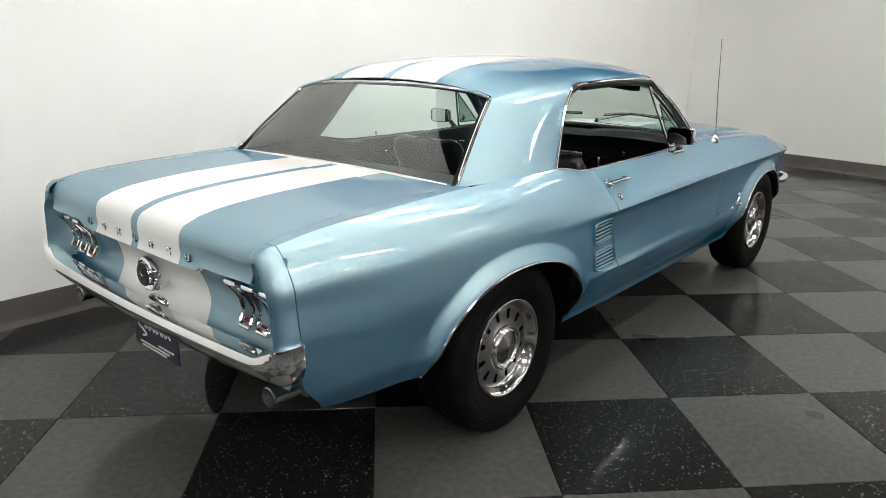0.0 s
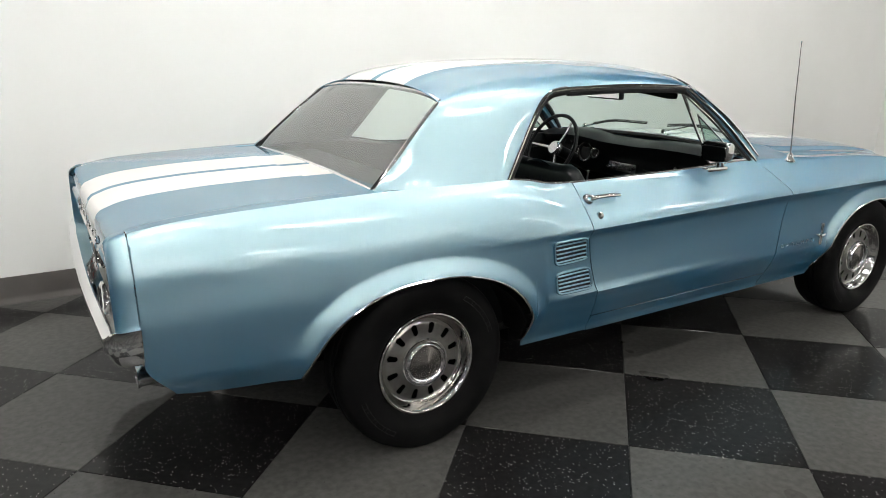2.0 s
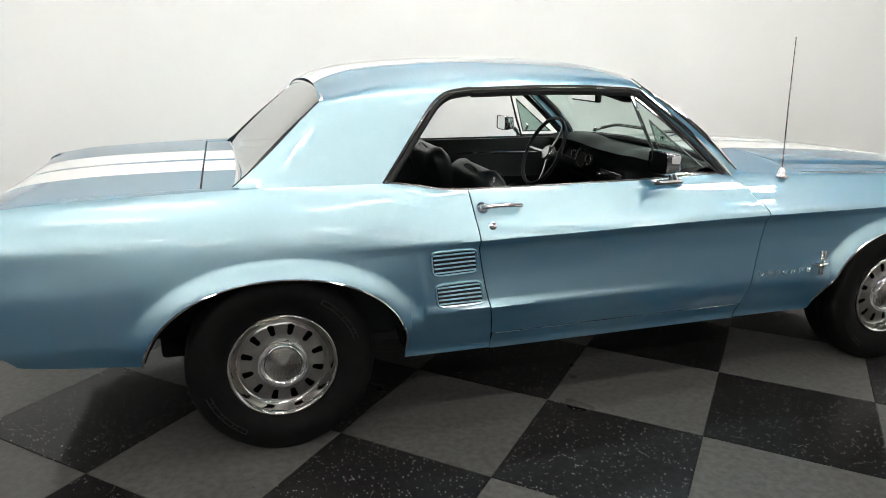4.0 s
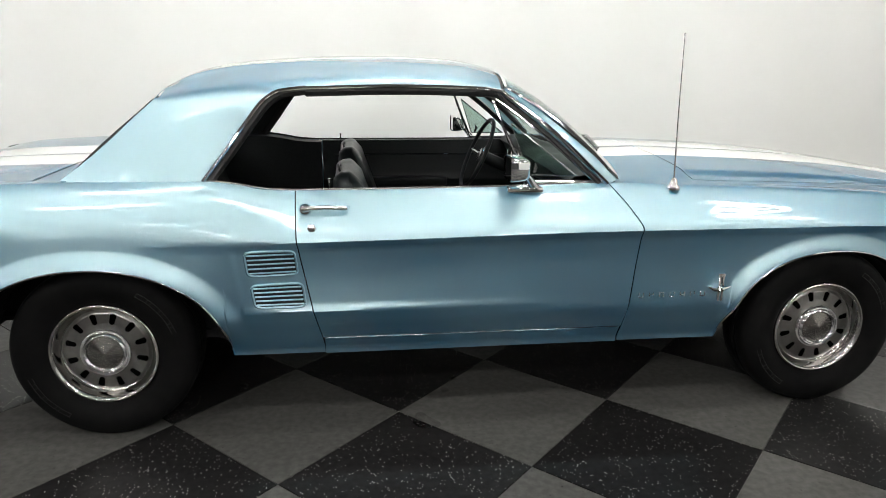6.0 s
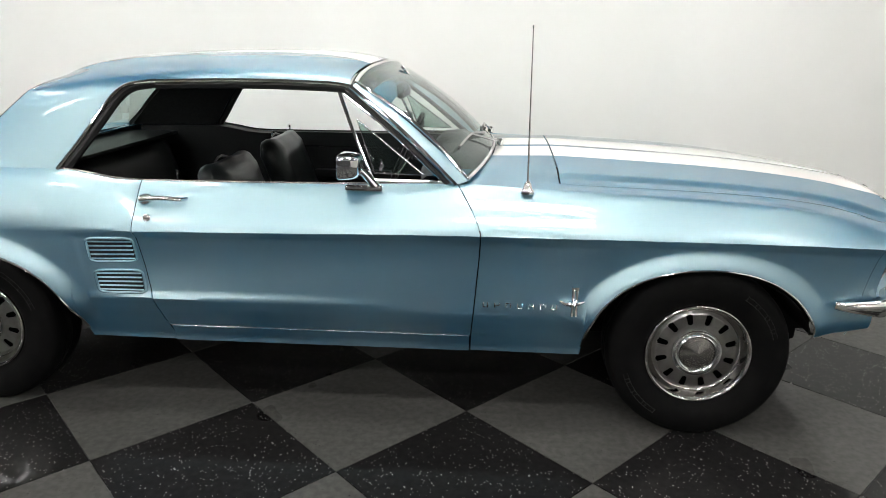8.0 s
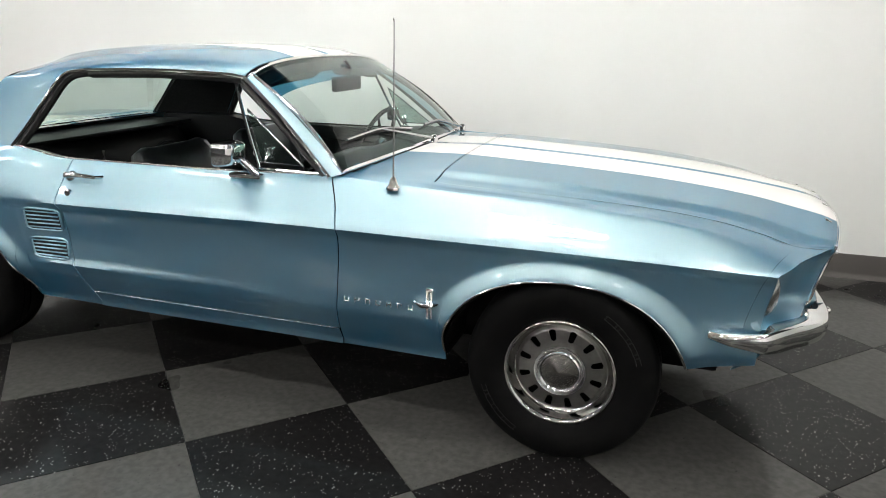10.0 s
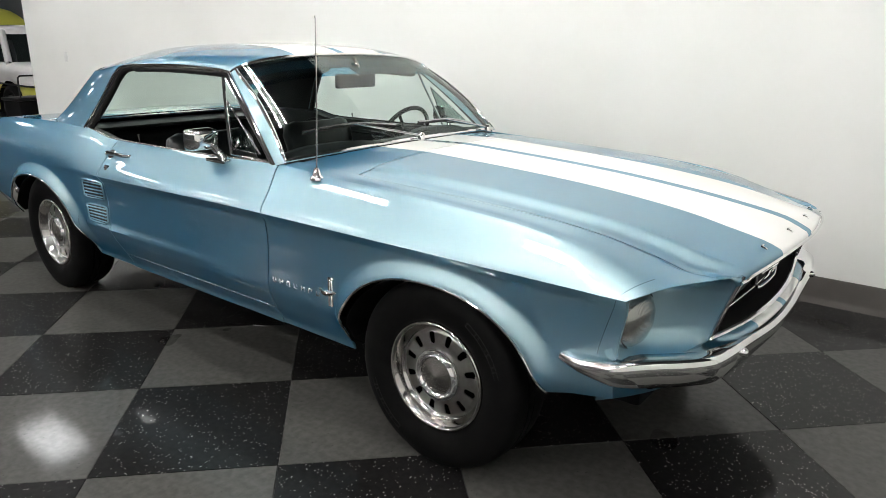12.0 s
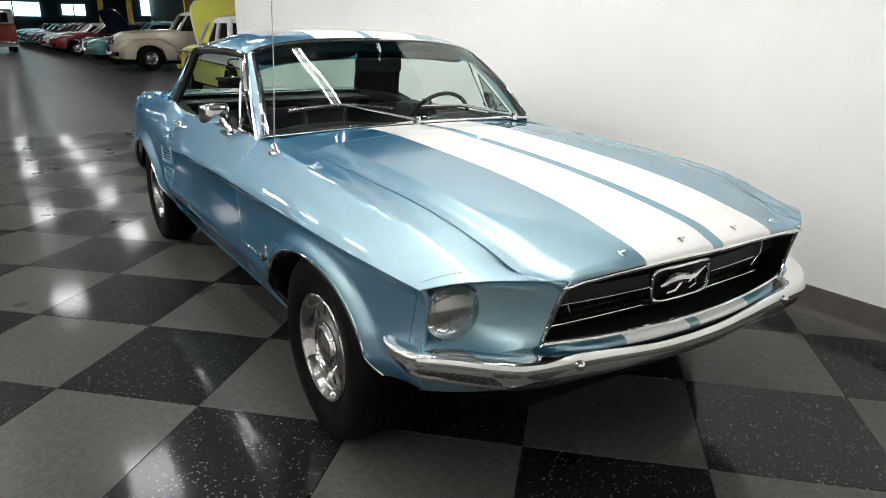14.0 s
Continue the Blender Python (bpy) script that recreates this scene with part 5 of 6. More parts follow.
cap = part("fuel_cap", revolve([(0.0, -2.2740), (0.026, -2.2740), (0.040, -2.2720), (0.042, -2.2660), (0.049, -2.2680), (0.057, -2.2640), (0.063, -2.2500), (0.064, -2.2250), (0.060, -2.2050), (0.05, -2.1700)], 44, "x", (0, 0, 0.636)), M["chrome"], car, "round chrome fuel cap with black centre", smooth=30)
part("cap_centre", revolve([(0.0, -2.2775), (0.037, -2.2765), (0.040, -2.2730)], 36, "x", (0, 0, 0.636)), M["seal"], cap)
part("cap_mark", moved(join(box(-0.002, 0.002, -0.016, 0.016, -0.003, 0.003, 0.001, 1), box(-0.002, 0.002, -0.003, 0.003, -0.014, 0.014, 0.001, 1)), pose(-2.2790, 0, 0.636, 0, 0, 0)), M["chrome"], cap)
part("plate_lamp", moved(revolve([(0.0, 0.020), (0.020, 0.016), (0.026, 0.006), (0.028, 0.0)], 20, "x"), pose(-2.228, 0.0, 0.530, 0, 0, 180) @ Matrix.Diagonal((1, 2.6, 0.9, 1))), M["chrome"], car, "oval chrome licence lamp")
for k, y in enumerate(np.linspace(0.335, -0.335, 7)):
    x = -2.262 - 0.0215 + 0.0
    z = 0.765
    part("tail_letter", join(box(x - 0.006, x, y - 0.013, y - 0.006, z - 0.012, z + 0.012, 0.0015, 1), box(x - 0.006, x, y - 0.013, y + 0.012, z - 0.012 + 0.009 * (k % 3), z - 0.005 + 0.009 * (k % 3), 0.0015, 1), box(x - 0.006, x, y + 0.006, y + 0.012, z - 0.012 + 0.01 * (k % 2), z + 0.012, 0.0015, 1)), M["chrome"], lid, "small chrome letter shape")
plate = part("licence_plate", box(-2.256, -2.251, -0.153, 0.153, 0.345, 0.497, 0.002, 1), M["plate"], car, "navy showroom plate with white script")
for z, a, b in ((0.366, -0.09, 0.11), (0.354, -0.07, 0.10), (0.380, -0.12, -0.02)):
    part("plate_bar", box(-2.2585, -2.2565, a, b, z - 0.003, z + 0.003), M["white_ink"], plate)
for line, r_ in (([(0.125, 0.462), (0.100, 0.476), (0.085, 0.462), (0.105, 0.447), (0.110, 0.428), (0.085, 0.418), (0.060, 0.400), (0.085, 0.392)], 0.0032),
                 ([(0.070, 0.440), (0.055, 0.425), (0.045, 0.441), (0.030, 0.424), (0.015, 0.440), (0.000, 0.424), (-0.012, 0.455), (-0.020, 0.424), (-0.040, 0.440), (-0.055, 0.424), (-0.065, 0.458), (-0.078, 0.424), (-0.095, 0.440), (-0.110, 0.426)], 0.0026)):
    part("plate_script", tube(polyline([(-2.2585, y, z) for y, z in line], 60), r_, 6), M["white_ink"], plate)

# ---- side trim ----
for s in (-1, 1):
    dr = [o for o in car.children if o.name.startswith("door")][0 if s < 0 else 1]
    fe = [o for o in car.children if o.name.startswith("front_fender")][0 if s < 0 else 1]
    qu = [o for o in car.children if o.name.startswith("quarter_panel")][0 if s < 0 else 1]
    Y = lambda x, z: s * side_y(x, z)
    # pull handle
    hz0 = 0.829
    hy = lambda x: s * (side_y(x, hz0) + 0.030)
    grip = [(x, hy(x), hz0 + 0.004 * math.sin((x + 0.667) / 0.16 * 3.1)) for x in np.linspace(-0.652, -0.512, 12)]
    hd = part("door_handle", tube([(-0.655, s * (side_y(-0.655, hz0) - 0.004), hz0 - 0.004)] + grip + [(-0.503, s * (side_y(-0.503, hz0) - 0.004), hz0 - 0.004)], [0.013, 0.013] + [0.009] * 8 + [0.0085, 0.008, 0.008, 0.009], 10), M["chrome"], dr, "polished pull handle")
    part("handle_foot", moved(revolve([(0.024, -0.006), (0.023, 0.008), (0.018, 0.016), (0.010, 0.022), (0.0, 0.024)], 20, "y"), pose(-0.652, s * (side_y(-0.652, hz0 - 0.008) - 0.002), hz0 - 0.010) @ Matrix.Scale(s, 4, (0, 1, 0))), M["chrome"], dr)
    part("door_lock", moved(revolve([(0.015, -0.004), (0.014, 0.006), (0.009, 0.009), (0.0, 0.0095)], 20, "y"), pose(-0.629, s * side_y(-0.629, 0.766), 0.766, s * 12) @ Matrix.Scale(s, 4, (0, 1, 0))), M["chrome"], dr, "round key lock")
    # sill along the window opening
    part("window_sill_strip", tube([(x, s * (top_y(x) - 0.004), top_z(x) + 0.001) for x in np.linspace(-0.995, 0.44, 50)], 0.005, 6), M["dull_chrome"], dr, "dull window sill strip")
    part("lock_knob", tube([(-0.57, s * 0.705, 0.870), (-0.57, s * 0.705, 0.900), (-0.57, s * 0.705, 0.914)], [0.0035, 0.0035, 0.006], 8), M["chrome"], dr)
    # louvred scoops
    for (x0, x1, z0, z1, lean) in ((-0.862, -0.690, 0.602, 0.690, 0.010), (-0.845, -0.668, 0.486, 0.570, 0.012)):
        yy = lambda x, z: s * (side_y(x, z) + 0.001)
        P = lambda u, v: (x0 + (x1 - x0) * u + lean * (1 - v), z0 + (z1 - z0) * v)
        loop = []
        for k in range(36):
            a = 2 * math.pi * k / 36
            c_, s_ = math.cos(a), math.sin(a)
            x, z = P(0.5 + 0.5 * (abs(c_) ** 0.3) * (1 if c_ > 0 else -1), 0.5 + 0.5 * (abs(s_) ** 0.3) * (1 if s_ > 0 else -1))
            loop.append((x, yy(x, z) + s * 0.003, z))
        vent = part("side_scoop", tube(loop, 0.0045, 6, closed=True), M["blue"], qu, "louvred side scoop with painted rim")
        # flat dark sheet on the skin, coloured as the shade inside a recess
        part("scoop_back", grid([[(P(u, v)[0], yy(*P(u, v)) + s * 0.0005, P(u, v)[1]) for u in np.linspace(0.03, 0.97, 6)] for v in np.linspace(0.05, 0.95, 4)]), M["seal"], vent, thick=0.001)
        for v in np.linspace(0.14, 0.86, 5):
            rows = []
            for u in np.linspace(0.04, 0.96, 8):
                x, z = P(u, v)
                y = yy(x, z)
                rows.append([(x, y + s * 0.001, z + 0.0022), (x, y + s * 0.006, z - 0.0015), (x, y + s * 0.006, z - 0.0030), (x, y + s * 0.001, z - 0.0005)])
            part("louvre", grid(rows), M["blue"], vent, smooth=30)
    # fender script, kept as plain chrome shapes, and the upright badge
    for k, x in enumerate(np.linspace(0.580, 0.822, 7)):
        z = 0.484
        y0 = side_y(x, z)
        a, b = min(s * (y0 - 0.002), s * (y0 + 0.005)), max(s * (y0 - 0.002), s * (y0 + 0.005))
        part("fender_letter", join(box(x - 0.010, x - 0.006, a, b, z - 0.010, z + 0.010, 0.001, 1), box(x - 0.010, x + 0.009, a, b, z - 0.010 + 0.008 * (k % 3), z - 0.006 + 0.008 * (k % 3), 0.001, 1), box(x + 0.006, x + 0.010, a, b, z - 0.010 + 0.008 * (k % 2), z + 0.010, 0.001, 1)), M["chrome"], fe, "small chrome letter shape")
    y0 = side_y(0.895, 0.505)
    part("fender_badge", join(box(0.880, 0.890, min(s * (y0 - 0.004), s * (y0 + 0.008)), max(s * (y0 - 0.004), s * (y0 + 0.008)), 0.452, 0.552, 0.002, 1), box(0.893, 0.903, min(s * (y0 - 0.004), s * (y0 + 0.008)), max(s * (y0 - 0.004), s * (y0 + 0.008)), 0.452, 0.552, 0.002, 1), tube(polyline([(0.838, s * (y0 + 0.008), 0.513), (0.865, s * (y0 + 0.013), 0.503), (0.895, s * (y0 + 0.016), 0.506), (0.925, s * (y0 + 0.010), 0.512)], 12), [0.003, 0.004, 0.006, 0.008, 0.010, 0.011, 0.011, 0.010, 0.008, 0.007, 0.005, 0.003], 8), box(0.878, 0.905, min(s * (y0 - 0.004), s * (y0 + 0.007)), max(s * (y0 - 0.004), s * (y0 + 0.007)), 0.548, 0.562, 0.002, 1)), M["chrome"], fe, "upright chrome badge")
    # vent window
    post = polyline([(0.030, 0.628, 1.196), (0.085, 0.664, 1.060), (0.160, 0.706, 0.892)], 10)
    lean_ = polyline([(0.048, 0.625, 1.190), (0.22, 0.668, 1.062), (0.415, 0.708, 0.893)], 14)
    vw = part("vent_window", tube([(a, s * b, c) for a, b, c in post], 0.0065, 8), M["chrome"], dr, "triangular vent window with chrome frame")
    part("vent_frame", tube([(a, s * b, c) for a, b, c in lean_], 0.005, 8), M["chrome"], vw)
    part("vent_frame", tube([(a, s * b, c) for a, b, c in polyline([(0.160, 0.706, 0.894), (0.29, 0.708, 0.894), (0.415, 0.708, 0.893)], 8)], 0.006, 8), M["chrome"], vw)
    inner = [(0.098, 0.664, 1.105), (0.165, 0.698, 0.918), (0.345, 0.704, 0.915)]
    part("vent_frame", tube([(a, s * b, c) for a, b, c in inner], 0.0042, 8, closed=True), M["dull_chrome"], vw)
    part("vent_glass", ([(a, s * b, c) for a, b, c in inner], [(0, 1, 2)]), M["glass"], vw, smooth=0, thick=0.003).visible_shadow = False
    part("vent_latch", tube([(0.185, s * 0.700, 0.925), (0.192, s * 0.690, 0.945), (0.187, s * 0.690, 0.965)], [0.006, 0.008, 0.004], 8), M["chrome"], vw)
    # black seal inside the drip moulding
    part("window_seal", tube([(x, s * (roof_side_y(x) - 0.010), roof_side_z(x) - 0.016) for x in np.linspace(0.05, -0.64, 24)] + [(a + 0.012, s * (b - 0.012), c - 0.010) for a, b, c in polyline(WIN_REAR, 22)], 0.017, 8), M["seal"], roof, "black window seal")
    # wing mirror on the door
    mz, my = 0.884, s * 0.752
    mb = part("wing_mirror", box(0.070, 0.205, min(my - s * 0.018, my + s * 0.022), max(my - s * 0.018, my + s * 0.022), 0.866, 0.884, 0.008), M["chrome"], dr, "polished rectangular wing mirror on a stalk")
    part("mirror_stalk", tube(polyline([(0.175, s * 0.752, 0.880), (0.150, s * 0.765, 0.915), (0.120, s * 0.785, 0.950)], 8), [0.020, 0.018, 0.016, 0.014, 0.013, 0.012, 0.012, 0.012], 10), M["chrome"], mb)
    rows = []
    for t, sx in ((0.0, 0.55), (0.006, 0.78), (0.022, 0.93), (0.050, 1.0), (0.070, 1.02), (0.075, 0.95)):
        rows.append([(0.138 - t, s * 0.795 + 0.066 * sx * (abs(math.cos(a)) ** 0.34) * (1 if math.cos(a) > 0 else -1), 0.960 + 0.043 * sx * (abs(math.sin(a)) ** 0.34) * (1 if math.sin(a) > 0 else -1)) for a in np.linspace(0, 2 * math.pi, 25)])
    rows.insert(0, [(0.139, s * 0.795, 0.960)] * 25)
    part("mirror_head", grid(rows), M["chrome"], mb, smooth=50)
    part("mirror_glass", box(0.066, 0.069, s * 0.795 - 0.056, s * 0.795 + 0.056, 0.922, 0.998, 0.001, 1), M["mirror"] if "mirror" in M else M["chrome"], mb)

# aerial
aerial = part("aerial", tube([(0.715, -0.738, 0.895), (0.7135, -0.722, 1.16), (0.712, -0.712, 1.424)], [0.0032, 0.0026, 0.0018], 8), M["dull_chrome"], car, "thin upright metal aerial on the fender")
part("aerial_base", revolve([(0.026, 0.866), (0.025, 0.874), (0.016, 0.882), (0.012, 0.900), (0.007, 0.908), (0.0, 0.909)], 20, "z", (0.715, -0.738, 0)), M["chrome"], aerial, "chrome aerial base")
part("aerial_tip", revolve([(0.0, 1.420), (0.0035, 1.422), (0.0035, 1.428), (0.0, 1.431)], 10, "z", (0.712, -0.712, 0)), M["chrome"], aerial)


# wipers
def wiper(pivot, elbow, tip_a, tip_b):
    w = part("wiper", tube([pivot, elbow], [0.006, 0.004], 8), M["dull_chrome"], car, "bare metal windscreen wiper")
    part("wiper_pivot", revolve([(0.016, -0.02), (0.016, 0.006), (0.010, 0.014), (0.0, 0.016)], 16, "z", pivot), M["chrome"], w)
    part("wiper_blade", tube(polyline([tip_a, elbow, tip_b], 12), 0.005, 6), M["dull_chrome"], w)
    part("wiper_rubber", tube([(x - 0.004, y, z - 0.009) for x, y, z in polyline([tip_a, elbow, tip_b], 12)], 0.004, 6), M["seal"], w)


def on_screen(y, t, lift=0.012):
    """A place just above the windscreen: y across, t up the glass."""
    c = min(max((y / (WS_LOW[1] + (WS_TOP[1] - WS_LOW[1]) * t) + 1) / 2 * 28, 0), 28)
    r = ws[int(round(t * 15))]
    p = r[int(round(c))]
    return (p[0] + lift, y, p[2] + lift)


wiper((0.615, -0.03, 0.948), on_screen(-0.34, 0.20), on_screen(-0.58, 0.20), on_screen(-0.12, 0.14))
wiper((0.565, 0.56, 0.930), on_screen(0.24, 0.13), on_screen(0.03, 0.13), on_screen(0.45, 0.09))

# ---- cabin ----
cabin = part("cabin_floor", box(-1.30, 0.62, -0.68, 0.68, 0.30, 0.335, 0.01), M["carpet"], car, "dark carpeted cabin floor")
part("tunnel", box(-1.0, 0.62, -0.13, 0.13, 0.33, 0.45, 0.05, 3), M["carpet"], cabin)
part("firewall", box(0.58, 0.62, -0.62, 0.62, 0.33, 0.862, 0.01), M["black"], cabin)
rows = [[(p[0], p[1] * 0.965, p[2] - 0.028) for p in r[3:-3]] for r in roof_rows[1:-1]]
part("headliner", grid(rows), M["headliner"], car, "dark perforated headliner", smooth=60, thick=0.004)
for s in (-1, 1):
    inner = [[(P_[0], s * (P_[1] - 0.030), P_[2]) for P_ in r] for r in sail_grid]
    part("pillar_trim", grid(inner), M["headliner"], car, "dark inner trim of the rear roof pillar", smooth=60, thick=0.004)
    # door card
    rows = []
    for x in np.linspace(-0.67, 0.47, 14):
        yt = top_y(x) - 0.010
        rows.append([(x, s * yt, top_z(x) - 0.002), (x, s * (yt - 0.028), top_z(x) - 0.004), (x, s * (yt - 0.045), 0.83), (x, s * (yt - 0.040), 0.70), (x, s * (yt - 0.060), 0.66), (x, s * (yt - 0.045), 0.60), (x, s * (yt - 0.035), 0.34)])
    dc = part("door_card", grid(rows), M["vinyl"], car, "black vinyl inner door panel", smooth=40, thick=0.004)
    part("door_card_strip", tube([(x, s * (top_y(x) - 0.056), 0.80) for x in np.linspace(-0.60, 0.40, 14)], 0.004, 6), M["chrome"], dc)
    part("arm_rest", box(-0.42, 0.02, min(s * 0.60, s * 0.665), max(s * 0.60, s * 0.665), 0.63, 0.68, 0.018, 3), M["vinyl"], dc)
    part("window_crank", tube([(0.10, s * 0.655, 0.62), (0.10, s * 0.635, 0.62), (0.02, s * 0.630, 0.60)], 0.006, 6), M["chrome"], dc)
    # rear side panel
    rows = []
    for x in np.linspace(-1.42, -0.675, 12):
        yt = top_y(x) - 0.012
        rows.append([(x, s * yt, top_z(x) - 0.004), (x, s * (yt - 0.05), top_z(x) - 0.012), (x, s * (yt - 0.06), 0.70), (x, s * (yt - 0.07), 0.34)])
    part("rear_side_panel", grid(rows), M["vinyl"], car, "black vinyl rear side panel", smooth=40, thick=0.004)


def cushion(x0, x1, y0, y1, z0, z1, r, lean=0.0, puff=0.015):
    """A stuffed block with rounded edges and a slightly domed face; lean tips its top back, in degrees."""
    bm = bmesh.new()
    bmesh.ops.create_cube(bm, size=1)
    bmesh.ops.subdivide_edges(bm, edges=bm.edges[:], cuts=3, use_grid_fill=True)
    cx, cy, cz = (x0 + x1) / 2, (y0 + y1) / 2, (z0 + z1) / 2
    sx, sy, sz = x1 - x0, y1 - y0, z1 - z0
    for v in bm.verts:
        p = Vector((v.co.x * sx, v.co.y * sy, v.co.z * sz))
        q = Vector((max(-sx / 2 + r, min(sx / 2 - r, p.x)), max(-sy / 2 + r, min(sy / 2 - r, p.y)), max(-sz / 2 + r, min(sz / 2 - r, p.z))))
        d = p - q
        p = q + d.normalized() * min(r, d.length) if d.length > 1e-6 else p
        dome = (1 - (2 * v.co.y) ** 2)
        p.x += math.copysign(puff * dome * (1 - (2 * v.co.z) ** 2), v.co.x) if sx < sz else 0
        p.z += puff * dome * (1 - (2 * v.co.x) ** 2) if sx >= sz and v.co.z > 0 else 0
        v.co = p
    sub = bmesh.ops.subdivide_edges(bm, edges=bm.edges[:], cuts=1, use_grid_fill=True, smooth=0.6)
    m = pose(cx, cy, cz) @ pose(0, 0, -sz / 2) @ pose(0, 0, 0, 0, -lean, 0) @ pose(0, 0, sz / 2)
    bm.transform(m)
    bm.verts.ensure_lookup_table()
    out = [tuple(v.co) for v in bm.verts], [tuple(v.index for v in f.verts) for f in bm.faces]
    bm.free()
    return out


for s in (-1, 1):
    y = s * 0.36
    st = part("front_seat", cushion(-0.50, 0.02, y - 0.25, y + 0.25, 0.38, 0.53, 0.06), M["seat"], car, "dark grained vinyl low-backed bucket seat", smooth=70)
    part("seat_back", cushion(-0.430, -0.330, y - 0.24, y + 0.24, 0.46, 0.925, 0.05, lean=19), M["seat"], st, smooth=70)
    part("seat_piping", tube([(-0.447 - 0.10 * math.sin(k), y + 0.20 * math.cos(k), 0.66 + 0.25 * math.sin(k)) for k in np.linspace(0.2, math.pi - 0.2, 14)], 0.005, 6), M["seat"], st)
part("rear_seat", cushion(-1.12, -0.72, -0.58, 0.58, 0.36, 0.52, 0.06), M["vinyl"], car, "black vinyl rear bench", smooth=70)
part("rear_seat_back", cushion(-1.24, -1.10, -0.58, 0.58, 0.48, 0.86, 0.05, lean=18), M["vinyl"], car, "black vinyl rear bench back", smooth=70)
part("package_shelf", box(-1.53, -1.20, -0.64, 0.64, 0.86, 0.880, 0.006), M["vinyl"], car, "dark shelf under the rear window")

# dashboard
rows = []
for y in np.linspace(-0.67, 0.67, 41):
    pod = 0.030 * (math.exp(-((y - 0.36) / 0.17) ** 4) + 0.6 * math.exp(-((y + 0.36) / 0.2) ** 4))
    rows.append([(0.570 - 0.115 * (abs(y) / 0.67) ** 3, y, 0.898), (0.50 - 0.06 * (abs(y) / 0.67) ** 3, y, 0.905 + 0.2 * pod), (0.42, y, 0.915 + 0.9 * pod), (0.35 - 0.6 * pod, y, 0.905 + 1.0 * pod), (0.325 - 0.9 * pod, y, 0.885 + 0.6 * pod), (0.345, y, 0.865), (0.375, y, 0.80), (0.365, y, 0.74), (0.385, y, 0.70), (0.44, y, 0.685)])
dash = part("dashboard", grid(rows), M["vinyl"], car, "black padded dashboard with round instruments", smooth=50, thick=0.004)
for y, r in ((0.46, 0.055), (0.30, 0.055), (0.38, 0.030), (0.22, 0.028), (0.54, 0.028)):
    part("gauge", moved(revolve([(0.0, 0.0), (r * 0.86, 0.0), (r * 0.88, -0.012), (r, -0.014), (r, 0.0)], 28, "x"), pose(0.352, y, 0.81, 0, 12, 0)), M["seal"], dash)
    part("gauge_rim", moved(tube([(-0.014, r * math.cos(a), r * math.sin(a)) for a in np.linspace(0, 2 * math.pi, 28, endpoint=False)], 0.004, 6, closed=True), pose(0.352, y, 0.81, 0, 12, 0)), M["chrome"], dash)
part("radio", box(0.345, 0.40, -0.10, 0.10, 0.735, 0.785, 0.004), M["dull_chrome"], dash, "chrome-faced radio")
for y in (-0.085, 0.085):
    part("radio_knob", revolve([(0.012, 0.345), (0.011, 0.322), (0.0, 0.321)], 14, "x", (0, y, 0.76)), M["chrome"], dash)
part("dash_strip", tube([(0.362, y, 0.765) for y in np.linspace(-0.62, -0.14, 8)], 0.004, 6), M["chrome"], dash)
part("glove_box_knob", revolve([(0.012, 0.365), (0.012, 0.350), (0.0, 0.348)], 14, "x", (0, -0.36, 0.80)), M["chrome"], dash)
part("console", box(-0.25, 0.36, -0.10, 0.10, 0.44, 0.55, 0.02, 3), M["vinyl"], car, "black centre console")
part("shifter", tube([(0.08, 0, 0.54), (0.06, 0, 0.66)], [0.007, 0.005], 8), M["chrome"], car, "chrome floor shifter")

# steering wheel
at = pose(0.145, 0.37, 0.845, 0, -66, 0)
rim = part("steering_wheel", moved(tube([(0.19 * math.cos(a), 0.19 * math.sin(a), 0.0) for a in np.linspace(0, 2 * math.pi, 48, endpoint=False)], 0.011, 8, closed=True), at), M["vinyl"], car, "dark thin-rimmed steering wheel with metal spokes")
for a in (90, 210, 330):
    a = radians(a)
    part("spoke", moved(tube([(0.03 * math.cos(a), 0.03 * math.sin(a), -0.03), (0.12 * math.cos(a), 0.12 * math.sin(a), -0.018), (0.186 * math.cos(a), 0.186 * math.sin(a), 0.0)], [0.012, 0.010, 0.009], 8, flat=0.4), at), M["dull_chrome"], rim)
part("horn_cap", moved(revolve([(0.045, -0.045), (0.045, -0.025), (0.035, -0.012), (0.0, -0.008)], 28, "z"), at), M["dull_chrome"], rim, "round horn cap")
part("steering_column", moved(tube([(0, 0, -0.04), (0, 0, -0.36)], [0.032, 0.036], 14), at), M["vinyl"], rim)
# mirror
rv = part("rear_view_mirror", box(0.165, 0.195, -0.125, 0.125, 1.135, 1.200, 0.012, 3), M["vinyl"], car, "dark rear-view mirror behind the windscreen")
part("mirror_face", box(0.1625, 0.1645, -0.115, 0.115, 1.142, 1.193, 0.0008, 1), M["chrome"], rv)
part("mirror_arm", tube([(0.19, 0, 1.19), (0.20, 0, 1.235), (0.17, 0, 1.268)], 0.007, 8), M["chrome"], rv)

# the tail overhang is a little longer than its panels were laid out
for ob in car.children_recursive:
    for v in ob.data.vertices:
        v.co.x -= 0.022 * smoothstep(-1.74, -2.16, v.co.x)



# ---- the hall beyond the bay: parked cars in a row, far windows ----
def flat_paint(name, base, metal=0.0):
    return mat(name, base, rough=0.32, metal=metal, coat=1.0, coat_rough=0.04, grain=(tuple(v * 0.9 for v in base), 3, 0.4, 0.7))


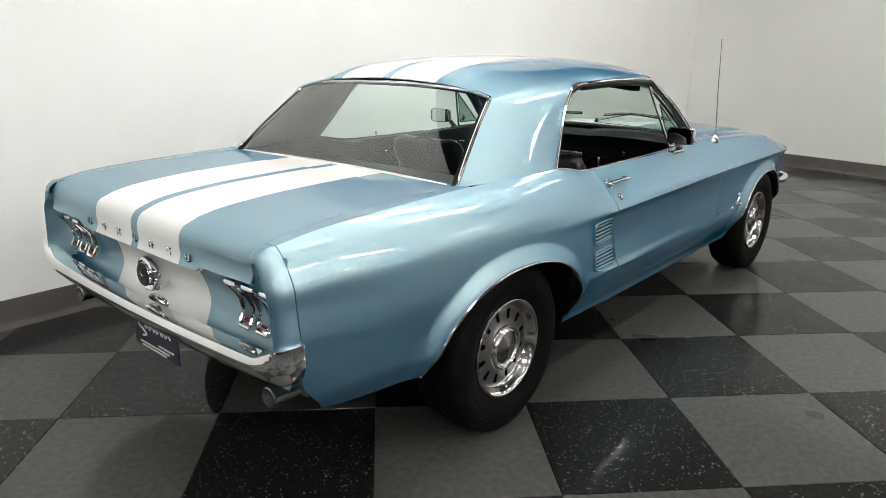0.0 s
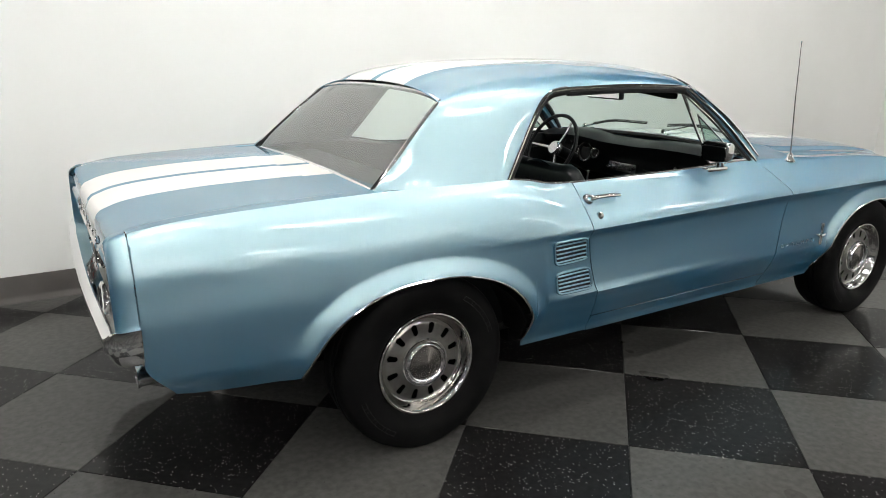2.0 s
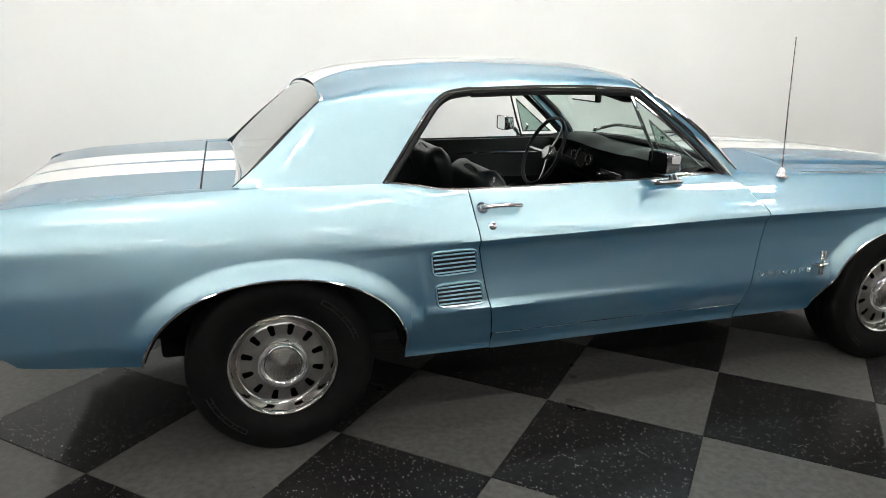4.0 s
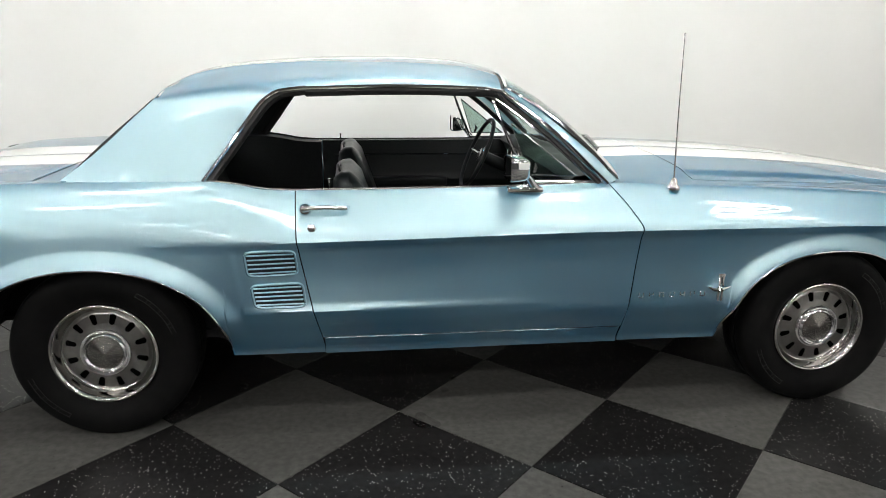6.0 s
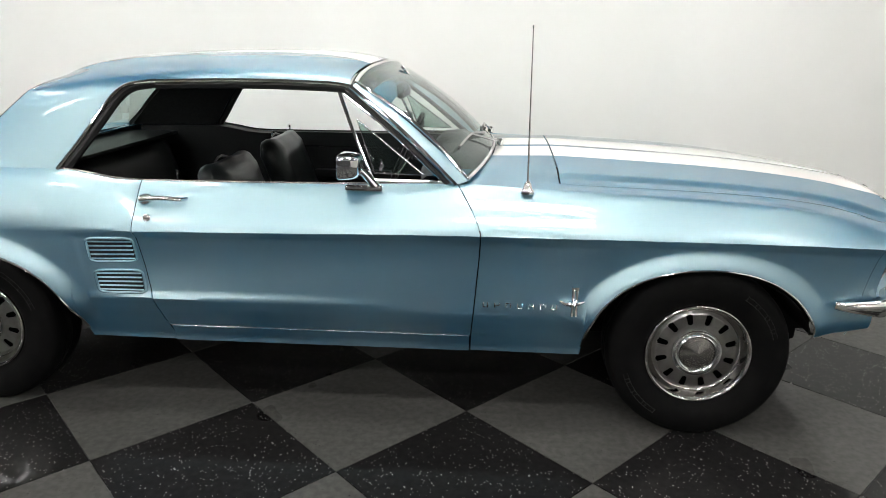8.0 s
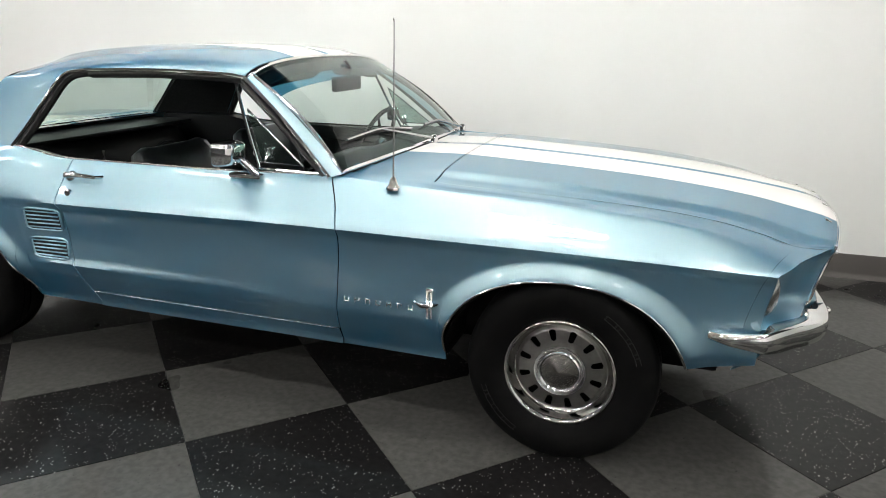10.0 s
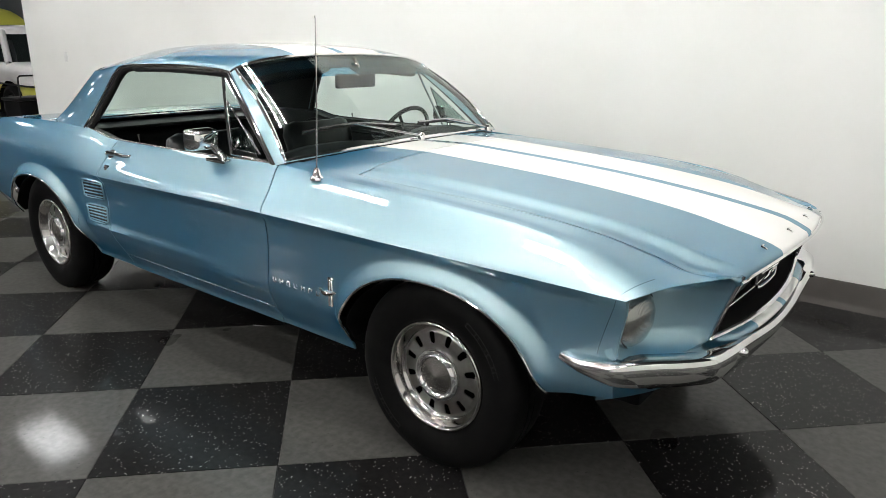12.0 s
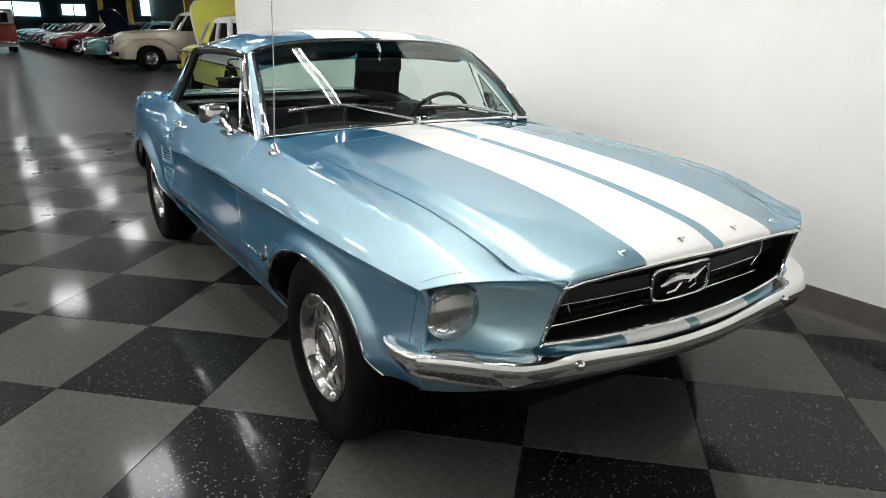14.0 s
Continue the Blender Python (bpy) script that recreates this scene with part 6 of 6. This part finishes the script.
CAR_PAINT = {k: flat_paint(k + "_car_paint", c) for k, c in dict(yellow=(0.62, 0.60, 0.10), white=(0.62, 0.60, 0.60), cream=(0.47, 0.41, 0.30), black=(0.012, 0.012, 0.014),
             teal=(0.06, 0.22, 0.24), red=(0.22, 0.010, 0.02), silver=(0.13, 0.135, 0.14), navy=(0.01, 0.015, 0.04), orange=(0.36, 0.045, 0.018), maroon=(0.16, 0.02, 0.03), blue=(0.08, 0.16, 0.30)).items()}
M["dark_glass"] = mat("dark_car_glass", (0.012, 0.016, 0.016), rough=0.04, coat=1.0)


def parked_car(label, at, body, roof_paint=None, L=4.9, W=1.84, H=1.52, belt=0.98, hood_z=0.98, nose=0.85, tail_z=0.92, axle=(1.50, -1.40), wheel_r=0.34, cab=(0.75, 0.25, -1.15, -1.65), hood_up=False, lower=None, round_fender=0.0, pontoon=False, post=0.05):
    """A parked car of a generic classic shape, nose towards local +x, on the floor at z = 0."""
    root = thing("parked_car", label, "car", "cars parked in the hall", at=at)
    h = L / 2

    def put(name, geo, m, parent=None, lab="", smooth=40.0, thick=0.0):
        ob = part(name, geo, m, None, lab, smooth, thick)
        ob.parent = parent or root
        return ob

    tz = curve((-h, tail_z - 0.10), (-h + 0.25, tail_z), (cab[3], belt - 0.02), (cab[2], belt), (cab[0], belt), (cab[0] + 0.3, hood_z), (h - 0.35, nose), (h, nose - 0.20))
    hw = curve((-h, W * 0.42), (-h + 0.35, W * 0.48), (0, W * 0.5), (h - 0.5, W * 0.48), (h, W * 0.40))

    slim = curve((-h, 0.86), (cab[3], 0.92), (cab[0] - 0.2, 0.92), (cab[0] + 0.5, 0.70), (h, 0.52)) if pontoon else (lambda x: 1.0)

    def zb(x):
        z = 0.28 + 0.08 * (abs(x) / h) ** 3
        for a in axle:
            t = abs((x - a) / (wheel_r + 0.09))
            if t < 1:
                z = max(z, wheel_r + (wheel_r + 0.05) * math.sqrt(1 - t * t))
        return z

    xs = sorted(set([round(v, 4) for v in np.linspace(-h, h, 40)] + [round(a + (wheel_r + 0.09) * math.cos(t), 4) for a in axle for t in np.linspace(0.03, 3.11, 18)]))
    rows, rows_up = [], []
    for x in xs:
        z0, z1, w = zb(x), tz(x), hw(x) * slim(x)
        prof = []
        for k in np.linspace(0, 1, 14):
            z = z0 + (z1 - 0.06 - z0) * k
            bulge = 0.0
            for a in axle:
                bulge += round_fender * math.exp(-((x - a) / 0.5) ** 2) * math.exp(-((z - 0.62) / 0.25) ** 2)
            prof.append((w - 0.05 * (1 - k) ** 2 - 0.03 * k**3 + bulge, z))
        prof += [(w - 0.06, z1 - 0.025), (w - 0.12, z1), (w * 0.5, z1 + 0.03), (0.0, z1 + 0.04)]
        rows.append([(x, y, z) for y, z in prof] + [(x, -y, z) for y, z in prof[::-1][1:]])
    skip = (lambda i, j: xs[i] > cab[0] + 0.15 and xs[i] < h - 0.45 and 15 <= j <= 18) if hood_up else None
    bd_ = put("body", grid(rows, skip), body, None, "", 45.0)
    for e in (0, -1):
        pts = rows[e]
        put("end_panel", (pts, [tuple(range(len(pts)))]), body)
    if lower:
        bd_.data.materials.append(lower)
        for p in bd_.data.polygons:
            c = p.center
            p.material_index = int((c.x < 0.28 - 0.35 * (c.z - 0.7) and c.z > 0.70 + 0.02 * (c.x + 1.0)) or (c.x < -1.9 and abs(c.y) < W * 0.42 and c.z > 0.6))
        for s in (-1, 1):
            put("side_spear", tube([(x, s * (hw(x) + 0.004), 0.70 + 0.02 * (x + 1.0)) for x in np.linspace(-h + 0.2, 0.42, 12)], 0.014, 6), M["chrome"], bd_)
            put("side_spear", tube([(0.27 - 0.35 * d, s * (hw(0.2) - 0.010 - 0.03 * d), 0.73 + d) for d in np.linspace(0, 0.22, 5)], 0.010, 6), M["chrome"], bd_)
            put("side_spear", tube([(x, s * (hw(x) - 0.006), 0.84) for x in np.linspace(0.75, h - 0.3, 10)], 0.010, 6), M["chrome"], bd_)
    for s in (-1, 1) if pontoon else ():
        for a in axle:
            rows = []
            e0, e1 = a - 0.85, (h - 0.02 if a > 0 else a + 0.70)
            for x in np.linspace(e0, e1, 34):
                t = (x - a) / ((e1 - a) if x > a else (a - e0))
                top = 0.50 + 0.46 * max(0.0, 1 - abs(t) ** (3.6 if a > 0 and t > 0 else 2.2)) ** 0.5
                o = W / 2 - 0.10 * (max(0.0, t) ** 4 if a > 0 else 0.0)
                zl = min(zb(x), top - 0.02)
                rows.append([(x, s * yy, max(zz, zl)) for yy, zz in ((o - 0.48, top - 0.16), (o - 0.38, top - 0.04), (o - 0.24, top), (o - 0.10, top - 0.03), (o - 0.01, top - 0.11), (o + 0.03, top - 0.24), (o + 0.02, zl + 0.02), (o - 0.02, zl))])
            put("fender", grid(rows), body, None, "bulging pontoon fender", 60.0)
    # cabin of dark glass under a painted roof with posts
    wb, wt = W * 0.5 - 0.10, W * 0.5 - 0.24
    base_ = [(cab[0], wb), (cab[3], wb)]

    def sect(k):
        x0, x1 = cab[0] + (cab[1] - cab[0]) * k, cab[3] + (cab[2] - cab[3]) * k
        w, z = wb + (wt - wb) * k, belt - 0.02 + (H - 0.10 - belt) * k
        pts = []
        for a in np.linspace(0, 2 * math.pi, 40, endpoint=False):
            c_, s_ = math.cos(a), math.sin(a)
            pts.append(((x0 + x1) / 2 + (x0 - x1) / 2 * (abs(c_) ** 0.52) * (1 if c_ > 0 else -1), w * (abs(s_) ** 0.46) * (1 if s_ > 0 else -1), z))
        return pts + pts[:1]

    gh = put("glasshouse", grid([sect(k) for k in np.linspace(0, 1, 5)]), M["dark_glass"], None, "dark cabin glass", 50.0)
    top = sect(1.0)
    rf = []
    for k in np.linspace(0, 1, 7):
        g = 1 - k**2.2 if k < 1 else 0.0
        cx = sum(p[0] for p in top) / len(top)
        rf.append([(cx + (p[0] - cx) * (1.03 * g ** 0.5 if k < 1 else 0), p[1] * (1.03 * g ** 0.5 if k < 1 else 0), p[2] - 0.02 + 0.15 * (1 - (1 - k) ** 2.0)) for p in top])
    put("roof", grid(rf), roof_paint or body, None, "", 50.0)
    for s in (-1, 1):
        for xb, xt, r in ((cab[0] - 0.03, cab[1] - 0.02, 0.035), (cab[3] + 0.16, cab[2] + 0.03, post), ((cab[0] + cab[3]) / 2 - 0.05, (cab[1] + cab[2]) / 2, 0.03)):
            put("roof_post", tube([(xb, s * (wb + 0.004), belt - 0.02), (xt, s * (wt + 0.012), H - 0.10)], r, 8), roof_paint or body, gh)
        put("window_trim", tube([(cab[0] - 0.05, s * (wb + 0.012), belt), (cab[3] + 0.1, s * (wb + 0.012), belt)], 0.012, 6), M["chrome"], gh)
        put("headlight", moved(revolve([(0.10, -0.03), (0.10, 0.01), (0.09, 0.03), (0.05, 0.045), (0.0, 0.05)], 20, "x"), pose(h - 0.02, s * W * 0.34, nose - 0.20)), M["lamp_glass"], None, "round headlight")
        put("tail_lamp", box(-h - 0.03, -h + 0.03, s * W * 0.36 - 0.06, s * W * 0.36 + 0.06, tail_z - 0.30, tail_z - 0.16, 0.02), M["red_lens"], None, "red tail lamp")
        for a in axle:
            w = put("wheel", moved(revolve([(0.0, 0.0), (wheel_r * 0.6, 0.0), (wheel_r * 0.62, 0.02), (wheel_r * 0.8, 0.045), (wheel_r * 0.97, 0.02), (wheel_r, -0.03), (wheel_r, -0.15), (wheel_r * 0.9, -0.19), (0.0, -0.19)], 28), pose(a, s * (W * 0.5 - 0.09), wheel_r) @ Matrix.Scale(s, 4, (0, 1, 0))), M["rubber"], None, "black tyre with bright hub")
            put("hub_cap", moved(revolve([(wheel_r * 0.60, 0.012), (wheel_r * 0.55, 0.03), (wheel_r * 0.40, 0.012), (wheel_r * 0.30, 0.014), (wheel_r * 0.2, 0.045), (0.0, 0.055)], 24), pose(a, s * (W * 0.5 - 0.09), wheel_r) @ Matrix.Scale(s, 4, (0, 1, 0))), M["chrome"], w)
    for e, zc_ in ((1, 0.50), (-1, 0.52)):
        pts = [(e * (h + 0.08 - 0.16 * (abs(v) ** 3)), v * (W * 0.5 - 0.01), zc_) for v in np.linspace(-1, 1, 15)]
        put("bumper", tube(pts, 0.075, 8, flat=0.9), M["chrome"], None, "chrome bumper")
    put("grille", box(h - 0.06, h + 0.02, -W * 0.26, W * 0.26, nose - 0.36, nose - 0.14, 0.02), M["dull_chrome"], None, "bright grille")
    for z in np.linspace(nose - 0.33, nose - 0.17, 4):
        put("grille_bar", tube([(h + 0.03, -W * 0.25, z), (h + 0.045, 0, z), (h + 0.03, W * 0.25, z)], 0.012, 6), M["chrome"])
    put("underbody", box(-h + 0.3, h - 0.3, -W * 0.36, W * 0.36, 0.18, 0.42, 0.03), M["black"])
    if hood_up:
        ln = h - 0.45 - (cab[0] + 0.18)
        rowsu = [[(u * ln, v * (W * 0.42 - 0.06 * u) * (1 - 0.22 * u**7), 0.09 * (1 - v * v) + 0.02 * (1 - abs(v)) + 0.05 * math.sin(u * 3.0)) for v in np.linspace(-1, 1, 17)] for u in np.linspace(0, 1, 14)]
        hd_ = put("hood", moved(grid(rowsu), pose(cab[0] + 0.18, 0, hood_z + 0.02, 0, -hood_up, 0)), body, None, "raised hood", 50.0, 0.03)
        put("engine", box(cab[0] + 0.25, h - 0.6, -0.35, 0.35, 0.5, hood_z - 0.08, 0.04), M["black"])
        put("hood_edge", moved(tube([(u * ln, (W * 0.42 - 0.06 * u) * (1 - 0.22 * u**7), 0.0) for u in np.linspace(0, 1, 8)], 0.02, 6), pose(cab[0] + 0.18, 0, hood_z + 0.02, 0, -hood_up, 0)), roof_paint or body, hd_)
    return root


parked_car("yellow and white four-door sedan with its hood raised", pose(-10.45, 2.70, 0, 0, 0, 181), CAR_PAINT["yellow"], CAR_PAINT["white"], L=4.97, H=1.54, belt=1.00, hood_z=1.00, nose=0.90, axle=(1.52, -1.40), hood_up=45, lower=CAR_PAINT["white"], cab=(0.72, 0.30, -1.05, -1.60))
parked_car("black classic sedan beside the cream coupe", pose(-17.0, 5.30, 0, 0, 0, 264), CAR_PAINT["black"], L=4.8, H=1.45)
parked_car("cream rounded coupe with bulging fenders", pose(-21.3, 4.10, 0, 0, 0, 268), CAR_PAINT["cream"], L=4.95, W=1.85, H=1.80, belt=1.20, hood_z=1.20, nose=1.12, tail_z=1.05, axle=(1.42, -1.40), wheel_r=0.36, pontoon=True, post=0.11, cab=(0.55, 0.20, -1.2, -1.9))
parked_car("teal classic sedan in the row", pose(-25.4, 3.85, 0, 0, 0, 268), CAR_PAINT["teal"], L=5.1, H=1.50)
parked_car("dark classic car with its hood raised", pose(-29.4, 3.95, 0, 0, 0, 298), CAR_PAINT["navy"], L=4.9, H=1.48, hood_up=58)
parked_car("red classic coupe in the row", pose(-33.4, 3.25, 0, 0, 0, 270), CAR_PAINT["red"], L=5.0, H=1.42, roof_paint=CAR_PAINT["white"])
for k, (x, col, y) in enumerate(((-37.2, "white", 3.1), (-40.8, "black", 3.0), (-44.4, "maroon", 2.9), (-48, "silver", 2.9), (-52, "navy", 2.8), (-56, "teal", 2.8), (-60, "black", 2.7), (-64, "silver", 2.7))):
    parked_car(col + " classic car far down the row", pose(x, y, 0, 0, 0, 270), CAR_PAINT[col], L=5.0, H=1.45)
for k, (x, col, y) in enumerate(((-22.5, "black", 9.6), (-26.5, "maroon", 9.4), (-30.5, "navy", 9.4), (-34.5, "silver", 9.4), (-39, "red", 9.4))):
    parked_car(col + " classic car in the second row", pose(x, y, 0, 0, 0, 270), CAR_PAINT[col], L=4.9, H=1.50)

# orange and white van on the other side of the aisle
van = thing("van", "orange and white panel van across the aisle", "van", at=pose(-38.5, -1.42, 0, 0, 0, 2))
def van_put(name, geo, m, lab=""):
    ob = part(name, geo, m, None, lab)
    ob.parent = van
    return ob
van_put("body", box(-2.3, 2.3, -0.95, 0.95, 0.32, 1.32, 0.08, 3), CAR_PAINT["orange"], "orange lower body")
van_put("skirt", box(-2.31, 2.31, -0.96, 0.96, 0.30, 0.46, 0.03), CAR_PAINT["white"], "white skirt")
van_put("upper_body", box(-2.25, 2.20, -0.92, 0.92, 1.325, 2.02, 0.14, 4), CAR_PAINT["white"], "white upper body")
for s in (-1, 1):
    van_put("side_window", box(-1.6, 1.5, s * 0.924 - 0.008, s * 0.924 + 0.008, 1.42, 1.84, 0.005, 1), M["dark_glass"])
    for a in (1.45, -1.45):
        van_put("wheel", revolve([(0.0, 0.0), (0.2, 0.02), (0.32, 0.03), (0.34, -0.02), (0.34, -0.18), (0.0, -0.18)], 24, "y", (a, s * 0.90 if s > 0 else s * 0.90 + 0.16, 0.34)), M["rubber"])
van_put("end_window", box(2.198, 2.212, -0.68, 0.68, 1.42, 1.84, 0.005, 1), M["window_glow"] if "window_glow" in M else M["dark_glass"])
van_put("end_bumper", box(2.30, 2.38, -0.90, 0.90, 0.42, 0.55, 0.03), M["chrome"])

# far end wall with bright windows, and painted columns
M["hall_dark"] = mat("dark_blue_grey_cladding", (0.035, 0.05, 0.065), rough=0.6, grain=((0.05, 0.065, 0.08), 0.8, 0.4, 0.7))
M["day"] = mat("daylit_window", (0.4, 0.7, 0.75), emit=(0.55, 0.95, 1.0), power=1.3)
M["yellow_steel"] = mat("yellow_column_paint", (0.50, 0.33, 0.02), rough=0.45, grain=((0.38, 0.25, 0.02), 5, 0.4, 0.7))
setting("wall_far", box(-74.2, -74, -20, 24, 0, CEIL + 0.45), M["hall_dark"], "dark clad far wall of the hall", "wall", m=pose(0, 0, 0))
k = 0
for (y0, y1, z0, z1) in ((-1.5, 3.0, 2.05, 3.3), (4.7, 6.8, 2.2, 3.2), (11.7, 14.2, 2.3, 4.3), (14.7, 16.6, 2.3, 4.3), (17.2, 20.0, 2.3, 4.3)):
    k += 1
    w = setting("window_%d" % k, box(-73.99, -73.9, y0, y1, z0, z1), M["day"], "bright daylit window in the far wall", "window", m=pose(0, 0, 0))
    for y in np.linspace(y0, y1, 3):
        part("window_bar", box(-73.9, -73.85, y - 0.05, y + 0.05, z0, z1), M["hall_dark"], w)
    part("window_frame", join(box(-73.9, -73.84, y0 - 0.08, y1 + 0.08, z0 - 0.08, z0), box(-73.9, -73.84, y0 - 0.08, y1 + 0.08, z1, z1 + 0.08)), M["hall_dark"], w)
for x, y in ((-46, 4.6), (-40, 5.3), (-34, 7.0), (-52, 12.0), (-13.5, 7.5)):
    tagged(part("column", box(x - 0.13, x + 0.13, y - 0.13, y + 0.13, 0, CEIL + 0.45, 0.01), M["yellow_steel"]), "yellow painted steel column in the hall", "column")
setting("bay_edge", box(EDGE_X - 0.05, EDGE_X - 0.002, -15.7, 13.9, -0.012, -0.001), M["base"], "dark metal strip between tiles and concrete", "floor strip")


# switch plate on the wall, and a cart by the wall's end
sw_plate = thing("light_switch", "small white switch plate on the white wall", "switch", at=ROOM @ pose(-6.16, WALL_Y, 1.138))
for nm, g in (("plate", box(-0.036, 0.036, -0.007, 0.0, -0.058, 0.058, 0.003, 2)), ("rocker", box(-0.016, 0.016, -0.011, -0.006, -0.032, 0.032, 0.002, 1))):
    ob = part(nm, g, M["housing"])
    ob.parent = sw_plate
cart = thing("rolling_cart", "dark rolling cart with a black tubular handle", "cart", at=pose(-7.50, 1.52, 0, 0, 0, 10))
for nm, g, m_ in (("body", box(-0.17, 0.17, -0.24, 0.24, 0.10, 0.56, 0.02), M["black"]), ("tray", box(-0.19, 0.19, -0.26, 0.26, 0.56, 0.60, 0.01), M["grille"]),
                  ("handle", tube(polyline([(0.10, -0.17, 0.58), (0.10, -0.17, 0.84), (0.10, -0.13, 0.875), (0.10, 0.13, 0.875), (0.10, 0.17, 0.84), (0.10, 0.17, 0.58)], 30), 0.011, 8), M["seal"])):
    ob = part(nm, g, m_)
    ob.parent = cart
for a in (-0.14, 0.14):
    for b in (-0.2, 0.2):
        ob = part("castor", revolve([(0.0, 0.015), (0.045, 0.015), (0.05, 0.0), (0.045, -0.015), (0.0, -0.015)], 16, "y", (a, b, 0.05)), M["rubber"])
        ob.parent = cart
